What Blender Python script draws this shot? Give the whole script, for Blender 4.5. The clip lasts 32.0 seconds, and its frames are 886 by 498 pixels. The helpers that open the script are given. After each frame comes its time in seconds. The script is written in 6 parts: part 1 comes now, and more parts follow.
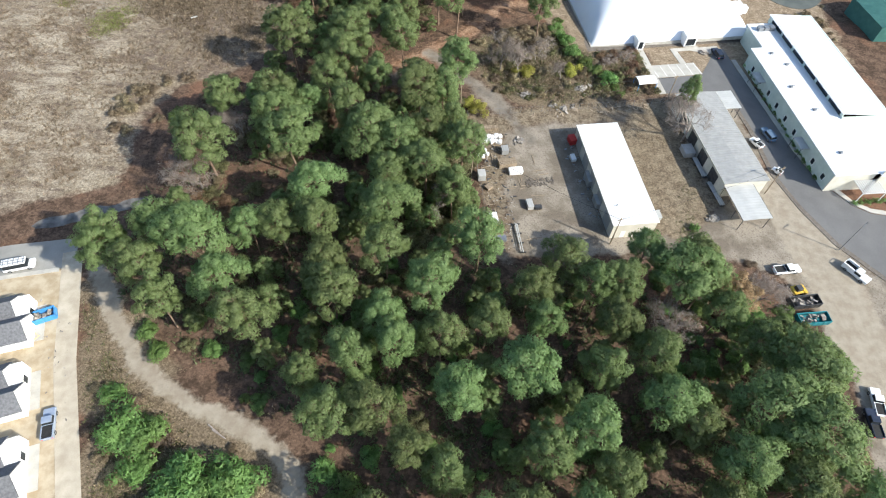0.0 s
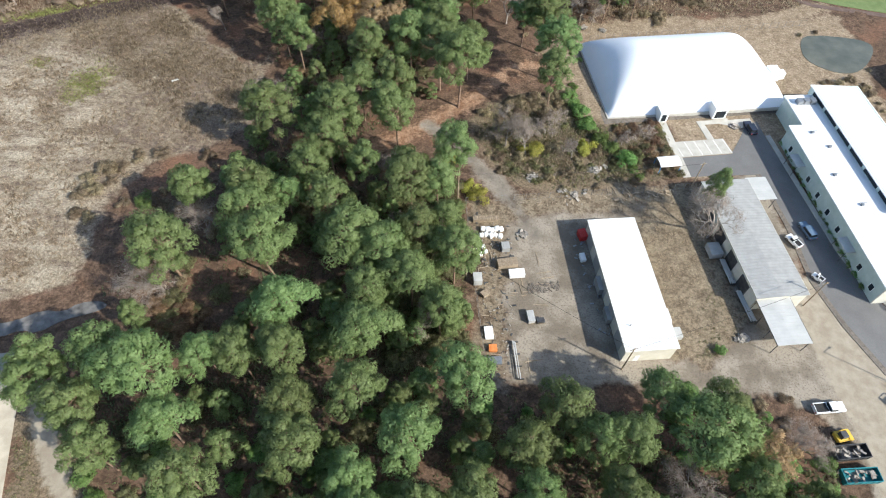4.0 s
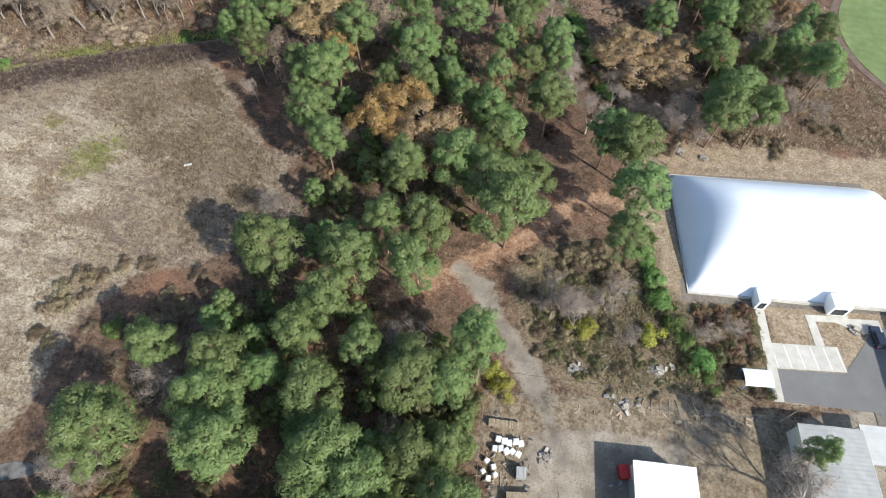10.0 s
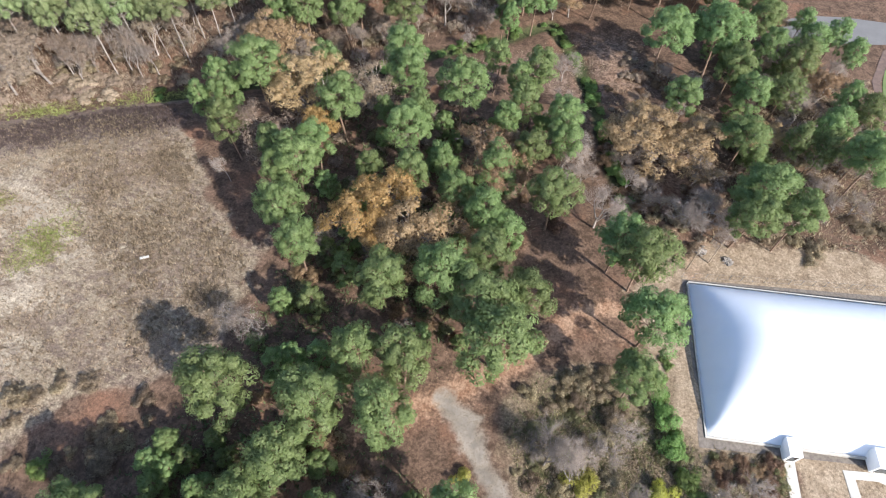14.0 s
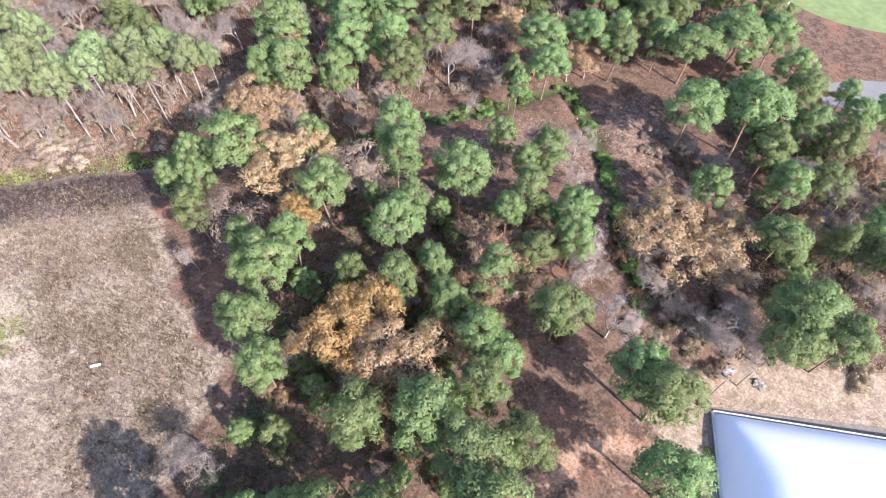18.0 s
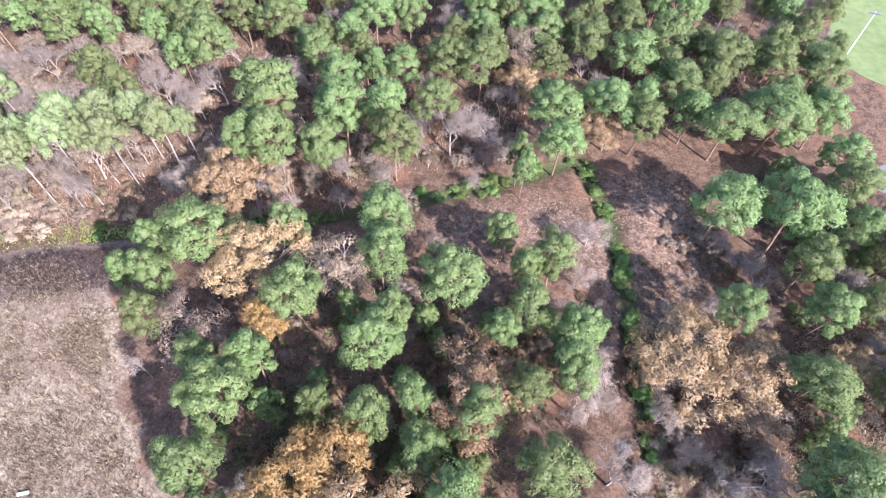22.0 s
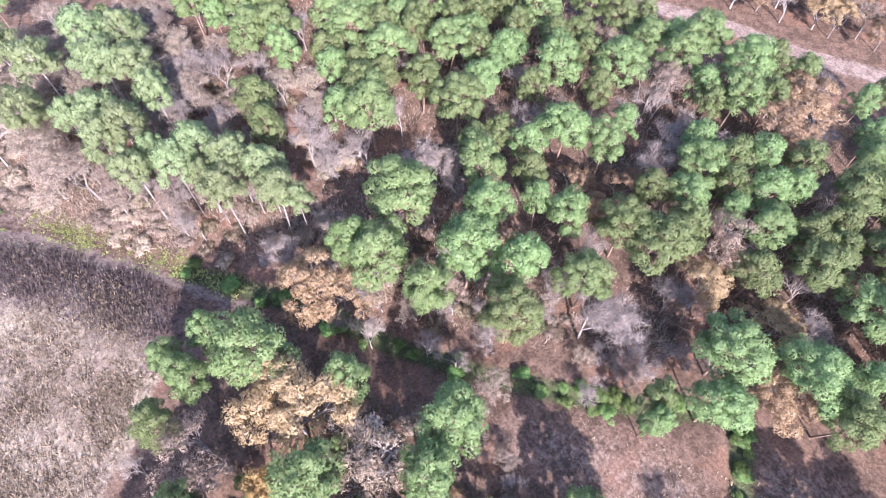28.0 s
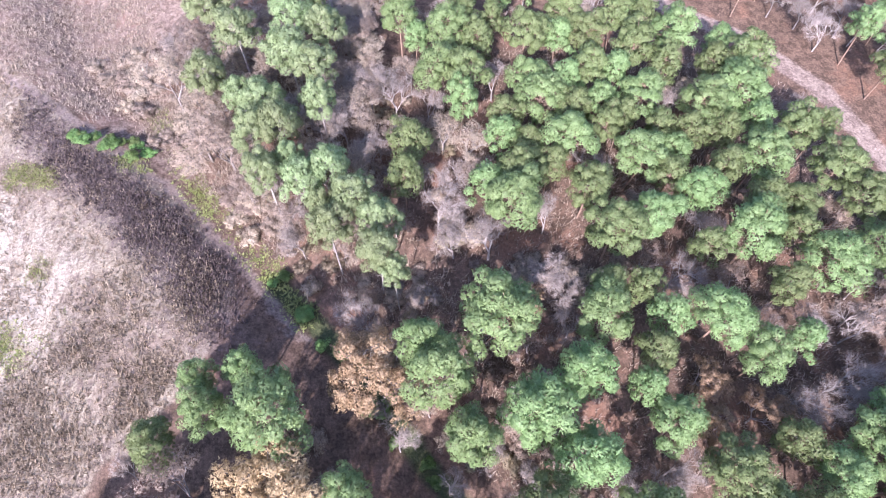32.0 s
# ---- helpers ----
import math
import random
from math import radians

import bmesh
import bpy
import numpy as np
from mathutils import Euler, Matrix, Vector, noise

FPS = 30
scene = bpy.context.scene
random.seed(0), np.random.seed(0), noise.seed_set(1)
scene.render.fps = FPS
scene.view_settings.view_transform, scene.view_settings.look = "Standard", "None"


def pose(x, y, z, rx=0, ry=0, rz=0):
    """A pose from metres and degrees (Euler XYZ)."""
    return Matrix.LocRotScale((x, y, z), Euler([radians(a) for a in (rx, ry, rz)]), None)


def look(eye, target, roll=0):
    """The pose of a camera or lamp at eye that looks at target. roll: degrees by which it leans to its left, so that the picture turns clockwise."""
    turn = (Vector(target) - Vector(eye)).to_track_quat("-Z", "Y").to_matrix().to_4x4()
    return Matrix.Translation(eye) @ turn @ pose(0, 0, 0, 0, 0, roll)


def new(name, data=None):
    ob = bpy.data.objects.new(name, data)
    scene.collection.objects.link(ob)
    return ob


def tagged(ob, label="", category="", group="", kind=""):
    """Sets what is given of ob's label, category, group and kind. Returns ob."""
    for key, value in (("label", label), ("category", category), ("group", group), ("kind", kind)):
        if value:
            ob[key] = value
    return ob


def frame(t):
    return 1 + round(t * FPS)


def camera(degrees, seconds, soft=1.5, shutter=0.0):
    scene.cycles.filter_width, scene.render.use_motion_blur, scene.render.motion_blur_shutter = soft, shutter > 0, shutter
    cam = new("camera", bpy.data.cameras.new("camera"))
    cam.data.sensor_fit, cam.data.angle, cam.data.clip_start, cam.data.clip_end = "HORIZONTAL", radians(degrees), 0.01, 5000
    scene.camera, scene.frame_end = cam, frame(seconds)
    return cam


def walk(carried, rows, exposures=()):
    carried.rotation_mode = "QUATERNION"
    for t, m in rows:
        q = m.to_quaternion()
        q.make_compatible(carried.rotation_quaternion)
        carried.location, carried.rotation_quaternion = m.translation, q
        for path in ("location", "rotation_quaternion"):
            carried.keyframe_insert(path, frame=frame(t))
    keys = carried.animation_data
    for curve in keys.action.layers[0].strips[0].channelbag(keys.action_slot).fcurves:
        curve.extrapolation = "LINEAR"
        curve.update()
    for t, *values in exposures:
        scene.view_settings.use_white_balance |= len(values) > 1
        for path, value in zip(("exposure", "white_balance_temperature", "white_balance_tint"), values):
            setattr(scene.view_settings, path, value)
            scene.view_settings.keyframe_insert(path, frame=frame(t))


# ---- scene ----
cam = camera(75.0, 32.0, soft=1.1)
PATH = [
    (0, (0.05, 0.28, 98.84), (0.085, 1.434, 97.213), 2.9),
    (0.5, (0.55, 3.29, 98.88), (0.574, 4.455, 97.253), 2.7),
    (1, (1.03, 6.58, 98.98), (1.057, 7.738, 97.351), 2.7),
    (1.5, (1.44, 9.84, 99.19), (1.468, 10.998, 97.556), 2.6),
    (2, (2.16, 13.18, 99.35), (2.180, 14.341, 97.718), 2.3),
    (2.5, (2.76, 16.79, 99.43), (2.785, 17.944, 97.800), 2.2),
    (3, (3.60, 20.29, 99.60), (3.616, 21.447, 97.967), 2.0),
    (3.5, (4.50, 23.70, 99.69), (4.499, 24.863, 98.064), 1.8),
    (5.5, (7.20, 38.11, 98.96), (7.055, 39.270, 97.333), 1.5),
    (6, (7.63, 42.16, 99.16), (7.467, 43.309, 97.528), 1.5),
    (6.5, (7.86, 46.45, 99.83), (7.691, 47.586, 98.193), 1.4),
    (7, (7.90, 50.84, 100.60), (7.721, 51.959, 98.956), 1.3),
    (7.5, (7.98, 55.10, 101.21), (7.802, 56.212, 99.559), 1.2),
    (8, (8.30, 59.15, 101.42), (8.098, 60.250, 99.759), 1.1),
    (8.5, (8.64, 63.00, 101.34), (8.420, 64.092, 99.687), 1.0),
    (9, (8.67, 66.73, 101.28), (8.431, 67.829, 99.620), 1.0),
    (9.5, (8.75, 70.41, 101.33), (8.505, 71.502, 99.672), 1.0),
    (10, (8.32, 74.48, 101.53), (8.065, 75.559, 99.865), 1.2),
    (10.5, (7.84, 78.11, 101.52), (7.580, 79.192, 99.854), 1.3),
    (11, (7.32, 81.58, 101.40), (7.058, 82.663, 99.736), 1.5),
    (11.5, (7.36, 84.98, 101.30), (7.088, 86.067, 99.644), 1.4),
    (12, (7.37, 88.45, 101.18), (7.089, 89.534, 99.519), 1.4),
    (12.5, (6.92, 91.93, 101.31), (6.640, 93.014, 99.651), 1.7),
    (13, (6.55, 95.53, 101.42), (6.276, 96.601, 99.761), 1.6),
    (13.5, (6.50, 99.00, 101.47), (6.217, 100.078, 99.802), 1.4),
    (14, (6.28, 102.38, 101.38), (5.985, 103.447, 99.714), 1.2),
    (14.5, (5.96, 105.40, 101.26), (5.652, 106.463, 99.598), 1.3),
    (16.5, (4.05, 117.63, 100.44), (3.720, 118.697, 98.779), 1.3),
    (17, (3.64, 120.68, 100.22), (3.300, 121.748, 98.560), 1.0),
    (17.5, (3.32, 123.63, 100.26), (2.975, 124.701, 98.606), 0.8),
    (18, (3.24, 127.10, 100.49), (2.894, 128.166, 98.837), 0.6),
    (18.5, (3.84, 131.13, 100.60), (3.477, 132.185, 98.938), 0.4),
    (19, (3.64, 134.94, 100.71), (3.266, 135.986, 99.049), 0.2),
    (19.5, (3.19, 138.35, 100.71), (2.813, 139.400, 99.045), 0.1),
    (20, (2.72, 141.53, 100.66), (2.345, 142.570, 98.993), -0.1),
    (20.5, (2.12, 144.61, 100.55), (1.748, 145.658, 98.889), 0.1),
    (21, (1.53, 147.47, 100.44), (1.154, 148.510, 98.781), 0.1),
    (21.5, (0.96, 150.62, 100.40), (0.568, 151.662, 98.740), 0.2),
    (22, (0.29, 153.86, 100.46), (-0.120, 154.892, 98.791), 0.1),
    (22.5, (-0.48, 157.12, 100.62), (-0.936, 158.130, 98.957), 0.3),
    (23, (-1.53, 160.57, 100.78), (-2.084, 161.514, 99.112), 0.2),
    (23.5, (-2.82, 164.02, 100.81), (-3.519, 164.853, 99.133), 0.2),
    (24, (-3.84, 167.87, 101.16), (-4.596, 168.641, 99.480), 0.0),
    (24.5, (-5.19, 171.61, 101.42), (-5.951, 172.366, 99.735), -0.3),
    (25, (-6.41, 175.27, 101.56), (-7.173, 176.015, 99.867), -0.4),
    (25.5, (-7.55, 178.53, 101.62), (-8.327, 179.266, 99.930), -0.6),
    (27.5, (-14.87, 191.35, 101.20), (-15.640, 192.081, 99.508), -0.3),
    (28, (-16.79, 194.45, 100.85), (-17.590, 195.140, 99.152), -0.5),
    (28.5, (-18.77, 197.70, 100.69), (-19.641, 198.300, 98.997), -0.8),
    (29, (-20.86, 200.91, 100.73), (-21.749, 201.466, 99.032), -1.1),
    (29.5, (-22.81, 203.77, 100.65), (-23.709, 204.315, 98.952), -1.1),
    (30, (-24.69, 206.44, 100.48), (-25.600, 206.974, 98.778), -1.1),
    (30.5, (-26.73, 208.57, 100.26), (-27.668, 209.059, 98.558), -0.9),
    (31, (-29.07, 210.64, 100.06), (-30.045, 211.046, 98.366), -0.8),
    (31.5, (-31.71, 212.20, 100.18), (-32.715, 212.514, 98.484), -0.2),
    (32, (-34.21, 213.57, 100.23), (-35.236, 213.811, 98.535), 0.5),
]
walk(cam, [(t, look(eye, target, roll)) for t, eye, target, roll in PATH],
     exposures=[(0.0, 0.80, 6500, 6), (9.0, 0.82, 6500, 6), (13.0, 0.98, 6450, 9), (17.0, 1.60, 6250, 20), (20.0, 1.78, 6080, 23), (24.0, 1.94, 5920, 27), (29.0, 1.98, 5800, 30), (32.0, 1.92, 5720, 30)])

# ---- daylight ----
SUN_AZIMUTH, SUN_HEIGHT = 117.0, 34.0
world = bpy.data.worlds.new("sky")
scene.world = world
world.use_nodes = True
sky = world.node_tree.nodes.new("ShaderNodeTexSky")
sky.sky_type = "NISHITA"
sky.sun_disc = False
sky.sun_elevation, sky.sun_rotation = radians(SUN_HEIGHT), radians(SUN_AZIMUTH)
back = world.node_tree.nodes["Background"]
back.inputs[1].default_value = 0.15
world.node_tree.links.new(sky.outputs[0], back.inputs[0])
sun = new("sun", bpy.data.lights.new("sun", "SUN"))
sun.data.energy, sun.data.angle, sun.data.color = 4.2, radians(0.6), (1.0, 0.96, 0.89)
to_sun = Vector((math.sin(radians(SUN_AZIMUTH)) * math.cos(radians(SUN_HEIGHT)),
                 math.cos(radians(SUN_AZIMUTH)) * math.cos(radians(SUN_HEIGHT)), math.sin(radians(SUN_HEIGHT))))
sun.matrix_world = look(to_sun * 200, (0, 0, 0))


# ---- materials ----
def mat(name, one, two, size=1.0, rough=0.8, bump=0.0, metal=0.0, island=0.0, each=0.0, fine=0.0, detail=6.0, stain=0.0, stain_size=6.0):
    """Two colours mixed by noise of that size in metres, with a second coarse stain, fine grain, and variation by island or object."""
    m = bpy.data.materials.new(name)
    m.use_nodes = True
    n, l = m.node_tree.nodes, m.node_tree.links
    p = n["Principled BSDF"]
    p.inputs["Roughness"].default_value, p.inputs["Metallic"].default_value = rough, metal
    p.inputs["Specular IOR Level"].default_value = 0.25
    geo, ob = n.new("ShaderNodeNewGeometry"), n.new("ShaderNodeObjectInfo")
    tex = n.new("ShaderNodeTexNoise")
    tex.inputs["Scale"].default_value, tex.inputs["Detail"].default_value = 1.0 / size, detail
    l.new(geo.outputs["Position"], tex.inputs["Vector"])
    ramp = n.new("ShaderNodeMapRange")
    ramp.inputs[1].default_value, ramp.inputs[2].default_value = 0.32, 0.68
    l.new(tex.outputs["Fac"], ramp.inputs[0])
    mix = n.new("ShaderNodeMix")
    mix.data_type = "RGBA"
    mix.inputs[6].default_value, mix.inputs[7].default_value = (*one, 1), (*two, 1)
    l.new(ramp.outputs[0], mix.inputs[0])
    out = mix.outputs[2]

    def scaled(colour, source, low, high):
        hue = n.new("ShaderNodeHueSaturation")
        span = n.new("ShaderNodeMapRange")
        span.inputs[3].default_value, span.inputs[4].default_value = low, high
        l.new(source, span.inputs[0])
        l.new(span.outputs[0], hue.inputs["Value"])
        l.new(colour, hue.inputs["Color"])
        return hue.outputs[0]

    if stain:
        coarse = n.new("ShaderNodeTexNoise")
        coarse.inputs["Scale"].default_value, coarse.inputs["Detail"].default_value = 1.0 / stain_size, 4
        l.new(geo.outputs["Position"], coarse.inputs["Vector"])
        out = scaled(out, coarse.outputs["Fac"], 1 - stain * 1.6, 1 + stain * 1.6)
    if fine:
        grain = n.new("ShaderNodeTexNoise")
        grain.inputs["Scale"].default_value, grain.inputs["Detail"].default_value = 14.0 / size, 3
        l.new(geo.outputs["Position"], grain.inputs["Vector"])
        out = scaled(out, grain.outputs["Fac"], 1 - fine * 1.6, 1 + fine * 1.6)
    if island:
        out = scaled(out, geo.outputs["Random Per Island"], 1 - island, 1 + island)
    if each:
        out = scaled(out, ob.outputs["Random"], 1 - each, 1 + each)
    l.new(out, p.inputs["Base Color"])
    if bump:
        b = n.new("ShaderNodeBump")
        b.inputs["Strength"].default_value, b.inputs["Distance"].default_value = 0.8, bump
        l.new(tex.outputs["Fac"], b.inputs["Height"])
        l.new(b.outputs[0], p.inputs["Normal"])
    return m


def foliage(name, one, two, island=0.3, each=0.18, shift=0.02, skew=1.0):
    """Leaves: colour varied by object and by tuft, a little light passing through."""
    m = mat(name, one, two, 1.6, 0.6, 0, 0, island, each)
    n, l = m.node_tree.nodes, m.node_tree.links
    p, out = n["Principled BSDF"], n["Material Output"]
    ob = n.new("ShaderNodeObjectInfo")
    hue = n.new("ShaderNodeHueSaturation")
    span = n.new("ShaderNodeMapRange")
    span.inputs[3].default_value, span.inputs[4].default_value = 0.5 - shift * skew, 0.5 + shift * (2 - skew)
    l.new(ob.outputs["Random"], span.inputs[0])
    l.new(span.outputs[0], hue.inputs["Hue"])
    l.new(p.inputs["Base Color"].links[0].from_socket, hue.inputs["Color"])
    l.new(hue.outputs[0], p.inputs["Base Color"])
    thin, add = n.new("ShaderNodeBsdfTranslucent"), n.new("ShaderNodeMixShader")
    add.inputs[0].default_value = 0.48
    l.new(hue.outputs[0], thin.inputs[0])
    l.new(p.outputs[0], add.inputs[1])
    l.new(thin.outputs[0], add.inputs[2])
    l.new(add.outputs[0], out.inputs[0])
    return m


M_NEEDLE = foliage("pine_needles", (0.138, 0.208, 0.076), (0.220, 0.298, 0.128), 0.26, 0.22, 0.022, 1.6)
M_NEEDLE_PALE = foliage("pale_pine_needles", (0.195, 0.245, 0.108), (0.275, 0.325, 0.165))
M_BROWN = foliage("brown_leaves", (0.30, 0.205, 0.115), (0.42, 0.305, 0.185), 0.35, 0.2, 0.012)
M_TAN = foliage("pale_tan_leaves", (0.285, 0.222, 0.165), (0.41, 0.33, 0.255), 0.35, 0.2, 0.012)
M_THIN = foliage("thin_brown_leaves", (0.26, 0.195, 0.14), (0.385, 0.298, 0.222), 0.35, 0.15, 0.01)
M_UNDER = foliage("dark_undergrowth", (0.08, 0.10, 0.042), (0.145, 0.16, 0.08), 0.45, 0.2, 0.02)
M_GOLD = foliage("golden_leaves", (0.345, 0.228, 0.088), (0.445, 0.31, 0.14), 0.35, 0.15, 0.01)
M_LEAF = foliage("green_leaves", (0.135, 0.215, 0.062), (0.215, 0.315, 0.108), 0.3, 0.25, 0.025)
M_YELLOW = foliage("yellow_leaves", (0.33, 0.33, 0.06), (0.44, 0.42, 0.12), 0.3, 0.15, 0.008)
M_WEED = foliage("dry_weeds", (0.265, 0.205, 0.142), (0.42, 0.335, 0.235), 0.3, 0.2, 0.015)
M_BRUSH = foliage("brown_brush", (0.20, 0.155, 0.10), (0.33, 0.265, 0.178), 0.45, 0.3, 0.02)
# weeds of the north-west slope, with its shade put into their dark colour
M_SHADEWEED = foliage("purple_brown_weeds", (0.068, 0.048, 0.045), (0.125, 0.090, 0.082), 0.4, 0.2, 0.015)
M_TWIG = mat("fine_grey_twigs", (0.17, 0.135, 0.115), (0.28, 0.235, 0.20), 0.8, 0.9, each=0.25)
M_RUST = foliage("rust_brown_brush", (0.17, 0.105, 0.065), (0.29, 0.195, 0.125), 0.4, 0.25, 0.015)
M_SPRING = foliage("yellow_green_grass", (0.21, 0.23, 0.07), (0.31, 0.32, 0.12), 0.35, 0.2, 0.015)
M_OLIVE = foliage("olive_grass", (0.13, 0.13, 0.06), (0.22, 0.21, 0.11), 0.4, 0.2, 0.02)
M_BARK = mat("pine_bark", (0.16, 0.10, 0.07), (0.27, 0.19, 0.14), 0.5, 0.9, 0.03)
M_GREYBARK = mat("grey_bark", (0.21, 0.18, 0.16), (0.35, 0.305, 0.275), 0.6, 0.9, 0.02, each=0.25)
M_WHITE_ROOF = mat("white_membrane", (0.72, 0.73, 0.74), (0.78, 0.78, 0.78), 3.0, 0.5, stain=0.04)
M_WHITE_METAL = mat("white_metal", (0.74, 0.75, 0.75), (0.82, 0.82, 0.81), 2.0, 0.45, stain=0.06)
M_CREAM = mat("cream_siding", (0.540, 0.513, 0.441), (0.612, 0.585, 0.513), 1.5, 0.6, stain=0.08)
M_GREY_ROOF = mat("grey_metal_roof", (0.29, 0.29, 0.284), (0.355, 0.355, 0.347), 1.5, 0.6, 0.0, 0.0, stain=0.06, stain_size=4)
M_PALE_ROOF = mat("pale_metal_roof", (0.41, 0.41, 0.402), (0.48, 0.48, 0.468), 2.0, 0.55, 0.0, 0.0, stain=0.05)
M_FABRIC = mat("dome_fabric", (0.74, 0.77, 0.82), (0.80, 0.82, 0.86), 5.0, 0.55, stain=0.03)
M_ASPHALT = mat("asphalt", (0.135, 0.131, 0.130), (0.160, 0.156, 0.154), 4.0, 0.85, 0.005, fine=0.08, stain=0.05, stain_size=12)
M_STREET = mat("worn_pale_asphalt", (0.25, 0.24, 0.22), (0.31, 0.30, 0.275), 3.0, 0.9, 0.005, fine=0.08, stain=0.12, stain_size=8)
M_CONCRETE = mat("concrete", (0.390, 0.367, 0.328), (0.484, 0.460, 0.413), 1.5, 0.85, 0.01, fine=0.08, stain=0.12, stain_size=5)
M_PALE_ROAD = mat("dusty_concrete", (0.38, 0.325, 0.25), (0.50, 0.44, 0.35), 2.0, 0.9, 0.01, fine=0.08, stain=0.15, stain_size=6)
M_SHINGLE = mat("grey_shingles", (0.101, 0.101, 0.109), (0.164, 0.164, 0.172), 0.4, 0.9, 0.02, stain=0.1, each=0.12)
M_PAINT = mat("white_line_paint", (0.74, 0.74, 0.72), (0.80, 0.80, 0.78), 0.6, 0.7)
M_GLASS = mat("dark_glass", (0.02, 0.025, 0.03), (0.03, 0.035, 0.04), 2.0, 0.08)
M_BLACK = mat("black_rubber", (0.02, 0.02, 0.02), (0.035, 0.035, 0.035), 0.3, 0.8)
M_DARKMETAL = mat("dark_steel", (0.06, 0.06, 0.065), (0.11, 0.11, 0.11), 0.8, 0.5, 0, 0.4)
M_STEEL = mat("galvanised_steel", (0.252, 0.264, 0.276), (0.330, 0.336, 0.348), 0.5, 0.4, 0, 0.6)
M_WHITEPAINT = mat("white_car_paint", (0.74, 0.75, 0.76), (0.80, 0.80, 0.81), 2.0, 0.25)
M_BLUEPAINT = mat("blue_grey_car_paint", (0.13, 0.19, 0.27), (0.17, 0.24, 0.33), 2.0, 0.25, 0, 0.3)
M_DARKPAINT = mat("dark_car_paint", (0.03, 0.04, 0.06), (0.05, 0.06, 0.09), 2.0, 0.22, 0, 0.3)
M_SILVERPAINT = mat("silver_blue_car_paint", (0.36, 0.42, 0.52), (0.42, 0.48, 0.58), 2.0, 0.25, 0, 0.4)
M_TEAL = mat("teal_painted_steel", (0.02, 0.17, 0.20), (0.04, 0.24, 0.27), 0.8, 0.5, stain=0.15)
M_BLUE = mat("blue_painted_steel", (0.05, 0.22, 0.52), (0.08, 0.30, 0.62), 0.8, 0.5, stain=0.15)
M_RED = mat("red_paint", (0.45, 0.03, 0.03), (0.55, 0.06, 0.05), 0.6, 0.45)
M_ORANGE = mat("orange_plastic", (0.62, 0.20, 0.06), (0.72, 0.28, 0.10), 0.6, 0.5)
M_YELLOWPAINT = mat("yellow_machine_paint", (0.60, 0.38, 0.04), (0.70, 0.46, 0.08), 0.6, 0.45)
M_GREENPAINT = mat("green_paint", (0.03, 0.35, 0.16), (0.05, 0.42, 0.22), 0.5, 0.5)
M_TIMBER = mat("weathered_timber", (0.234, 0.179, 0.125), (0.359, 0.289, 0.211), 0.4, 0.85, each=0.2)
M_NEWTIMBER = mat("fresh_timber", (0.58, 0.42, 0.22), (0.68, 0.52, 0.30), 0.5, 0.8)
M_WHITEBAG = mat("white_sacking", (0.70, 0.70, 0.70), (0.80, 0.80, 0.80), 0.4, 0.8, 0.03, each=0.08)
M_RUBBLE = mat("broken_concrete", (0.22, 0.195, 0.17), (0.34, 0.31, 0.275), 0.3, 0.9, 0.02, island=0.4)
M_WATER = mat("puddle_water", (0.07, 0.065, 0.06), (0.20, 0.19, 0.18), 2.0, 0.10)
M_POND = mat("murky_pond_water", (0.07, 0.075, 0.06), (0.12, 0.12, 0.095), 5.0, 0.12)
M_GREENROOF = mat("dark_green_metal_roof", (0.04, 0.12, 0.11), (0.06, 0.16, 0.14), 2.0, 0.5)
M_FENCE = mat("weathered_wire", (0.16, 0.16, 0.16), (0.24, 0.24, 0.24), 0.5, 0.7)
# dark gravel; beside the dome it also stands in for a cast shadow
M_DARKGRAVEL_SHADE = mat("dark_gravel", (0.12, 0.10, 0.085), (0.19, 0.165, 0.14), 0.5, 0.95, 0.02, fine=0.15, stain=0.15)
M_TURF = mat("mown_turf", (0.11, 0.15, 0.055), (0.155, 0.195, 0.08), 2.5, 0.9, 0.02, fine=0.12, stain=0.15, stain_size=9)
M_RUBBER_TRACK = mat("dark_warning_track", (0.10, 0.07, 0.06), (0.16, 0.11, 0.09), 1.5, 0.9, fine=0.1)
M_SAND = mat("sandy_soil", (0.328, 0.234, 0.133), (0.468, 0.367, 0.234), 2.0, 0.95, 0.03, fine=0.12, stain=0.2, stain_size=5)


# ---- the lie of the land ----
SWALE = [(-230, 136), (-160, 158), (-140, 171), (-118, 182), (-98, 193), (-76, 206), (-55, 216), (-38, 225)]


def dip(xs, ys):
    """Depth of the swale north of the field: steep towards the field, gentle towards the woods."""
    best, side = np.full(np.shape(xs), 1e9), np.zeros(np.shape(xs))
    for (ax, ay), (bx, by) in zip(SWALE, SWALE[1:]):
        dx, dy = bx - ax, by - ay
        k = np.clip(((xs - ax) * dx + (ys - ay) * dy) / (dx * dx + dy * dy), 0, 1)
        d = np.hypot(xs - ax - k * dx, ys - ay - k * dy)
        turn = dx * (ys - ay) - dy * (xs - ax)
        side = np.where(d < best, turn, side)
        best = np.minimum(best, d)
    return 4.8 * np.exp(-(best / np.where(side > 0, 18.0, 10.5)) ** 2) * np.clip((-30 - np.asarray(xs)) / 25, 0, 1)


def lands(xs, ys):
    return -0.028 * xs - 0.02 * np.maximum(0.0, ys - 150.0) - dip(xs, ys)


def land(x, y):
    return float(lands(np.float64(x), np.float64(y)))


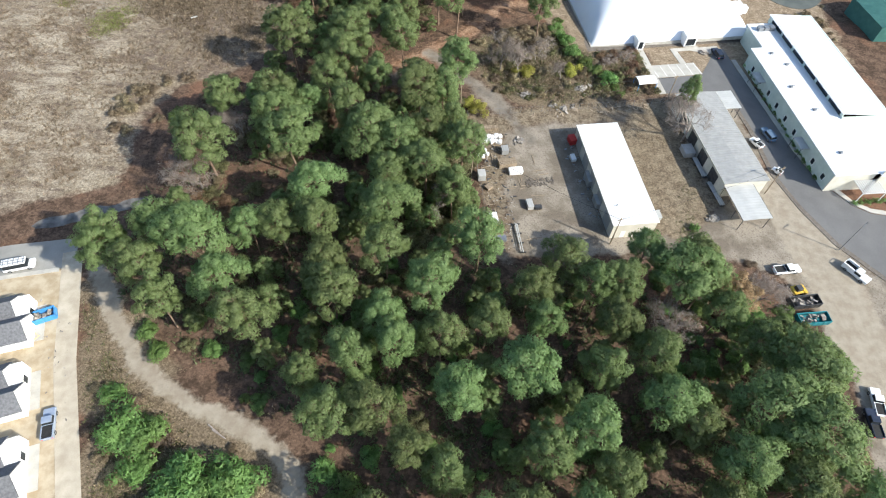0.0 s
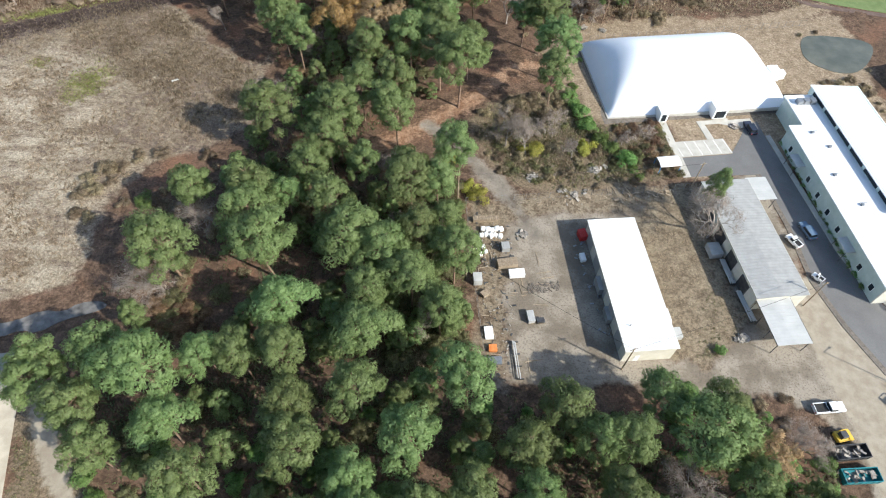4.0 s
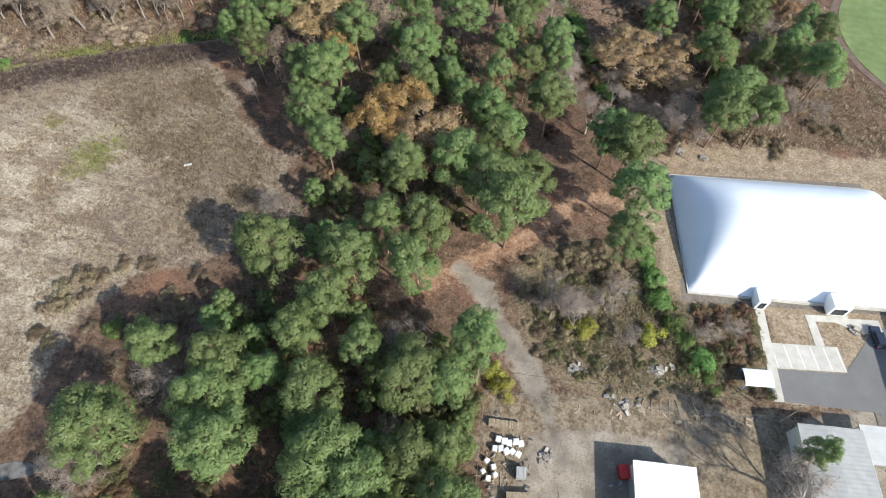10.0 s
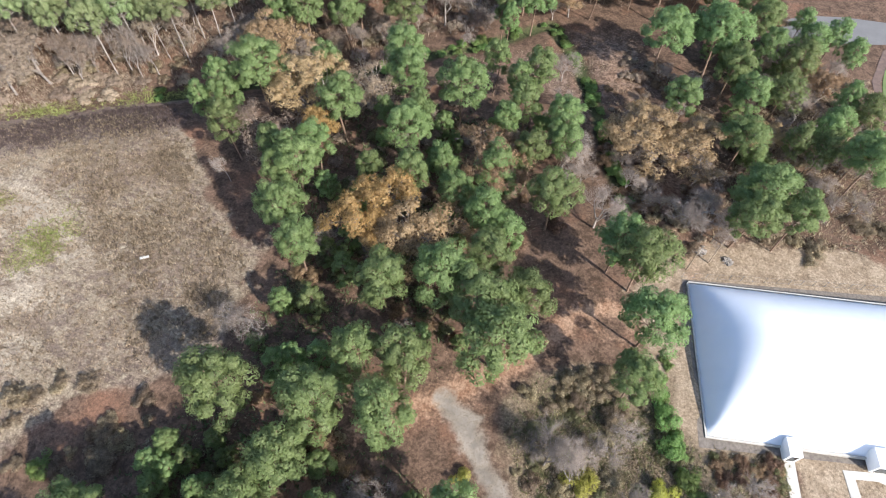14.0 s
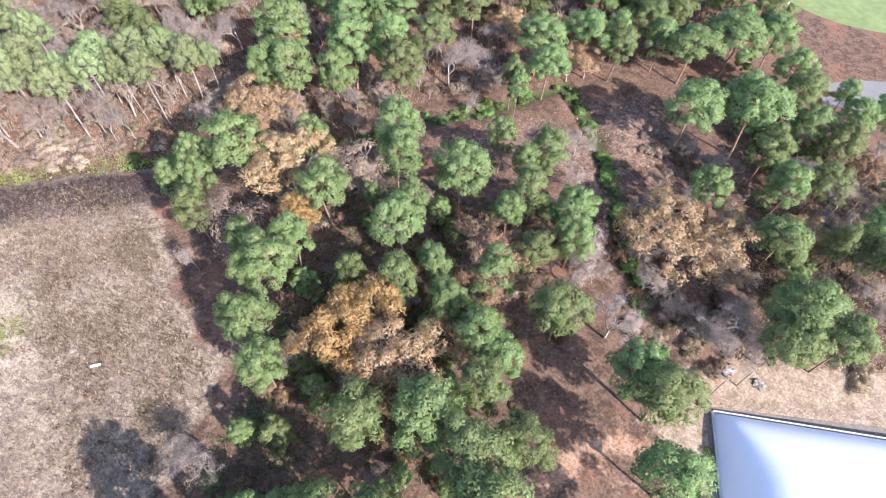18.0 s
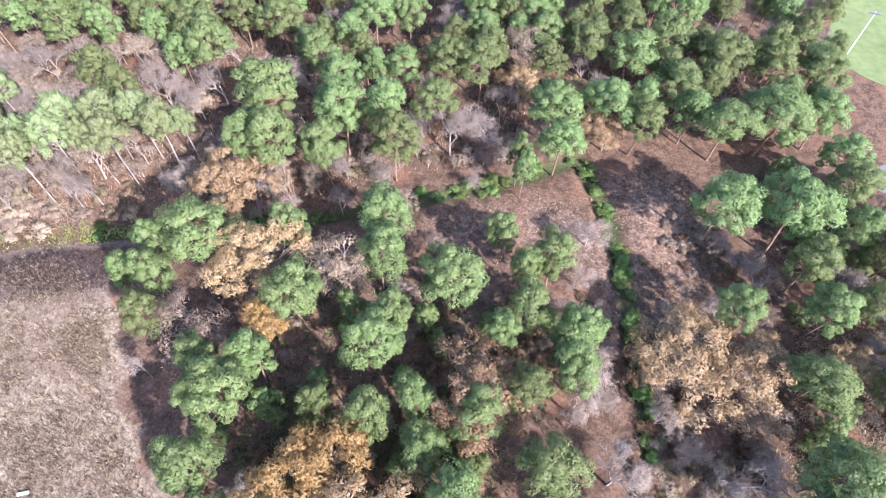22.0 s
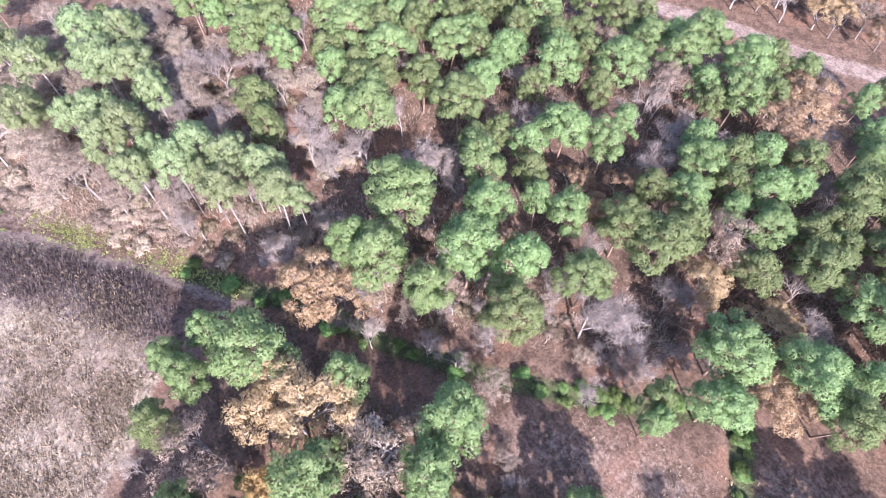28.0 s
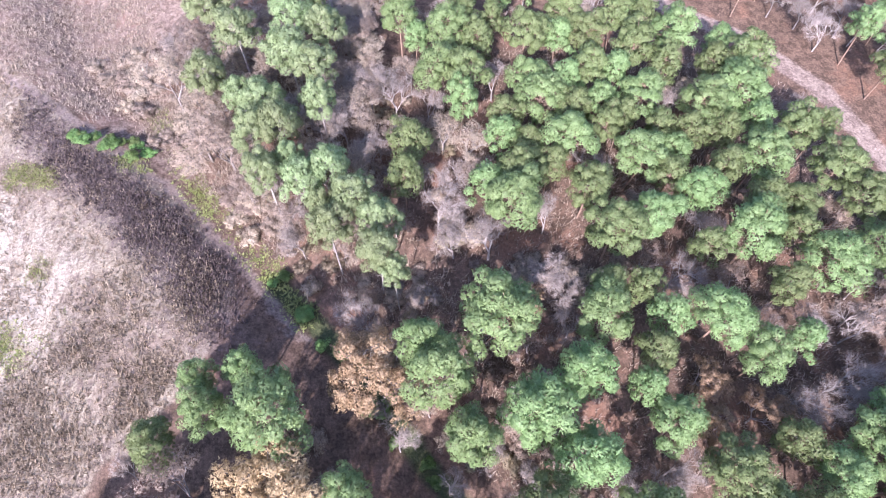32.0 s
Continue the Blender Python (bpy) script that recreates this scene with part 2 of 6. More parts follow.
def near(points, xs, ys):
    """Distance of each (xs, ys) from a line through the points."""
    best = np.full(xs.shape, 1e9)
    for (ax, ay), (bx, by) in zip(points, points[1:]):
        dx, dy = bx - ax, by - ay
        k = np.clip(((xs - ax) * dx + (ys - ay) * dy) / (dx * dx + dy * dy), 0, 1)
        best = np.minimum(best, np.hypot(xs - ax - k * dx, ys - ay - k * dy))
    return best


def inside(points, xs, ys):
    """Signed distance: positive inside the outline."""
    odd = np.zeros(xs.shape, bool)
    for (ax, ay), (bx, by) in zip(points, points[1:] + points[:1]):
        with np.errstate(divide="ignore", invalid="ignore"):
            hit = ((ay > ys) != (by > ys)) & (xs < (bx - ax) * (ys - ay) / (by - ay) + ax)
        odd ^= hit
    d = near(points + points[:1], xs, ys)
    return np.where(odd, d, -d)


FIELD = [(-69, 84), (-71, 103), (-66, 117), (-53, 124), (-46, 132), (-44, 148), (-50, 157), (-62, 162), (-68, 170), (-75, 178),
         (-85, 183), (-94, 187), (-103, 185), (-115, 179), (-127, 170), (-150, 150), (-185, 120), (-230, 110), (-230, 74), (-90, 76)]
PALE_FIELD = [(-70, 78), (-74, 104), (-79, 118), (-79, 134), (-83, 150), (-102, 158), (-122, 146), (-150, 106), (-230, 90), (-230, 74)]
YARD = [(8, 112), (27, 115), (49, 119), (62, 121), (78, 128), (82, 97), (86, 86), (95, 70), (110, 58), (112, 10), (80, 5), (78, 35), (78, 55),
        (74, 68), (60, 71), (44, 71), (30, 69), (13, 68)]
LOTS = [(-71, 61), (-59, 26), (-50, -10), (-130, -10), (-130, 66), (-84, 66)]
SCRUB = [(7, 138), (13, 146), (22, 151), (34, 152), (38, 144), (43, 142), (58, 145), (60, 124), (40, 119), (27, 116), (16, 120)]
DOMELAND = [(36, 140), (60, 143), (60, 124), (80, 128), (120, 140), (125, 200), (60, 192), (28, 180)]
WESTERN_CLEARING = [(-230, 110), (-180, 118), (-160, 140), (-140, 160), (-124, 174), (-130, 180), (-150, 172), (-230, 190)]
NORTH_CLEARING = [(-30, 216), (-22, 231), (-4, 238), (9, 234), (14, 216), (2, 220), (-10, 226)]
EAST_CLEARING = [(8, 238), (0, 251), (20, 258), (26, 244), (34, 222), (40, 200), (36, 186), (26, 196), (20, 214)]

# outline of the slope that lies in shade, painted dark and sown with dark weeds
SHADED_SLOPE = [(-160, 140), (-134, 162), (-118, 176), (-103, 188), (-90, 190), (-80, 186), (-82, 180), (-98, 170), (-113, 160), (-140, 140)]
GRASS_STRIP = [(44.6, 107), (48.6, 77), (55, 75), (63, 82), (65, 88), (61, 119), (50, 117)]
YARD_EDGE = [(7, 113), (9.5, 90), (12, 68), (17, 70), (17.5, 92), (16, 104), (20, 108), (28, 110), (46, 112.5), (61, 118), (64, 122), (40, 120)]
SOIL_STRIP = [(59.5, 120), (64, 92), (66.5, 90), (61.2, 120)]
ASPHALT = [(61.2, 124.6), (60.7, 130.9), (73.4, 133.4), (76.5, 138.5), (80.5, 145.5), (83.2, 146), (84.2, 137.6), (86.2, 128), (89.6, 105.6), (91.6, 98), (94.5, 92.5),
           (97.8, 87.8), (101.5, 85.6), (106, 85), (130, 87), (150, 90), (150, 66), (110, 62), (97.5, 67.5), (90, 76.5), (85.5, 86), (82.2, 96.5), (81.3, 112), (78.9, 127)]
STREET = [(-71.5, 69.5), (-71.2, 62.2), (-80.5, 60.2), (-120, 50), (-122, 57), (-84, 67)]
PUDDLE = [(-60, 79.8), (-62, 80.8), (-66, 80.0), (-68, 77.8), (-72, 78.0), (-76, 75.2), (-81, 74.0), (-83, 71.0), (-77, 71.8), (-74, 73.6), (-71, 73.0), (-67, 76.4), (-63, 77.8)]
SERVICE_ROAD = [(-72.0, 66), (-70.0, 59.5), (-64.6, 42.3), (-57.4, 24.5), (-50, 6), (-46, -8)]
BALL_FIELD = [(92, 232), (87.5, 244), (87.5, 258), (92, 272), (101, 283), (150, 296), (190, 250), (170, 200), (118, 208), (103, 218.5)]
FAR_FIELD = [(50, 332), (52, 319), (64, 312.5), (78, 311), (120, 316), (120, 380), (60, 380)]
POND = [(109.4, 188.6), (121.3, 188.7), (128.9, 187.2), (128.6, 181.9), (120.5, 171.2), (112.8, 169.4), (105.2, 174.8), (106.2, 183.0)]
FAR_LOT = [(60, 271), (75, 272), (100, 280), (100, 290), (75, 287), (61, 279)]

TRACK_VERGE = [(-69, 60), (-56, 28), (-48, 2), (-20, 2), (-20, 26), (-44, 40), (-60, 58)]
BARE_PATCH = [(-104, 146), (-97, 142), (-92.5, 146), (-94, 152), (-103, 153)]
TRACK = [(-66, 62), (-63, 57), (-58, 50), (-53, 43.5), (-47, 39), (-40, 35.5), (-33, 32.5), (-26, 28.8), (-21.5, 24.5), (-20, 18), (-22, 0)]
PATHWAY = [(-2, 136), (3, 133), (8, 126), (14, 119), (20, 112.5), (23, 104), (24, 90), (26, 76), (50, 73), (72, 77), (84, 72)]
CLAY = [(-14, 128), (-4, 135), (0, 139), (6, 144), (14, 155), (21, 164), (28, 161)]
CLAY_NORTH = [(40, 176), (38, 186), (34, 200), (22, 222), (14, 246)]
SOUTH_ROAD = [(82, 92), (83, 80), (85, 66), (85.5, 50), (87, 30), (89, 5)]
FIELD_ROAD = [(-230, 122), (-170, 128), (-140, 158), (-122, 174), (-98, 189), (-84, 197)]
NORTH_ROAD = [(-160, 302), (-140, 320), (-120, 330), (-87, 333), (-66, 343), (-48, 348), (-20, 362), (20, 390)]
DOME_TRACK = [(30, 168), (40, 180), (60, 184), (88, 190), (120, 205)]
DITCH_ONE = [(-97, 193), (-76, 206), (-55, 216), (-38, 225), (-23, 235), (-5, 252)]
DITCH_TWO = [(-4, 253), (5, 240), (11, 228), (16, 214), (21, 200), (26, 189), (30, 179)]


def ground():
    """One sheet: a fine grid under the flight and a coarse skirt to the horizon, with masks for what grows or lies
    there and for one slope's painted shade.
    """
    xs = np.concatenate([[-3500, -1500, -700, -400, -300], np.arange(-240, 161, 1.25), [220, 320, 600, 1500, 3500]])
    ys = np.concatenate([[-3000, -1200, -500, -200, -80], np.arange(-20, 421, 1.25), [480, 560, 800, 1600, 3500]])
    gx, gy = np.meshgrid(xs, ys)
    wobble = np.array([noise.fractal(Vector((x * 0.12, y * 0.12, 3.0)), 1.0, 2.0, 4) for x, y in zip(gx.ravel(), gy.ravel())]).reshape(gx.shape)
    rough = np.array([noise.noise(Vector((x * 0.9, y * 0.9, 9.0))) for x, y in zip(gx.ravel(), gy.ravel())]).reshape(gx.shape)
    fx, fy = gx + wobble * 3.5 + rough * 0.8, gy + wobble * 3.5 - rough * 0.8

    def soft(d, width):
        return np.clip(d / width + 0.5, 0, 1)

    field = soft(inside(FIELD, fx, fy), 3.0)
    clear = 0.9 * np.maximum.reduce([soft(1.3 - near(FIELD_ROAD, fx, fy), 1.5), 1.1 * soft(3.0 - near(NORTH_ROAD, gx + wobble, gy + wobble), 2.0)] + [0.55 * soft(inside(WESTERN_CLEARING, fx, fy), 5.0)] + [0.6 * soft(inside(NORTH_CLEARING, fx + wobble * 4, fy), 13.0), 0.5 * soft(inside(EAST_CLEARING, fx + wobble * 4, fy), 13.0)])
    dirt = np.maximum.reduce([soft(w - near(o, gx + wobble * 0.8, gy + wobble * 0.8), 1.4) for o, w in ((TRACK, 1.55), (SOUTH_ROAD, 6.0))] + [0.85 * soft(inside(BARE_PATCH, fx + wobble * 3, fy + rough * 3), 4.0)])
    spare = np.maximum(soft(inside(GRASS_STRIP, fx, fy), 2.5), 0.75 * soft(inside(YARD_EDGE, fx, fy), 3.5))
    yard = np.maximum(soft(inside(YARD, fx, fy), 2.5), soft(2.2 - near(PATHWAY, gx + wobble * 1.6 + rough * 0.6, gy + wobble * 1.6), 3.0))
    yard = yard * (1 - spare) * (1 - 0.8 * soft(inside(SOIL_STRIP, fx, fy), 1.5))
    gravel = 0.7 * soft(1.5 - near(PATHWAY[:6], gx + wobble * 1.6 + rough * 0.6, gy + wobble * 1.6), 3.2)
    clay = np.maximum(soft(2.2 - near(CLAY, fx, fy), 4.5), 0.4 * soft(3.5 - near(CLAY_NORTH, fx, fy), 6.0))
    scrub = soft(inside(SCRUB, fx, fy), 4.0)
    dome = np.maximum(soft(inside(DOMELAND, fx, fy), 4.0), soft(3.0 - near(DOME_TRACK, fx, fy), 3.0))
    # mask of the shade painted on the slope facing away from the sun
    dead = 0.66 * soft(inside(SHADED_SLOPE, fx, fy), 11.0)
    lots = soft(inside(LOTS, gx, gy), 1.5)
    bank = 0.95 * soft(2.0 - np.minimum(near(DITCH_ONE, gx + wobble, gy), near(DITCH_TWO, gx + wobble, gy)), 2.5)
    strip_ = spare
    scrub = np.maximum(scrub, 0.9 * soft(inside(TRACK_VERGE, fx, fy), 3.0))
    scrub = np.maximum(scrub, 0.75 * soft(inside(SOIL_STRIP, fx, fy), 1.5))
    flat = np.maximum.reduce([soft(inside(o, gx, gy) + 2, 3.0) for o in (BALL_FIELD, FAR_FIELD, FAR_LOT, ASPHALT, STREET, PUDDLE, POND)] + [soft(3.5 - near(SERVICE_ROAD, gx, gy), 2)])
    plain = 1 - np.clip(yard + lots + dirt + dome + flat, 0, 1)
    z = lands(gx, gy) + plain * (wobble * 0.25 + rough * 0.12) - bank * 0.8 + clay * rough * 0.35
    far = (np.abs(gx) > 500) | (np.abs(gy) > 500)
    z = np.where(far, -8.0, z)
    nx, ny = len(xs), len(ys)
    me = bpy.data.meshes.new("ground")
    idx = np.arange(nx * ny).reshape(ny, nx)
    faces = np.stack([idx[:-1, :-1], idx[:-1, 1:], idx[1:, 1:], idx[1:, :-1]], -1).reshape(-1, 4)
    me.from_pydata(np.stack([gx, gy, z], -1).reshape(-1, 3).tolist(), [], faces.tolist())
    me.polygons.foreach_set("use_smooth", np.ones(len(faces), bool))
    for key, values in (("field", field), ("pale", soft(inside(PALE_FIELD, fx, fy), 14.0)), ("clear", clear), ("dirt", dirt), ("yard", yard), ("gravel", gravel), ("clay", clay), ("scrub", scrub), ("strip", strip_),
                        ("dome", dome), ("lots", lots), ("bank", bank), ("dead", dead)):
        me.attributes.new(key, "FLOAT", "POINT").data.foreach_set("value", values.ravel().astype(np.float32))
    ob = tagged(new("ground", me), "uneven ground of leaf litter, dry grass, bare clay and gravel", "ground", kind="structure")
    me.materials.append(ground_material())
    return ob


def ground_material():
    m = bpy.data.materials.new("ground_cover")
    m.use_nodes = True
    n, l = m.node_tree.nodes, m.node_tree.links
    p = n["Principled BSDF"]
    p.inputs["Roughness"].default_value, p.inputs["Specular IOR Level"].default_value = 0.95, 0.1
    geo = n.new("ShaderNodeNewGeometry")

    def tex(size, detail=6.0, stretch=None, power=0.6):
        t = n.new("ShaderNodeTexNoise")
        t.inputs["Scale"].default_value, t.inputs["Detail"].default_value, t.inputs["Roughness"].default_value = 1 / size, detail, power
        if stretch:
            mapping = n.new("ShaderNodeMapping")
            mapping.inputs["Rotation"].default_value, mapping.inputs["Scale"].default_value = (0, 0, radians(stretch[0])), (1, stretch[1], 1)
            l.new(geo.outputs["Position"], mapping.inputs[0])
            l.new(mapping.outputs[0], t.inputs["Vector"])
        else:
            l.new(geo.outputs["Position"], t.inputs["Vector"])
        return t.outputs["Fac"]

    def between(source, low, high):
        r = n.new("ShaderNodeMapRange")
        r.interpolation_type = "SMOOTHSTEP"
        r.inputs[1].default_value, r.inputs[2].default_value = low, high
        l.new(source, r.inputs[0])
        return r.outputs[0]

    def mix(fac, a, b):
        x = n.new("ShaderNodeMix")
        x.data_type = "RGBA"
        for slot, value in ((0, fac), (6, a), (7, b)):
            if isinstance(value, (tuple, float)):
                x.inputs[slot].default_value = (*(0.74 * v for v in value), 1) if isinstance(value, tuple) else value
            else:
                l.new(value, x.inputs[slot])
        return x.outputs[2]

    def mask(key, blur=0.35):
        a = n.new("ShaderNodeAttribute")
        a.attribute_name = key
        add = n.new("ShaderNodeMath")
        add.operation = "MULTIPLY_ADD"
        l.new(edge, add.inputs[0])
        add.inputs[1].default_value = 0.9
        l.new(a.outputs["Fac"], add.inputs[2])
        return between(add.outputs[0], 0.95 - blur, 0.95 + blur)

    edge = tex(1.1, 5)
    speck, patch, broad = tex(0.35, 5), tex(2.2, 6), tex(14, 5)
    litter = mix(between(patch, 0.35, 0.65), (0.100, 0.066, 0.046), (0.185, 0.120, 0.085))
    litter = mix(between(broad, 0.51, 0.70), litter, (0.235, 0.130, 0.085))
    grass = mix(between(speck, 0.3, 0.7), (0.225, 0.176, 0.122), (0.41, 0.337, 0.242))
    grass = mix(between(tex(20, 4), 0.42, 0.62), grass, mix(between(speck, 0.3, 0.7), (0.175, 0.129, 0.095), (0.32, 0.246, 0.18)))
    grass = mix(between(tex(3.4, 6, (62, 2.6), 0.7), 0.47, 0.60), grass, mix(between(speck, 0.3, 0.7), (0.115, 0.084, 0.066), (0.24, 0.18, 0.14)))
    grass = mix(between(tex(1.3, 5, None, 0.7), 0.52, 0.68), grass, (0.40, 0.335, 0.24))
    streak = mix(between(tex(9.0, 7, (62, 2.6), 0.68), 0.40, 0.62), grass, mix(between(speck, 0.35, 0.65), (0.39, 0.325, 0.24), (0.54, 0.465, 0.36)))
    grass = mix(mask("pale", 0.5), grass, streak)
    open_soil = mix(between(patch, 0.35, 0.65), (0.195, 0.140, 0.112), (0.31, 0.235, 0.188))
    earth = mix(between(patch, 0.3, 0.7), (0.36, 0.30, 0.23), (0.47, 0.41, 0.325))
    packed = mix(between(tex(6, 6), 0.38, 0.62), (0.235, 0.195, 0.152), (0.41, 0.355, 0.288))
    packed = mix(between(speck, 0.45, 0.8), packed, (0.16, 0.13, 0.10))
    stone = mix(between(patch, 0.3, 0.7), (0.16, 0.138, 0.115), (0.30, 0.265, 0.23))
    # dark weed colour that stands in for the slope's shade
    dead = mix(between(speck, 0.3, 0.7), (0.09, 0.064, 0.06), (0.18, 0.135, 0.12))
    red = mix(between(patch, 0.3, 0.7), (0.28, 0.155, 0.095), (0.40, 0.26, 0.175))
    bramble = mix(between(speck, 0.3, 0.7), (0.15, 0.112, 0.072), (0.29, 0.225, 0.155))
    dry_lawn = mix(between(patch, 0.3, 0.7), (0.19, 0.145, 0.10), (0.31, 0.25, 0.175))
    lawn = mix(between(patch, 0.3, 0.7), (0.27, 0.20, 0.135), (0.40, 0.315, 0.225))
    sand = mix(between(patch, 0.3, 0.7), (0.47, 0.365, 0.235), (0.66, 0.555, 0.405))
    green = mix(between(speck, 0.3, 0.7), (0.055, 0.07, 0.03), (0.12, 0.125, 0.06))
    colour = litter
    for key, over in (("field", grass), ("clear", open_soil), ("dome", lawn), ("strip", dry_lawn), ("scrub", bramble), ("clay", red), ("dead", dead), ("bank", green)):
        colour = mix(mask(key), colour, over)
    for source, low, high in ((tex(0.16, 3), 0.7, 1.3), (tex(0.55, 4, None, 0.7), 0.62, 1.36)):
        hue, span = n.new("ShaderNodeHueSaturation"), n.new("ShaderNodeMapRange")
        span.inputs[1].default_value, span.inputs[2].default_value = 0.3, 0.7
        span.inputs[3].default_value, span.inputs[4].default_value = low, high
        l.new(source, span.inputs[0])
        l.new(span.outputs[0], hue.inputs["Value"])
        l.new(colour, hue.inputs["Color"])
        colour = hue.outputs[0]
    for key, over in (("yard", packed), ("dirt", earth), ("gravel", stone), ("lots", sand)):
        colour = mix(mask(key), colour, over)
    l.new(colour, p.inputs["Base Color"])
    b = n.new("ShaderNodeBump")
    b.inputs["Strength"].default_value, b.inputs["Distance"].default_value = 0.9, 0.10
    l.new(tex(0.6, 6), b.inputs["Height"])
    l.new(b.outputs[0], p.inputs["Normal"])
    return m


ground()


# ---- mesh helpers ----
def part(name, bm, material, parent=None, label="", smooth=False):
    me = bpy.data.meshes.new(name)
    bm.to_mesh(me)
    bm.free()
    me.materials.append(material)
    if smooth:
        me.polygons.foreach_set("use_smooth", np.ones(len(me.polygons), bool))
    ob = new(name, me)
    ob.parent = parent
    return tagged(ob, label)


def raw(name, verts, faces, material, parent=None, label=""):
    me = bpy.data.meshes.new(name)
    me.from_pydata(verts, [], faces)
    me.materials.append(material)
    ob = new(name, me)
    ob.parent = parent
    return tagged(ob, label)


def again(name, twin, parent, m):
    """One more piece on the mesh of its twin."""
    ob = new(name, twin.data)
    ob.parent, ob.matrix_local = parent, m
    return ob


def box(bm, x0, x1, y0, y1, z0, z1, bevel=0.0, m=None):
    made = bmesh.ops.create_cube(bm, size=1.0, matrix=Matrix.LocRotScale(((x0 + x1) / 2, (y0 + y1) / 2, (z0 + z1) / 2), None, (x1 - x0, y1 - y0, z1 - z0)))
    vs = made["verts"]
    if bevel:
        edges = list({e for v in vs for e in v.link_edges})
        vs = bmesh.ops.bevel(bm, geom=edges, offset=bevel, segments=2, affect="EDGES", profile=0.6)["verts"]
    if m is not None:
        bmesh.ops.transform(bm, matrix=m, verts=vs)
    return vs


def boxes(*items, bevel=0.0):
    bm = bmesh.new()
    for it in items:
        box(bm, *it, bevel=bevel)
    return bm


def tube(bm, a, b, r0, r1=None, sides=6):
    a, b = Vector(a), Vector(b)
    r1 = r0 if r1 is None else r1
    made = bmesh.ops.create_cone(bm, cap_ends=True, segments=sides, radius1=r0, radius2=r1, depth=(b - a).length)
    turn = (b - a).to_track_quat("Z", "Y").to_matrix().to_4x4()
    bmesh.ops.transform(bm, matrix=Matrix.Translation((a + b) / 2) @ turn, verts=made["verts"])
    return made["verts"]


def thing(name, x, y, turn=0.0, label="", category="", group="", up=0.0, kind=""):
    ob = new(name)
    ob.empty_display_size = 0.3
    ob.matrix_basis = pose(x, y, land(x, y) + up, 0, 0, turn)
    return tagged(ob, label, category, group, kind)


def sheet(name, outline, material, lift, label, category, step=2.5, kind="structure", smooth_edge=0):
    """A paved surface over the land, cut to its outline."""
    from mathutils.geometry import delaunay_2d_cdt
    pts = [Vector(p) for p in outline]
    for _ in range(smooth_edge):
        pts = [q for a, b in zip(pts, pts[1:] + pts[:1]) for q in (a.lerp(b, 0.25), a.lerp(b, 0.75))]
    count = len(pts)
    inner = []
    low, high = [min(p[i] for p in pts) for i in (0, 1)], [max(p[i] for p in pts) for i in (0, 1)]
    grid = [(x, y) for x in np.arange(low[0], high[0], step) for y in np.arange(low[1], high[1], step)]
    if grid:
        d = inside([tuple(p) for p in pts], np.array([g[0] for g in grid]), np.array([g[1] for g in grid]))
        inner = [Vector(g) for g, k in zip(grid, d) if k > 0.4]
    vs, _, fs, *_ = delaunay_2d_cdt(pts + inner, [], [list(range(count))], 1, 1e-4)
    top = [(v.x, v.y, land(v.x, v.y) + lift) for v in vs]
    ob = raw(name, top, [list(f) for f in fs], material)
    solid = ob.modifiers.new("depth", "SOLIDIFY")
    solid.thickness, solid.offset = lift + 0.12, -1 if ob.data.polygons[0].normal.z > 0 else 1
    return tagged(ob, label, category, kind=kind)


def strip(points, width):
    """The outline of a band along a line."""
    left, right = [], []
    for i, (x, y) in enumerate(points):
        a, b = points[max(0, i - 1)], points[min(len(points) - 1, i + 1)]
        d = Vector((b[0] - a[0], b[1] - a[1])).normalized() * width / 2
        left.append((x - d.y, y + d.x))
        right.append((x + d.y, y - d.x))
    return left + right[::-1]


# ---- paved surfaces ----
sheet("road", ASPHALT, M_ASPHALT, 0.05, "smooth dark grey asphalt drive and car park beside the white building", "road")
sheet("parking_pavement", [(59.3, 136.2), (72.6, 138.8), (73.9, 133.8), (60.7, 131.1)], M_CONCRETE, 0.07, "pale concrete parking bays beside the asphalt", "pavement", 4)
sheet("walkway", [(56.7, 145.6), (58.5, 146.0), (61.6, 124.6), (59.7, 124.2)], M_CONCRETE, 0.09, "pale concrete footpath to the dome's side door", "path", 4)
sheet("entrance_pavement", [(71.3, 148.6), (74.6, 149.2), (75.6, 146.0), (81.5, 147.2), (82, 144.6), (78.0, 143.2), (72.8, 144.4), (68.9, 143.6), (70.2, 138.4), (68.4, 138.0), (66.9, 144.6), (71.6, 145.6)],
      M_CONCRETE, 0.08, "pale concrete paving before the dome's entrance", "path", 4)
sheet("kerb_pavement", strip([(84.6, 141), (86.6, 128), (90.2, 105.6), (92.2, 98.4), (95.2, 93.2), (98.2, 88.6), (101.8, 86.4), (106, 85.8), (130, 87.8)], 1.3), M_CONCRETE, 0.17,
      "pale concrete kerb and footway along the asphalt drive", "kerb", 4)
sheet("west_kerb", strip([(78.3, 127), (80.8, 112), (81.7, 96.5), (85.0, 86), (89.5, 76.3), (97, 67.2), (110, 61.4)], 1.2), M_DARKGRAVEL_SHADE, 0.10, "dark gravel verge between gravel and asphalt", "verge", 4)
sheet("service_road", strip(SERVICE_ROAD, 3.7), M_PALE_ROAD, 0.06, "pale dusty unfinished concrete road beside the new houses", "road", 3)
sheet("street", STREET, M_STREET, 0.045, "grey street end between the houses and the field", "road", 4)
sheet("street_kerb", strip([(-73.0, 61.6), (-80.5, 59.8), (-120, 49.4)], 0.9), M_CONCRETE, 0.14, "pale concrete kerb along the street", "kerb", 5)
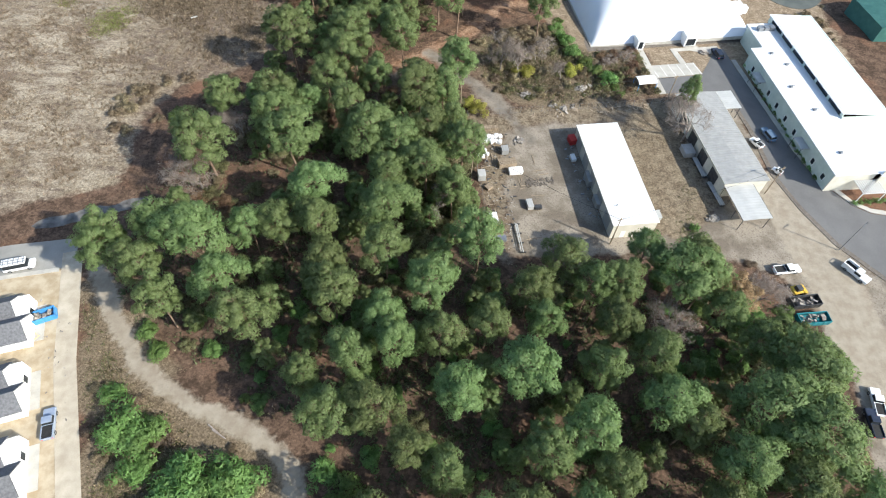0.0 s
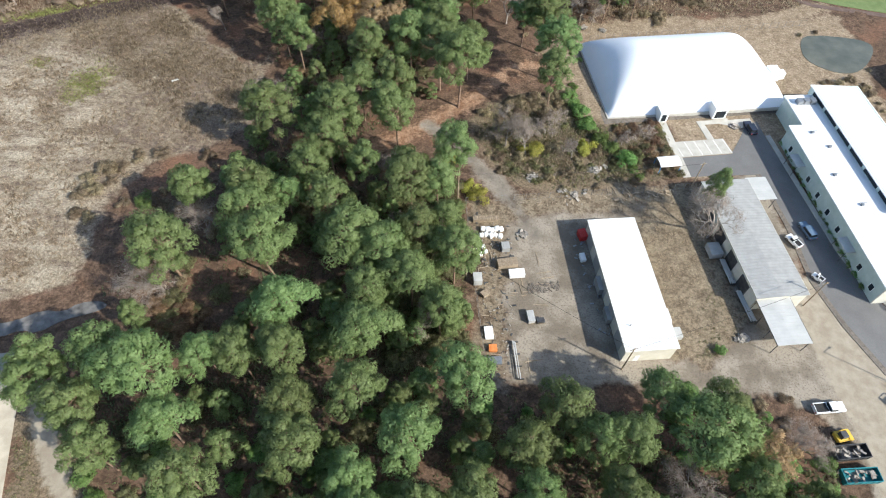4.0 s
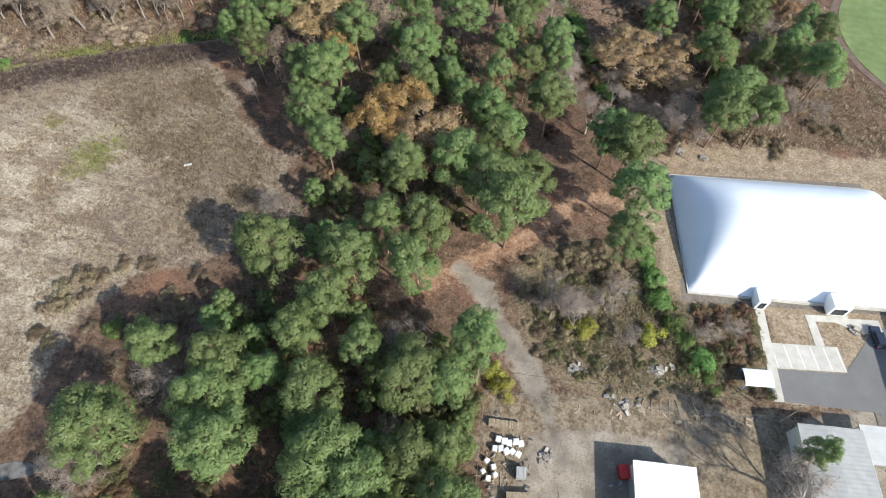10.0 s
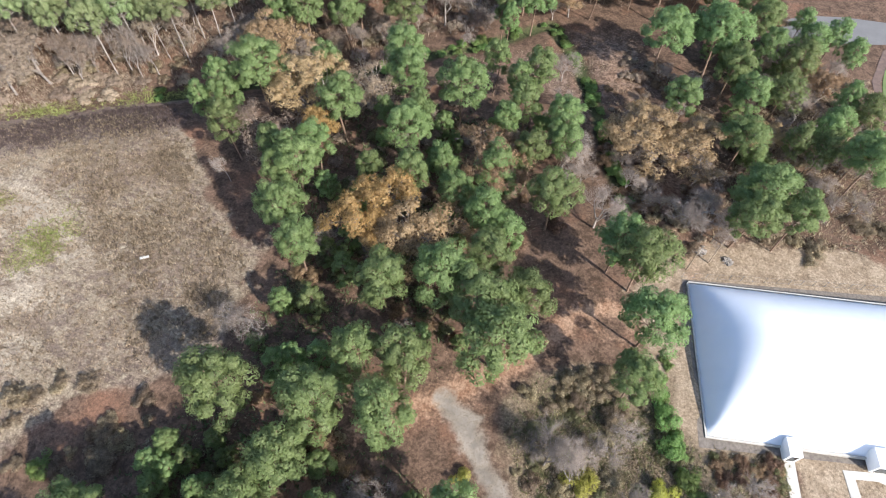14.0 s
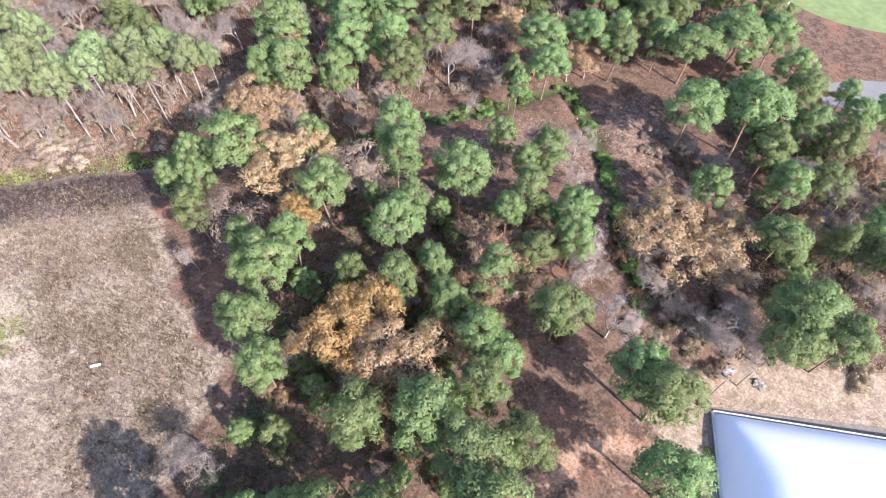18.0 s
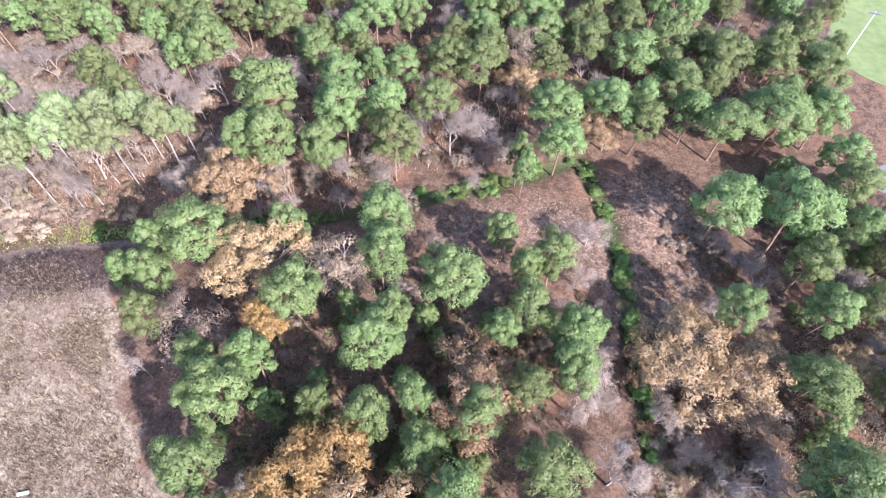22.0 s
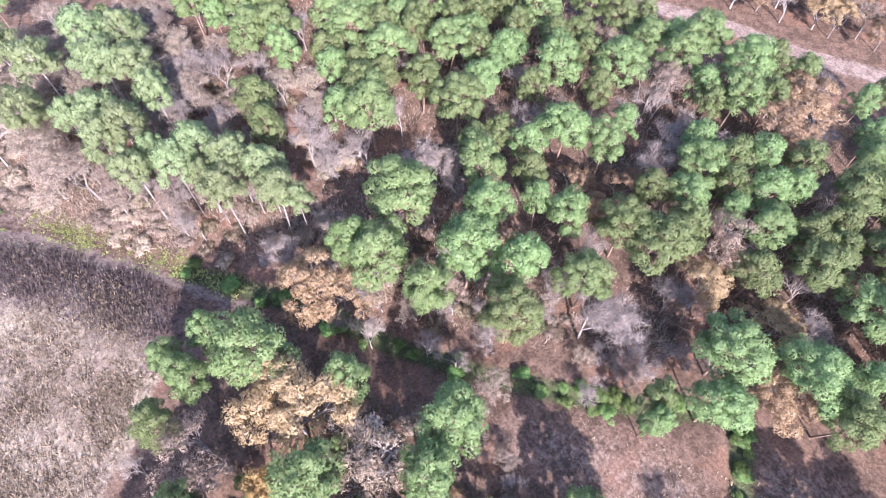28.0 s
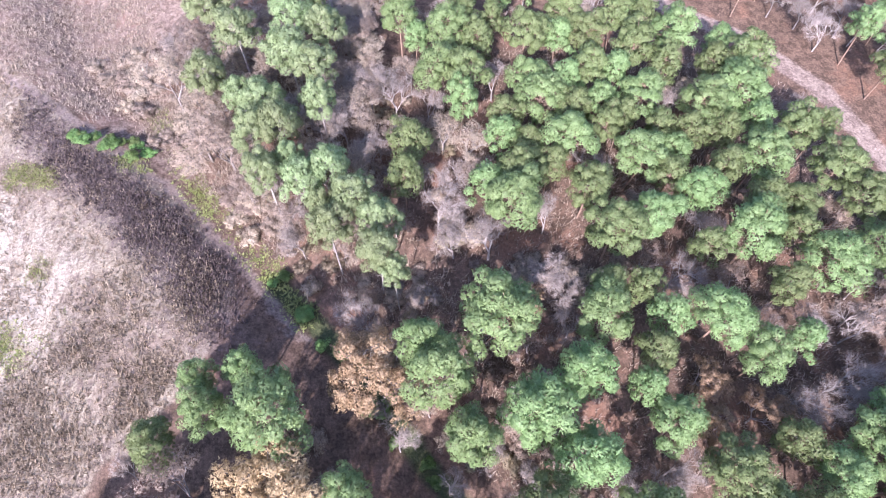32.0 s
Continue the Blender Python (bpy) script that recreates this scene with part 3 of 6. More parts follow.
sheet("puddle", PUDDLE, M_WATER, 0.10, "shallow still puddle on the dirt beside the field", "puddle", 3, smooth_edge=1)
sheet("pond", POND, M_POND, 0.08, "small murky grey-green pond in dry grass", "pond", 3, smooth_edge=2)
sheet("ball_field", BALL_FIELD, M_TURF, 0.08, "bright green mown sports turf", "sports field", 6, smooth_edge=2)
sheet("warning_track", strip([(190, 196), (118, 206), (102.5, 217), (91, 231.5), (86.3, 244), (86.3, 258), (91, 273), (100, 285), (150, 299)], 2.2), M_RUBBER_TRACK, 0.06, "dark curved track round the green turf", "track", 4)
sheet("far_ball_field", FAR_FIELD, M_TURF, 0.08, "green mown turf beyond the woods", "sports field", 8, smooth_edge=1)
sheet("far_lot", FAR_LOT, M_ASPHALT, 0.05, "pale gravel car park beyond the pines", "car park", 5, smooth_edge=1)
# the west run is a dark sheet in place of the dome's shadow
sheet("dome_border", strip([(90, 151.6), (43.2, 142.4), (38.6, 174.6), (84, 184.2)], 2.6), M_DARKGRAVEL_SHADE, 0.05,
      "strip of dark gravel round the dome's base, its west side standing for the dome's shadow", "gravel strip", 3)
for i in range(6):
    a = Vector((59.7, 135.9)).lerp(Vector((72.3, 138.5)), i / 5)
    b = Vector((61.0, 131.4)).lerp(Vector((73.6, 134.0)), i / 5)
    sheet("bay_line", strip([tuple(a), tuple(b)], 0.13), M_PAINT, 0.078, "white painted bay line on concrete", "road marking", 9)


# ---- trees ----
def tufts(rng, centres, sizes, per, leaf, squash=0.75, lift=0.25, inner=0.78, slim=0.38, soft=0.8):
    """Small sprays of leaves round each clump's centre, in its outer shell and turned outwards; their normals follow the clump."""
    centres = np.asarray(centres)
    c, s = np.repeat(centres, per, 0), np.repeat(np.asarray(sizes), per)[:, None]
    n = len(c)
    d = rng.normal(size=(n, 3))
    d /= np.linalg.norm(d, axis=1)[:, None]
    d[:, 2] = np.abs(d[:, 2]) * 0.9 - 0.25 * (rng.random(n) < 0.3)
    q = np.repeat(c + d * s * (inner + (1.02 - inner) * rng.random((n, 1))) * np.array([1, 1, squash]), 2, 0)
    out = np.repeat(d, 2, 0)
    q += rng.normal(size=(2 * n, 3)) * leaf * 0.5
    u = np.cross(out + rng.normal(size=(2 * n, 3)) * 0.45, rng.normal(size=(2 * n, 3)))
    u /= np.linalg.norm(u, axis=1)[:, None] + 1e-6
    v = np.cross(u, out + np.array([0, 0, lift]))
    k = leaf * (0.7 + 0.8 * rng.random((2 * n, 1)))
    verts = np.stack([q - u * k * 0.5 - v * k * slim, q - u * k * 0.5 + v * k * slim, q + u * k * 1.35 + out * k * 0.45], 1)
    flat = np.cross(verts[:, 1] - verts[:, 0], verts[:, 2] - verts[:, 0])
    flat /= np.linalg.norm(flat, axis=1)[:, None] + 1e-9
    whole = q - centres.mean(0) + np.array([0, 0, 1.5])
    whole /= np.linalg.norm(whole, axis=1)[:, None] + 1e-6
    normal = soft * (0.7 * out + 0.45 * whole) + (1.1 - soft) * flat
    normal /= np.linalg.norm(normal, axis=1)[:, None] + 1e-9
    return verts.reshape(-1, 3), np.arange(6 * n).reshape(-1, 3), np.repeat(normal, 3, 0)


def rods(segments, sides=4):
    """Tapered limbs: (a, b, radius at a, radius at b)."""
    verts, faces = [], []
    for a, b, ra, rb in segments:
        a, b = np.array(a, float), np.array(b, float)
        d = (b - a) / (np.linalg.norm(b - a) + 1e-6)
        u = np.cross(d, (0.3, 0.9, 0.2) if abs(d[2]) > 0.8 else (0, 0, 1))
        u /= np.linalg.norm(u)
        v = np.cross(d, u)
        i = len(verts)
        for c, r in ((a, ra), (b, rb)):
            verts += [c + r * (math.cos(t) * u + math.sin(t) * v) for t in np.arange(sides) * 2 * math.pi / sides]
        faces += [(i + k, i + (k + 1) % sides, i + sides + (k + 1) % sides, i + sides + k) for k in range(sides)]
    return np.array(verts), faces


def fill(me, verts, faces, normals=None):
    """Put points, faces of one kind and the leaves' normals into an empty mesh."""
    verts, faces = np.asarray(verts, np.float32), np.asarray(faces, np.int32)
    me.vertices.add(len(verts))
    me.vertices.foreach_set("co", verts.ravel())
    me.loops.add(faces.size)
    me.loops.foreach_set("vertex_index", faces.ravel())
    me.polygons.add(len(faces))
    me.polygons.foreach_set("loop_start", np.arange(0, faces.size, faces.shape[1], dtype=np.int32))
    me.update(calc_edges=True)
    if normals is not None:
        me.polygons.foreach_set("use_smooth", np.ones(len(faces), bool))
        me.attributes.new("custom_normal", "FLOAT_VECTOR", "POINT").data.foreach_set("vector", np.asarray(normals, np.float32).ravel())


def mesh(name, data, material):
    me = bpy.data.meshes.new(name)
    fill(me, *data)
    me.materials.append(material)
    return me


def sized(data, radius, high):
    """The same shape, brought to a radius and a height."""
    v = np.array(data[0])
    wide = np.percentile(np.hypot(v[:, 0], v[:, 1]), 86)
    return v * (radius / wide, radius / wide, high / v[:, 2].max()), data[1]


def pine_meshes(seed, leaf_material, crown_low=0.5, clumps=54, per=125, leaf=0.2, bark=None, size=1.0):
    """A tree 17 m high with a crown of about 4.9 m radius, of rounded clumps of needles on limbs."""
    rng = np.random.default_rng(seed)
    height, top = 17.0, np.array([rng.normal() * 0.4, rng.normal() * 0.4, 16.2])
    bend = np.array([rng.normal() * 0.4, rng.normal() * 0.4, 8.0])
    trunk = [((0, 0, -0.6), bend, 0.24, 0.18), (bend, top, 0.18, 0.05)]
    centres, sizes = [], []
    low = height * crown_low
    lobes = rng.random(3) * 2 * math.pi
    for k in range(clumps):
        h = (k + 0.5) / clumps
        z = low + (15.7 - low) * h
        spread = 4.0 * max(0.0, 1 - abs((h - 0.3) / 0.76) ** 2.0) ** 0.7
        a = k * 2.39996 + rng.normal() * 0.3
        reach = spread * (0.80 + 0.3 * rng.random()) * (1 + 0.16 * math.cos(2 * (a - lobes[0])) + 0.14 * math.cos(3 * (a - lobes[1])))
        if rng.random() < 0.22:
            reach *= 0.5
        c = np.array([top[0] * h + reach * math.cos(a), top[1] * h + reach * math.sin(a), z + rng.normal() * 0.35])
        if rng.random() < 0.08:
            continue
        centres.append(c)
        sizes.append(size * (0.85 + 0.75 * rng.random()))
        root = np.array([*(bend[:2] + (top[:2] - bend[:2]) * max(0, (z - 1.2 - 8) / 8.4)), z - 1.1])
        trunk.append((root, c, 0.07, 0.025))
    for k in range(7):
        a, z = rng.random() * 6.28, 4 + rng.random() * 5
        trunk.append(((0, 0, z), (1.4 * math.cos(a), 1.4 * math.sin(a), z + 0.3), 0.04, 0.012))
    return mesh("trunk", rods(trunk, 5), bark or M_BARK), mesh("crown", tufts(rng, centres, sizes, per, leaf, slim=0.42), leaf_material)


def bare_segments(rng, height, spread, depth=5, first=0.2):
    segments, tips = [], []

    def grow(a, d, length, r, level):
        b = a + d * length
        segments.append((a, b, r, max(0.016, r * 0.68)))
        if level == 0:
            tips.append(b)
            return
        for k in range(3 if level > 1 else 2 + (rng.random() < 0.5)):
            side = rng.normal(size=3)
            side -= d * side.dot(d)
            side /= np.linalg.norm(side)
            e = d * (0.7 + 0.3 * rng.random()) + side * spread * (0.4 + 0.6 * rng.random()) + np.array([0, 0, 0.14])
            start = a + d * length * (0.6 + 0.4 * rng.random())
            grow(start, e / np.linalg.norm(e), length * (0.62 + 0.22 * rng.random()), max(0.022, r * 0.56), level - 1)

    grow(np.array([0, 0, -0.4]), np.array([rng.normal() * 0.06, rng.normal() * 0.06, 1.0]), height * 0.34, first, depth)
    return segments, tips


def leafy_meshes(seed, material, thick, per=90, slim=0.4):
    """A broad tree: forked boughs that end in rounded clumps of small leaves, with gaps between them."""
    rng = np.random.default_rng(seed)
    segments, tips = bare_segments(rng, 11.5, 0.8, 5, 0.22)
    wood_ = rods(segments, 3)
    shaped = sized(wood_, 5.2, 11.2)
    tips = np.array(tips) * (shaped[0][-1] / wood_[0][-1])
    pick = []
    for tip in tips[rng.permutation(len(tips))]:
        if all(np.linalg.norm((tip - p) * (1, 1, 1.3)) > 0.85 for p in pick):
            pick.append(tip)
    pick = np.array(pick)
    pick = pick[rng.random(len(pick)) < thick]
    return mesh("bough", shaped, M_GREYBARK), mesh("crown", tufts(rng, pick, 0.75 + 0.55 * rng.random(len(pick)), per, 0.16, 0.75, 0.25, 0.55, slim, 0.7), material)


def shrub_mesh(seed, material, radius=1.4, per=30, clumps=14, leaf=0.22):
    rng = np.random.default_rng(seed)
    a, r = rng.random(clumps) * 6.28, radius * np.sqrt(rng.random(clumps))
    c = np.stack([r * np.cos(a), r * np.sin(a), 0.35 + radius * 0.75 * rng.random(clumps) * (1 - 0.5 * r / radius)], -1)
    return mesh("crown", tufts(rng, c, np.full(clumps, radius * 0.42), per, leaf), material)


PINES = [pine_meshes(11 + i, M_NEEDLE, 0.46 + 0.025 * i) for i in range(6)]
PALE_PINES = [pine_meshes(31 + i, M_NEEDLE_PALE, 0.62 + 0.03 * i, 48, 115, 0.21, M_GREYBARK) for i in range(3)]
FAR_PINES_MESHES = [pine_meshes(41 + i, M_NEEDLE, 0.5, 38, 80, 0.27, None, 1.2) for i in range(3)]
BROWNS = [leafy_meshes(51 + i, M_BROWN, 0.9) for i in range(3)]
TANS = [leafy_meshes(57 + i, M_TAN, 0.8, 60, 0.22) for i in range(3)]
THINS = [leafy_meshes(64 + i, M_THIN, 0.85, 44, 0.3) for i in range(3)]
GOLDS = [leafy_meshes(61 + i, M_GOLD, 1.0) for i in range(2)]
BARES = []
for i in range(4):
    rng_ = np.random.default_rng(71 + i)
    limbs, ends = bare_segments(rng_, 11.5, 0.8, 5, 0.24)
    limbs = rods(limbs, 3)
    shaped = sized(limbs, 5.0, 11.0)
    ends = np.array(ends) * (shaped[0][-1] / limbs[0][-1])
    BARES.append((mesh("bough", shaped, M_GREYBARK), mesh("crown", tufts(rng_, ends, np.full(len(ends), 0.85), 9, 0.55, 0.9, 0.25, 0.0, 0.028), M_TWIG)))
placing = random.Random(5)


def plant(name, meshes, x, y, wide, tall, label, group, lean=0.0):
    """A tree on the land, its meshes scaled to its breadth and height."""
    ob = thing(name, x, y, placing.uniform(0, 360), label, "tree", group)
    ob.scale = (wide, wide, tall + float(dip(np.float64(x), np.float64(y))) / 17)
    if lean:
        ob.rotation_euler[0] += radians(lean)
    for me in meshes:
        new(me.name, me).parent = ob
    return ob


ROAD_VERGE = [(x + 4, y - 10) for x, y in NORTH_ROAD]


def by_road(x, y):
    """True on the dirt road through the north woods and on the open verge along its south side."""
    at = np.array([x]), np.array([y])
    return near(NORTH_ROAD, *at)[0] < 6.5 or near(ROAD_VERGE, *at)[0] < 8.5


def pines(rows, group, pale=False):
    for x, y, r in rows:
        if by_road(x, y):
            continue
        wide = r / 5.25 * placing.uniform(0.97, 1.06) * (0.95 if pale else 1.1 if y > 120 else 1.03)
        tall = min(1.15, max(0.72, 0.62 + 0.4 * wide)) * placing.uniform(0.95, 1.06) * (1.2 if pale else 1.1 if 110 < y < 245 else 1)
        plant("pine_tree", placing.choice(PALE_PINES if pale else PINES), x, y, wide, tall,
              "slender pine with pale green needles and bare trunk" if pale else "tall pine with dense clumped green needles", group, placing.uniform(-3, 3))


SOUTH_PINES = [(57, 22, 4.2), (28, 23, 4.1), (2, 23, 3.7), (49, 25, 5.1), (-3, 26, 3.7), (18, 26, 4.2), (25, 29, 5.2), (60, 30, 6.6), (-16, 31, 4.3), (42, 31, 4.0),
    (-9, 32, 4.5), (56, 33, 6.3), (39, 34, 5.4), (5, 35, 4.6), (-21, 38, 3.4), (16, 39, 5.7), (29, 40, 3.9), (62, 41, 7.1), (66, 41, 4.2), (-13, 42, 4.1), (37, 43, 4.2),
    (-6, 44, 3.9), (2, 45, 3.6), (-32, 47, 4.9), (33, 48, 3.9), (10, 48, 4.0), (-8, 49, 4.0), (20, 49, 3.4), (-47, 50, 3.8), (-18, 53, 4.7), (-38, 55,
    4.4), (0, 55, 4.8), (18, 55, 4.2)]
TRACK_PINES = [(29, 56, 3.5), (-52, 56, 4.7), (35, 57, 4.1), (-60, 59, 4.2), (47, 59, 6.2), (-19, 59, 4.6), (25, 62, 4.4), (50, 62, 4.8), (-9, 62, 4.7), (-44, 63,
    6.4), (-61, 64, 3.9), (9, 65, 5.5), (-52, 66, 4.7), (-35, 67, 4.0), (-29, 67, 4.2), (-22, 68, 4.2), (-9, 73, 5.3), (-24, 77, 5.3), (-2, 84, 5.2), (-1, 95, 4.8), (-10, 81, 4.4),
    (-48, 87, 6.4), (-8, 89, 5.3), (-30, 89, 5.9), (6, 90, 4.8), (-15, 92, 6.0), (-34, 96, 5.5), (-18, 101, 5.0), (-47, 102, 4.5), (-35, 102, 5.0), (-29,
    103, 3.5), (-4, 107, 5.8), (2, 108, 4.5), (-25, 110, 4.5)]
YARD_PINES = [(5, 116, 4.8), (-14, 111, 3.7), (-22, 116, 4.8), (-36, 124, 5.7), (-21, 126, 5.3), (-9, 128, 5.0), (-18, 136, 4.1), (-10, 137, 4.8), (5, 144, 6.1), (28, 145, 4.0),
    (-18, 150, 5.0), (0, 150, 5.6), (-36, 153, 4.0), (-8, 154, 5.3), (7, 155, 4.2), (30, 157, 5.1), (-41, 159, 4.4), (-1, 161, 4.3), (0, 167, 3.7), (-47,
    168, 3.6), (27, 169, 5.5), (-44, 170, 5.0), (-4, 170, 4.2), (22, 172, 4.5), (-51, 174, 3.3), (-30, 174, 2.7), (-21, 175, 4.0), (-11, 175, 4.0), (-63,
    177, 3.4), (-43, 177, 3.8), (8, 179, 5.0), (-16, 182, 3.2), (-5, 182, 4.1)]
MIDDLE_PINES = [(-73, 183, 2.6), (-67, 184, 3.6), (47, 187, 4.7), (-25, 187, 4.6), (-42, 190, 5.3), (-72, 190, 3.0), (1, 190, 3.8), (56, 189, 4.4), (71, 208, 4.8), (-70, 219, 4.4), (-25, 193, 3.8), (-32, 193, 2.5),
    (-64, 194, 5.9), (48, 194, 5.8), (7, 196, 4.0), (-6, 198, 3.2), (-51, 203, 3.8), (-18, 203, 5.4), (-32, 203, 4.5), (6, 203, 4.5), (-3, 204, 3.9), (46,
    210, 4.9), (-6, 211, 3.2), (-34, 211, 5.0), (-2, 216, 4.1), (-13, 217, 3.3), (31, 218, 4.2), (-64, 220, 5.4), (-54, 224, 4.2), (47, 224, 4.2), (-150,
    230, 4.6), (-42, 231, 5.2), (-72, 232, 6.7), (43, 233, 4.4), (-55, 233, 5.7)]
GROVE_PINES = [(6, 259, 4.7), (-102, 245, 4.8), (-133, 234, 4.8), (-14, 236, 2.4), (-122, 238, 3.6), (-16, 239, 2.8), (-49, 239, 4.9), (-129, 240, 4.6), (26, 240, 6.4), (-144, 240, 4.9), (-94, 241, 5.5), (39, 242,
    6.3), (-60, 243, 4.6), (-9, 246, 4.4), (-38, 246, 4.5), (52, 247, 4.1), (-69, 251, 4.8), (-13, 254, 5.5), (-126, 254, 4.3), (-50, 255, 4.1), (-119,
    255, 4.8), (50, 257, 4.8), (-139, 257, 4.9), (-96, 257, 4.6), (-108, 257, 4.8), (-85, 258, 5.2), (-41, 260, 4.8), (-1, 261, 5.5), (-33, 262, 5.5),
    (24, 265, 5.5), (50, 266, 4.4), (-110, 266, 3.5), (-87, 267, 4.8), (-118, 268, 3.6), (-127, 268, 4.4)]
DITCH_PINES = [(-145, 269, 4.7), (-101, 269, 5.1), (-65, 270, 5.1), (34, 271, 7.2), (-138, 272, 4.6), (11, 273, 5.4), (-57, 274, 4.2), (-37, 276, 4.0), (-116, 277,
    4.6), (45, 278, 5.3), (-102, 278, 3.2), (-91, 279, 4.4), (-130, 280, 4.9), (0, 280, 5.7), (-142, 281, 4.0), (-11, 281, 5.0), (-22, 281, 4.2), (-41,
    284, 4.7), (-79, 284, 5.3), (-111, 288, 4.8), (-27, 289, 4.4), (21, 289, 5.7), (7, 291, 5.1), (32, 291, 5.7), (-134, 291, 5.3), (-4, 293, 4.9), (43,
    293, 5.7), (-70, 294, 5.3), (-96, 294, 5.1), (-84, 296, 4.3), (-113, 298, 6.7), (-101, 305, 4.7)]
NORTH_PINES = [(-122, 305, 5.1), (-73, 306, 4.8), (-91, 307, 5.1), (-63, 308, 5.4), (-47, 308, 5.2), (-83, 309, 4.4), (-17, 313, 4.8), (-107, 315, 4.9), (-51, 318,
    6.0), (-135, 319, 5.4), (-97, 319, 4.7), (-42, 327, 3.4), (-31, 335, 4.7), (-120, 336, 3.9), (-63, 317, 5.4), (-14, 303, 5.4)]
PALE_PINE_ROWS = [(-155.6, 189, 6.2), (-146, 194, 6.0), (-138.4, 204, 6.2), (-135, 210, 5.4), (-137, 187, 5.0), (-127, 198.4, 5.2), (-119, 200.3, 5.0), (-110, 196.4, 4.8),
    (-108.7, 208, 4.8), (-106, 203, 4.4), (-100.3, 212.3, 4.8), (-94.7, 207, 4.6), (-94.8, 215.7, 4.4), (-88.4, 214.3, 4.4), (-120, 195, 4.5), (-84, 216.8, 3.0),
    (-151, 206, 5.2), (-145, 212, 5.2), (-124, 209, 4.6), (-113, 201, 3.6), (-100, 206, 3.4), (-130, 192, 3.8)]
BROWN_TREES = [(-14.5, 165.5, 7.2), (-146, 176, 6.3), (-130, 182, 7.1), (-124, 188, 5.8), (-9.3, 187.3, 6.6), (-51.5, 193.3, 6.2), (-68, 213, 6.0),
    (28, 205, 7.4), (38.6, 205, 6.4), (-118, 233, 3.6), (-114, 237, 4.1), (-37, 305, 7.7), (-32, 322, 7.3), (-23, 263, 4.8),
    (0, 258, 4.8), (55, 59, 4.6)]
TAN_TREES = [(-38.6, 202, 5.8), (-55, 181, 6.0), (-25, 276, 4.8), (-62, 298, 4.4)]
GOLDEN_TREES = [(-25.5, 164.5, 6.0), (-47, 184, 3.8)]
BARE_TREES = [(46, 52, 5.2), (-50.5, 83.5, 5.8), (-45, 100, 5.0), (-8, 117, 4.4), (-59, 296, 4.8), (-53, 297, 3.4), (-57, 313, 4.8), (-18, 304, 4.6), (17, 130, 4.7), (-41, 139, 4.7), (-13, 145, 2.6), (-25, 160, 4.8), (-35, 160, 4.4), (18, 183, 5.1), (38, 190, 6.9), (9,
    192, 3.4), (13, 198, 5.3), (-100, 200, 3.2), (-82, 210, 4.5), (-137, 220, 5.1), (-131, 225, 5.7), (-108, 227, 3.4), (-99, 228, 5.4), (3, 229, 4.2),
    (37, 231, 4.0), (-128, 232, 3.8), (-90, 236, 5.5), (54, 237, 5.2), (-33, 242, 6.6), (-83, 245, 4.3), (-71, 246, 3.5), (-132, 248, 4.5), (-27, 249,
    6.0), (-26, 258, 4.2), (-76, 268, 5.2), (-11, 279, 3.7), (-50, 281, 5.6), (-133, 335, 5.7)]
pines(SOUTH_PINES, "south pines")
pines(TRACK_PINES, "track pines")
pines(YARD_PINES, "yard pines")
pines(MIDDLE_PINES, "middle pines")
pines(GROVE_PINES, "grove pines")
pines(DITCH_PINES, "ditch pines")
pines(NORTH_PINES, "north pines")
pines(PALE_PINE_ROWS, "pale pines by the field road", True)
for x, y, r in BROWN_TREES:
    plant("oak_tree", placing.choice(TANS if x < -80 else BROWNS), x, y, r / 4.4, r / 5.6 * 0.5 + 0.5 if x < -80 or y > 240 else 1.45 if x < 10 else 1.15, "broad tree with thinning brown autumn leaves", "autumn trees")
for x, y, r in TAN_TREES:
    plant("thinning_tree", placing.choice(THINS), x, y, r / 4.3, 1.35 if x < 0 else 1.15, "tall tree with sparse pale tan leaves on grey boughs", "autumn trees")
for x, y, r in GOLDEN_TREES:
    plant("maple_tree", placing.choice(GOLDS), x, y, r / 4.5, 1.55 if r > 5 else 1.2, "broad tree with golden orange autumn leaves", "autumn trees")
for x, y, r in BARE_TREES:
    plant("bare_tree", placing.choice(BARES), x, y, r / 5.6, r / 5.6 * 0.4 + 0.5, "leafless grey tree with fine spreading twigs", "bare trees")

# woods that close the view to the north, west and south
taken = [(x, y, r) for rows in (SOUTH_PINES, TRACK_PINES, YARD_PINES, MIDDLE_PINES, GROVE_PINES, DITCH_PINES, NORTH_PINES, PALE_PINE_ROWS, BROWN_TREES, TAN_TREES, GOLDEN_TREES, BARE_TREES)
         for x, y, r in rows]
scatter = random.Random(8)
joined = {(key, k): ([], [], [], m) for k in range(3) for key, m in (("trunk", M_BARK), ("crown", M_NEEDLE))}


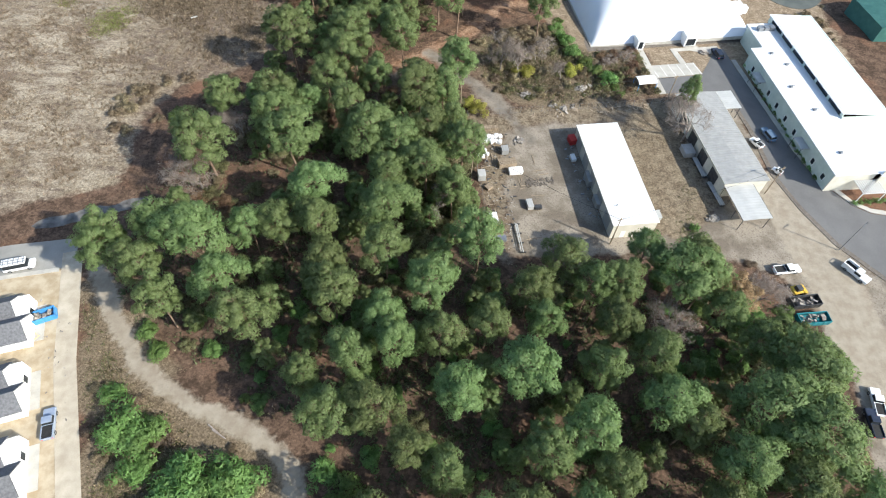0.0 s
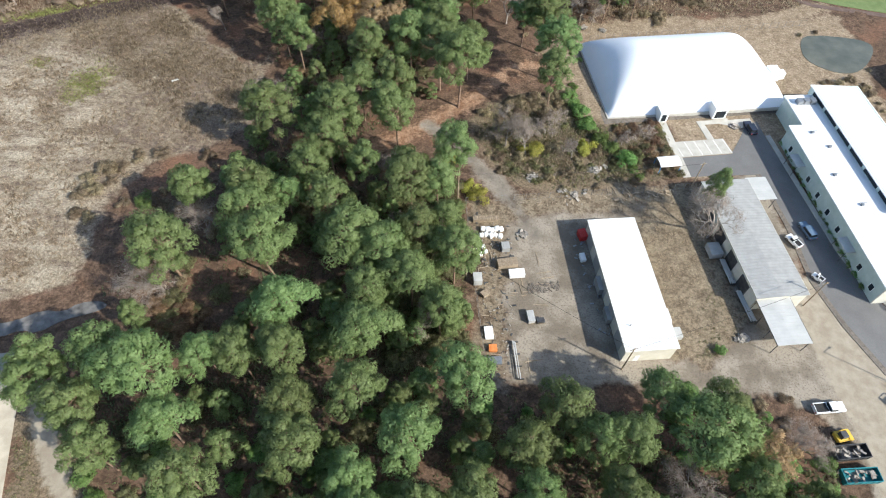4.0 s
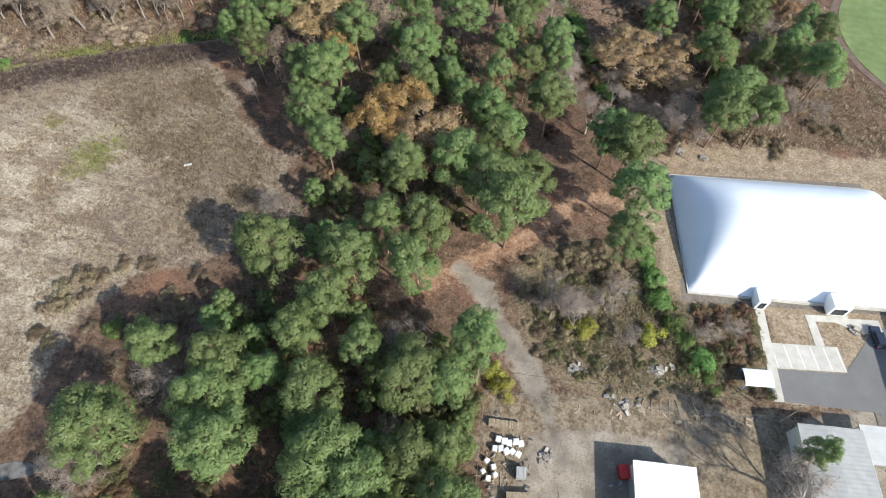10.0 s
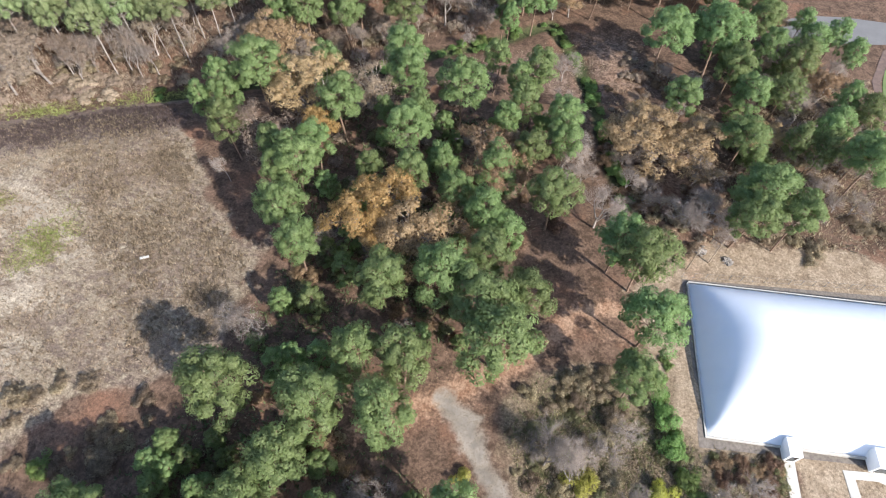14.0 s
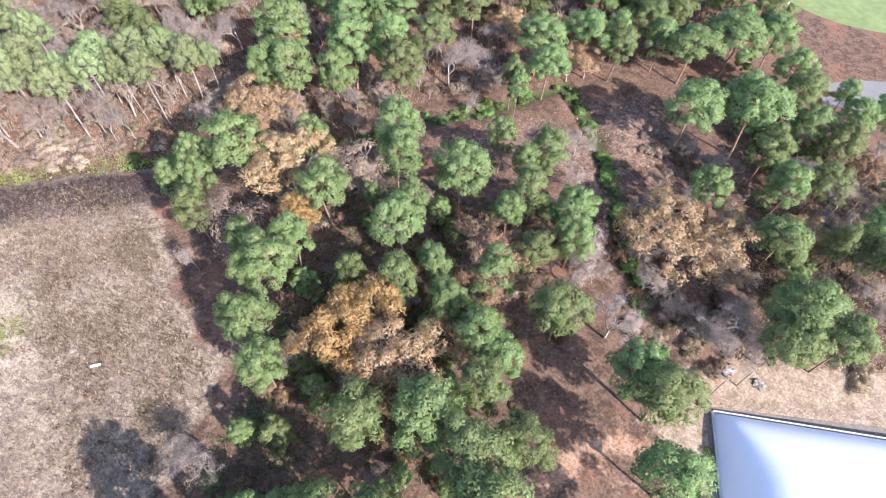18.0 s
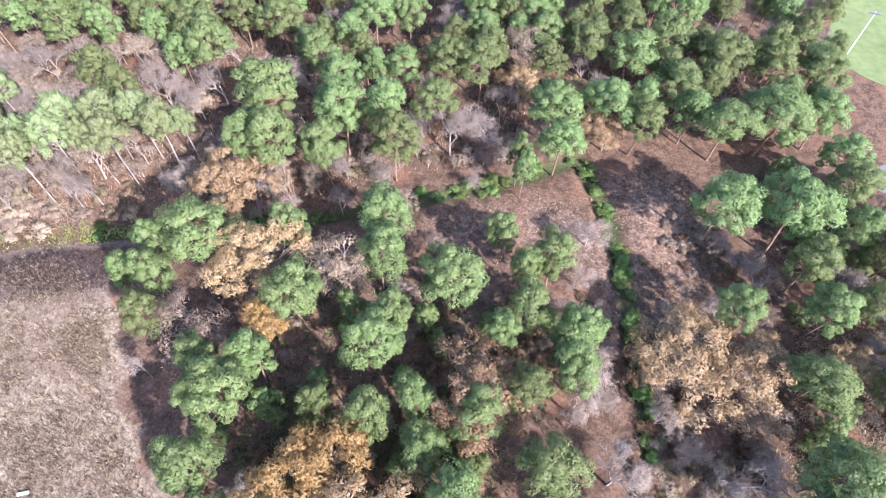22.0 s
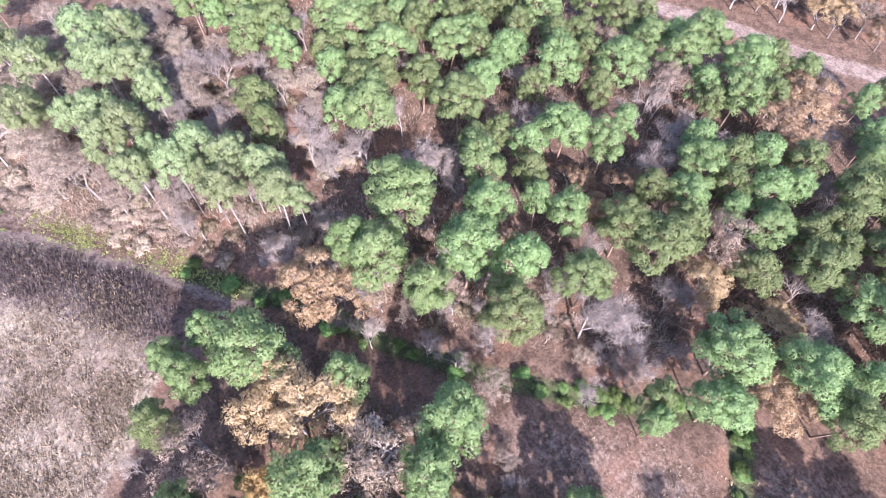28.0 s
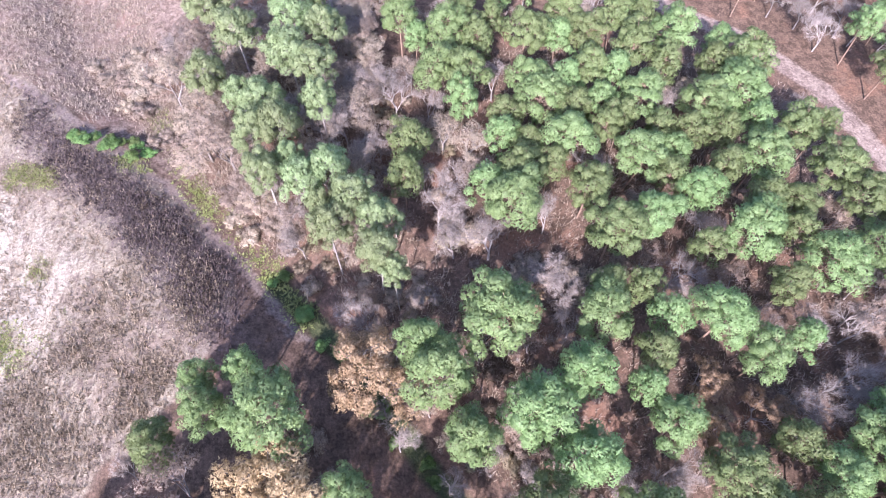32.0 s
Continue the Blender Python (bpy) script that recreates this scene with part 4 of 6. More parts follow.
def far_pine(x, y, r):
    """One more pine of the far woods, added to their joined meshes."""
    turn, wide, tall = scatter.uniform(0, 6.28), r / 5.2, min(1.1, max(0.75, 0.62 + 0.4 * r / 4.9)) * scatter.uniform(0.93, 1.07) + float(dip(np.float64(x), np.float64(y))) / 17
    kind = scatter.randrange(3)
    for key, v, f, nn in FAR_SHAPES[kind]:
        verts, faces, normals, _ = joined[key, kind]
        base = sum(len(q) for q in verts)
        c, s_ = math.cos(turn) * wide, math.sin(turn) * wide
        verts.append(np.stack([x + v[:, 0] * c - v[:, 1] * s_, y + v[:, 0] * s_ + v[:, 1] * c, land(x, y) + v[:, 2] * tall], -1))
        faces.append(f + base)
        if nn is not None:
            normals.append(np.stack([(nn[:, 0] * c - nn[:, 1] * s_) / wide, (nn[:, 0] * s_ + nn[:, 1] * c) / wide, nn[:, 2]], -1))


def arrays(me):
    v = np.empty(len(me.vertices) * 3)
    me.vertices.foreach_get("co", v)
    n = len(me.polygons[0].vertices)
    f = np.empty(len(me.polygons) * n, int)
    me.polygons.foreach_get("vertices", f)
    normals = None
    if "custom_normal" in me.attributes:
        normals = np.empty(len(me.vertices) * 3)
        me.attributes["custom_normal"].data.foreach_get("vector", normals)
        normals = normals.reshape(-1, 3)
    return me.name.split(".")[0], v.reshape(-1, 3), f.reshape(-1, n), normals


FAR_SHAPES = [[arrays(me) for me in pair] for pair in FAR_PINES_MESHES]
NORTH_WOOD = [(-160, 214), (-100, 222), (-60, 250), (-8, 262), (20, 268), (46, 282), (48, 330), (-20, 356), (-66, 338), (-120, 324), (-160, 296)]


LEAFLESS_BAND = [(-165, 219), (-147, 220.5), (-132, 225), (-120, 230.5), (-106, 231.5), (-94, 233), (-83, 245), (-79, 262)]


def wood(outline, tries, gap, leafless, stop=400):
    made = 0
    low, high = [min(p[i] for p in outline) for i in (0, 1)], [max(p[i] for p in outline) for i in (0, 1)]
    for _ in range(tries):
        x, y, r = scatter.uniform(low[0], high[0]), scatter.uniform(low[1], high[1]), scatter.uniform(3.2, 4.6)
        if inside(outline, np.array([x]), np.array([y]))[0] < 0 or any(math.hypot(x - a, y - b) < gap * (r + c) for a, b, c in taken):
            continue
        if by_road(x, y):
            continue
        taken.append((x, y, r))
        made += 1
        if scatter.random() < (1.0 if near(LEAFLESS_BAND, np.array([x]), np.array([y]))[0] < 5.5 else leafless):
            if scatter.random() < (0.65 if x < -90 and y < 230 else 0.4):
                plant("oak_tree", scatter.choice(TANS if x < -90 else BROWNS + THINS), x, y, r / 5.0, 0.85, "broad tree with thinning tan autumn leaves", "autumn trees")
            else:
                plant("bare_tree", scatter.choice(BARES), x, y, r / 5.0, 0.85, "leafless grey tree with fine spreading twigs", "bare trees")
        else:
            far_pine(x, y, r)
        if made >= stop:
            return


wood(NORTH_WOOD, 5000, 0.74, 0.34)
wood([(-175, 306), (-150, 318), (-120, 336), (-87, 338), (-60, 350), (-20, 370), (40, 400), (-60, 415), (-190, 380)], 3500, 0.62, 0.6, 190)
wood([(-230, 200), (-160, 190), (-160, 300), (-230, 300)], 400, 0.8, 0.45, 40)
wood([(-165, 176), (-130, 183), (-104, 196), (-96, 214), (-165, 226)], 5000, 0.42, 0.95, 70)
wood([(50, 205), (76, 212), (80, 250), (58, 268), (48, 262)], 300, 0.7, 0.5, 25)
wood([(-20, 0), (78, 0), (76, 22), (-18, 18)], 300, 0.75, 0.1, 24)
for (key, kind), (verts, faces, normals, material) in joined.items():
    me = bpy.data.meshes.new("far_pines")
    fill(me, np.concatenate(verts), np.concatenate(faces), np.concatenate(normals) if normals else None)
    me.materials.append(material)
    tagged(new("far_pine_wood", me), "dense pine wood closing the view" if key == "crown" else "bare brown trunks of the pine wood", "woods", kind="stuff")

YOUNG = pine_meshes(47, M_NEEDLE, 0.12, 40, 60, 0.36), pine_meshes(48, M_NEEDLE, 0.2, 40, 60, 0.36)


def young_growth(outline, count, seed):
    """Half-grown pines that fill the wood below its tall ones."""
    pick, made = random.Random(seed), 0
    low, high = [min(p[i] for p in outline) for i in (0, 1)], [max(p[i] for p in outline) for i in (0, 1)]
    for _ in range(count * 12):
        x, y, r = pick.uniform(low[0], high[0]), pick.uniform(low[1], high[1]), pick.uniform(1.6, 2.8)
        if inside(outline, np.array([x]), np.array([y]))[0] < 1 or any(math.hypot(x - a, y - b) < 0.55 * (r + c) for a, b, c in taken):
            continue
        if min(near(line, np.array([x]), np.array([y]))[0] for line in (TRACK, CLAY, PATHWAY)) < 5:
            continue
        taken.append((x, y, r))
        plant("young_pine_tree", pick.choice(YOUNG), x, y, r / 4.9, r / 4.9 * pick.uniform(0.85, 1.15), "half-grown bushy green pine under taller trees", "young pines")
        made += 1
        if made >= count:
            return


pines([(51, 57.5, 3.2), (53, 52, 4.0), (58, 46, 4.2), (41, 64.5, 4.0), (3, 98, 3.6), (4, 78, 3.8)], "yard edge pines")
taken += [(51, 57.5, 3.2), (53, 52, 4.0), (58, 46, 4.2)]
young_growth([(-62, 54), (-22, 36), (-4, 22), (70, 20), (68, 60), (10, 68), (4, 88), (-60, 76)], 70, 31)
young_growth([(-50, 92), (2, 92), (4, 108), (-8, 124), (0, 150), (4, 210), (-66, 196), (-42, 150), (-44, 124)], 70, 32)
young_growth([(-8, 70), (10, 70), (7, 112), (0, 122), (-10, 112)], 26, 34)
young_growth([(46, 184), (58, 196), (60, 262), (40, 280), (30, 268), (44, 236)], 24, 33)
for seed, outline, count in ((5, [(-160, 178), (-128, 184), (-98, 200), (-60, 222), (-20, 244), (0, 258), (-6, 268), (-60, 248), (-100, 226), (-160, 214)], 60),
                             (6, [(8, 190), (20, 196), (14, 212), (6, 226), (-2, 214)], 8), (7, [(48, 190), (78, 204), (80, 244), (56, 266), (46, 240)], 40),
                             (8, [(-60, 190), (-20, 190), (-24, 250), (-80, 240), (-76, 214)], 46), (9, [(18, 184), (44, 186), (42, 240), (24, 240)], 30)):
    pick = random.Random(seed)
    while count > 0:
        x, y, r = pick.uniform(-160, 80), pick.uniform(178, 268), pick.uniform(1.8, 3.2)
        if inside(outline, np.array([x]), np.array([y]))[0] > 0:
            plant("bare_sapling", pick.choice(BARES + TANS), x, y, r / 5.0, r / 6.5, "slender leafless sapling at the wood's edge", "saplings")
            count -= 1


# ---- undergrowth ----
SHRUBS = [shrub_mesh(81 + i, M_LEAF, 1.5, 80, 18, 0.12) for i in range(3)]
BRUSHES = [shrub_mesh(91 + i, M_BRUSH, 1.5, 60, 15, 0.14) for i in range(3)]
RUSTS = [shrub_mesh(95 + i, M_RUST, 1.5, 60, 15, 0.14) for i in range(2)]
OLIVES = [shrub_mesh(107 + i, M_OLIVE, 1.5, 60, 15, 0.14) for i in range(3)]
PALES = [shrub_mesh(103 + i, M_TAN, 1.5, 40, 13, 0.2) for i in range(2)]
YELLOWS = [shrub_mesh(99, M_YELLOW, 1.8, 70, 18, 0.13)]


def shrub(kind, x, y, s, tall=1.0, group="shrubs"):
    meshes, name, label = {"green": (SHRUBS, "green_shrub", "leafy bright green shrub on the ground"), "brown": (BRUSHES, "brush", "brown leafless thicket of brush"),
                           "olive": (OLIVES, "olive_shrub", "olive-green bushy undergrowth among the trees"), "rust": (RUSTS, "rusty_brush", "rust-brown dry thicket of brush"), "pale": (PALES, "tan_shrub", "pale tan dry shrub at the wood's edge"), "yellow": (YELLOWS, "yellow_shrub", "rounded shrub with yellow autumn leaves")}[kind]
    ob = thing(name, x, y, placing.uniform(0, 360), label, "shrub", group)
    ob.scale = (s, s, s * tall)
    new("crown", placing.choice(meshes)).parent = ob


for x, y, s in ((-54, 36, 1.2), (-50, 31, 2.2), (-46, 29, 1.9), (-47, 24, 1.5), (-37, 22, 2.6), (-30, 23, 2.2), (-33, 18, 2.5), (-41, 17, 2.2), (-17, 24, 1.3), (-13, 20, 1.9),
                (-52, 49, 1.2), (-49, 45, 1.3), (34, 150, 1.5), (36, 145, 1.6), (38, 140, 1.5), (41, 135, 1.3), (43, 131, 1.5), (46, 128, 1.6), (-62, 106, 1.3),
                (62, 55, 1.6), (58, 79, 0.7)):
    shrub("green", x, y, s * (1.2 if y < 40 else 1.0), 1.05, "green shrubs")
for x, y, s in ((37, 131.3, 1.3), (23, 129, 1.5), (11, 113, 1.3), (9, 116, 1.1), (4, 124, 0.9)):
    shrub("yellow", x, y, s, 1.0, "yellow shrubs")
spread = random.Random(21)


def thicket(outline, count, kind, small, large, avoid=()):
    low, high = [min(p[i] for p in outline) for i in (0, 1)], [max(p[i] for p in outline) for i in (0, 1)]
    made = 0
    while made < count:
        x, y = spread.uniform(low[0], high[0]), spread.uniform(low[1], high[1])
        made += 0.1
        if inside(outline, np.array([x]), np.array([y]))[0] < 0.5 or any(near(line, np.array([x]), np.array([y]))[0] < gap for line, gap in avoid):
            continue
        shrub(kind, x, y, spread.uniform(small, large), spread.uniform(0.6, 1.1), "thicket")
        made += 0.9


WAYS = ((SERVICE_ROAD, 3.4), (PATHWAY, 3.2), (CLAY, 3.0), (TRACK, 3.4), (CLAY_NORTH, 2.0), (FIELD_ROAD, 2.5))
thicket([(-8, 70), (10.5, 70), (8, 110), (4, 122), (-8, 112)], 60, "olive", 0.7, 1.7, WAYS)
thicket([(-58, 72), (-8, 72), (-8, 112), (-40, 118)], 50, "olive", 0.6, 1.5, WAYS)
thicket([(-58, 50), (-20, 34), (60, 24), (66, 58), (10, 66), (-58, 68)], 50, "olive", 0.6, 1.5, WAYS)
thicket(SCRUB, 60, "olive", 0.4, 0.9, WAYS)
thicket([(10, 141), (22, 150), (33, 152), (36, 142), (26, 139)], 24, "brown", 0.6, 1.2, WAYS)
thicket([(-42, 132), (-6, 140), (2, 200), (-40, 196)], 40, "olive", 0.6, 1.3, WAYS)
thicket(SCRUB, 50, "brown", 0.45, 1.0, WAYS)
thicket([(44, 140), (56, 143), (58.6, 127), (50, 122), (47, 130)], 34, "rust", 0.5, 0.9, WAYS)
thicket(strip([(36, 178), (38, 166), (35, 150), (38, 141), (43, 132), (49, 124), (51, 119)], 2.6), 46, "green", 0.45, 0.85)
thicket([(-68, 44), (-56, 30), (-46, 10), (-22, 8), (-24, 24), (-48, 36), (-60, 50)], 24, "brown", 0.6, 1.2, WAYS)
thicket([(-60, 48), (-22, 30), (0, 20), (75, 18), (76, 60), (10, 66), (-60, 70)], 70, "green", 0.5, 1.3, WAYS)
thicket([(-60, 72), (6, 70), (6, 108), (-6, 128), (-40, 120), (-60, 100)], 30, "brown", 0.6, 1.4, WAYS)
thicket([(-42, 128), (-4, 140), (12, 170), (12, 220), (-60, 200), (-46, 150)], 40, "rust", 0.6, 1.4, WAYS)
thicket([(56, 182), (84, 196), (80, 240), (58, 262), (46, 230), (44, 190)], 28, "brown", 0.7, 1.6, WAYS)
thicket([(-150, 176), (-100, 194), (-50, 222), (-8, 256), (-10, 266), (-60, 242), (-150, 204)], 40, "brown", 0.7, 1.5, WAYS)
thicket([(50, 68), (72, 71), (74, 54), (64, 46), (56, 52)], 12, "brown", 0.6, 1.1, WAYS)
thicket([(44, 70), (66, 70), (74, 54), (70, 40), (46, 44)], 34, "green", 0.6, 1.4, WAYS)
thicket(strip(DITCH_ONE, 6), 66, "green", 0.6, 1.2)
thicket([(-170, 150), (-142, 165), (-122, 180), (-100, 194), (-104, 201), (-130, 188), (-170, 176)], 60, "pale", 0.8, 1.7)
thicket([(-100, 196), (-60, 220), (-24, 244), (-20, 252), (-60, 240), (-104, 216)], 50, "pale", 0.6, 1.4)
thicket([(-68, 104), (-56, 122), (-44, 122), (-44, 112), (-58, 98)], 26, "brown", 0.6, 1.3)
thicket([(20, 182), (44, 186), (42, 236), (12, 252), (14, 220)], 46, "pale", 0.5, 1.2, WAYS)
thicket([(20, 182), (44, 186), (42, 236), (12, 252), (14, 220)], 40, "rust", 0.5, 1.3, WAYS)
thicket([(-66, 176), (-20, 166), (4, 190), (8, 216), (-30, 212), (-56, 206)], 40, "pale", 0.5, 1.2, WAYS)
thicket(strip(DITCH_TWO, 3.4), 150, "green", 0.45, 0.95)


thicket([(22, 176), (40, 182), (38, 197), (24, 197)], 30, "brown", 0.6, 1.3, WAYS[:3])
thicket([(-80, 101), (-70, 98), (-62, 122), (-76, 119)], 16, "brown", 0.7, 1.3)
thicket([(-52, 74), (-38, 74), (-40, 81), (-52, 81)], 22, "rust", 0.7, 1.3)
thicket([(-36, 126), (-22, 98), (-10, 100), (-4, 124), (-14, 131), (-26, 142)], 40, "rust", 0.6, 1.2, WAYS)
thicket([(-145, 152), (-134, 152), (-131, 170), (-139, 170)], 18, "green", 0.6, 1.1)
thicket(strip(LEAFLESS_BAND, 9), 70, "pale", 0.8, 1.7)
thicket(strip(LEAFLESS_BAND, 9), 20, "brown", 0.8, 1.6)
rim = POND + POND[:1]
thicket(strip(rim, 3.4), 40, "brown", 0.4, 0.8, ((rim, 1.1),))
thicket([(104, 166), (122, 168), (120, 152), (112, 150), (108, 158)], 22, "brown", 0.4, 0.9)


def weeds(name, outline, count, size, material, label, tall=1.0, seed=3, avoid=(), width=0.2):
    """Countless dry stalks and tussocks, as one mesh on the land."""
    rng = np.random.default_rng(seed)
    low, high = np.min(outline, 0), np.max(outline, 0)
    pts = rng.uniform(low, high, (count, 2))
    keep = inside(outline, pts[:, 0], pts[:, 1]) > 0.3
    for line, gap in avoid:
        keep &= near(line, pts[:, 0], pts[:, 1]) > gap
    drift = np.array([noise.noise(Vector((x * 0.09, y * 0.09, 5))) for x, y in pts])
    keep &= drift > rng.uniform(-0.9, 0.35, count)
    keep &= inside(outline, pts[:, 0], pts[:, 1]) > rng.random(count) * 5.0
    pts = pts[keep]
    n = len(pts)
    each = 5
    x, y = np.repeat(pts[:, 0], each), np.repeat(pts[:, 1], each)
    k = np.repeat(size * rng.uniform(0.5, 1.3, n), each)
    z = lands(x, y)
    base = np.stack([x, y, z - 0.08], -1) + rng.normal(size=(n * each, 3)) * (size * 0.4, size * 0.4, 0)
    a, b = rng.uniform(0, 6.28, n * each), rng.uniform(0.2, 1.0, n * each)
    u = np.stack([np.cos(a), np.sin(a), 0 * a], -1) * (k * width)[:, None]
    tip = np.stack([np.cos(a + 1.5) * k * b, np.sin(a + 1.5) * k * b, k * tall * rng.uniform(0.4, 1.1, n * each)], -1)
    verts = np.stack([base - u, base + u, base + tip + u * 0.35], 1).reshape(-1, 3)
    faces = np.arange(n * each * 3).reshape(-1, 3).tolist()
    ob = raw(name, [tuple(v) for v in verts], faces, material)
    return tagged(ob, label, "weeds", kind="stuff")


weeds("dry_grass", [p for p in FIELD if p[0] > -200], 60000, 0.5, M_WEED, "dry brown and tan weeds over the open field", 0.8)
weeds("dry_stalks", [p for p in FIELD if p[0] > -200], 22000, 0.5, M_BRUSH, "brown dead stalks over the open field", 0.9, 61)
weeds("bramble", SCRUB, 7000, 0.5, M_BRUSH, "dry brown brambles and weeds", 0.9, 4, ((PATHWAY, 2.5),))
weeds("verge_grass", [(-69, 60), (-56, 28), (-48, 6), (-24, 6), (-24, 24), (-46, 36), (-62, 54)], 14000, 0.5, M_BRUSH, "dry brown weeds beside the dirt track", 0.8, 6, ((TRACK, 2.6),))
weeds("clearing_grass", [(-32, 214), (-24, 234), (-6, 244), (24, 260), (40, 200), (36, 186), (10, 214)], 5000, 0.4, M_WEED, "thin dry grass on bare soil", 0.7, 7, ((DITCH_TWO, 1.0),))
weeds("bank_grass", [(42, 186), (90, 196), (122, 204), (90, 228), (84, 250), (60, 266), (46, 232)], 26000, 0.65, M_WEED, "dry tan weeds on a bank", 0.9, 8)
weeds("yard_weeds", [(48, 78), (56, 78), (62, 118), (46, 112)], 2500, 0.3, M_WEED, "thin dry grass between the sheds", 0.6, 9)
weeds("undergrowth", [(-62, 52), (-22, 32), (-6, 18), (76, 16), (72, 62), (30, 66), (8, 70), (4, 90), (-40, 74), (-66, 74)], 16000, 0.9, M_UNDER, "dark green low undergrowth under the pines", 0.9, 12, ((TRACK, 3.0),))
weeds("undergrowth", [(-66, 80), (4, 90), (6, 108), (-6, 128), (0, 165), (10, 215), (-60, 205), (-44, 150), (-46, 125)], 12000, 0.8, M_UNDER, "dark green low undergrowth under the pines", 0.9, 13, ((CLAY, 5.0),))
weeds("undergrowth", [(-150, 214), (-100, 222), (-60, 240), (-8, 258), (46, 282), (48, 330), (-120, 324), (-160, 296)], 26000, 1.0, M_TAN, "pale tan low undergrowth of the far woods", 0.9, 14, (), 0.08)
weeds("woods_litter", [(-60, 30), (74, 18), (60, 68), (8, 70), (6, 110), (-6, 130), (12, 170), (16, 215), (-60, 205), (-44, 150), (-46, 125), (-66, 80)], 14000, 0.35, M_BRUSH,
      "fallen leaves and low dead growth under the pines", 0.6, 10, ((PATHWAY, 3.0), (CLAY, 3.0), (TRACK, 3.0)))
weeds("green_weeds", [(-95, 136), (-90, 133), (-85, 139), (-84, 148), (-89, 152), (-95, 149), (-98, 143)], 6000, 0.5, M_SPRING, "low patch of fresh green weeds in the dry field", 0.6, 17)
for outline, count, seed in (([(-136, 139), (-126, 140), (-124, 154), (-133, 150)], 5600, 51), ([(-97, 156), (-86, 144), (-82, 148), (-92, 158)], 5600, 52),
                             ([(-134, 160), (-126, 163), (-128, 170), (-134, 168)], 3200, 53)):
    weeds("green_weeds", outline, count, 0.5, M_SPRING, "low patch of fresh green weeds in the dry field", 0.6, seed)
weeds("green_weeds", [(-110, 148), (-104, 146), (-100, 151), (-106, 156), (-112, 153)], 3000, 0.45, M_SPRING, "low patch of fresh green weeds in the dry field", 0.6, 18)
weeds("green_weeds", strip([(-150, 168), (-122, 178), (-98, 193), (-84, 200)], 8), 30000, 0.6, M_SPRING, "band of yellow-green grass along the field road", 0.6, 19)
pines([(61.2, 113.0, 2.6)], "yard trees")
plant("bare_tree", BARES[1], 61.4, 106.5, 1.25, 1.1, "leafless grey tree with fine spreading twigs", "yard trees")
for x, y, r in ((21.5, 131, 3.6), (27, 136, 3.0), (14, 133, 3.0), (33, 128, 2.6), (30, 140, 2.8), (46, 134, 2.4), (52, 137, 2.4)):
    plant("bare_tree", placing.choice(BARES), x, y, r / 5.2, r / 9 + 0.1, "low leafless grey sapling in the scrub", "saplings")
weeds("tall_weeds", [(-46, 132), (-44, 148), (-50, 157), (-62, 162), (-75, 178), (-94, 187), (-112, 178), (-100, 156), (-78, 142), (-62, 128)], 14000, 0.7, M_BRUSH, "dense taller brown weeds at the field's edge", 0.9, 23)
weeds("tan_brush", [(-160, 176), (-128, 182), (-100, 198), (-74, 212), (-40, 230), (-8, 258), (-14, 264), (-60, 244), (-100, 224), (-160, 210)], 26000, 1.0, M_TAN, "pale tan dry brush at the wood's edge", 1.0, 24, (), 0.07)
# weeds coloured dark to deepen the shade of the slope
weeds("dead_weeds", SHADED_SLOPE, 30000, 0.7, M_SHADEWEED,
      "dense purple-brown weeds, darkened to stand for the slope's shade", 0.9, 26)
weeds("clearing_litter", [(8, 238), (0, 251), (20, 258), (26, 244), (34, 222), (40, 200), (36, 186), (26, 196), (20, 214)], 9000, 0.4, M_RUST, "rust-brown fallen leaves on bare soil", 0.5, 27, ((DITCH_TWO, 1.5),))
weeds("bush_grass", [(8, 137), (28, 140), (43, 141), (58, 144), (60, 126), (40, 121), (27, 118), (16, 121)], 9000, 0.6, M_WEED, "tan dry grass among the scrub", 0.9, 28, ((PATHWAY, 2.5),))
weeds("olive_grass", SCRUB, 12000, 0.55, M_OLIVE, "olive green weeds among the scrub", 0.9, 29, ((PATHWAY, 2.5),))
weeds("olive_grass", [(52, 76), (58, 76), (64, 84), (62, 96), (58, 94)], 2500, 0.45, M_OLIVE, "olive green weeds between the sheds", 0.8, 30)
weeds("olive_grass", [(-68, 56), (-58, 30), (-50, 8), (-26, 8), (-26, 22), (-48, 36), (-62, 54)], 14000, 0.55, M_OLIVE, "olive green weeds beside the dirt track", 0.8, 33, ((TRACK, 2.4), (SERVICE_ROAD, 2.5)))
plant("bare_tree", BARES[2], 65.5, 59.5, 0.8, 0.62, "leafless grey tree with fine spreading twigs", "yard trees")
weeds("tan_brush", [(-215, 112), (-170, 122), (-143, 154), (-150, 168), (-215, 178)], 22000, 0.8, M_TAN, "pale tan dry grass beyond the field road", 0.8, 36, ((FIELD_ROAD, 2.0),), 0.1)
weeds("tan_brush", [(-175, 146), (-142, 163), (-122, 178), (-100, 193), (-104, 202), (-130, 190), (-175, 180)], 26000, 0.9, M_TAN, "pale tan dry brush along the field road", 0.9, 34, ((FIELD_ROAD, 2.0),), 0.09)
weeds("olive_grass", [(-10, 70), (10.5, 70), (8, 112), (0, 124), (-10, 114)], 9000, 0.6, M_OLIVE, "olive green weeds under the trees beside the yard", 0.9, 35)


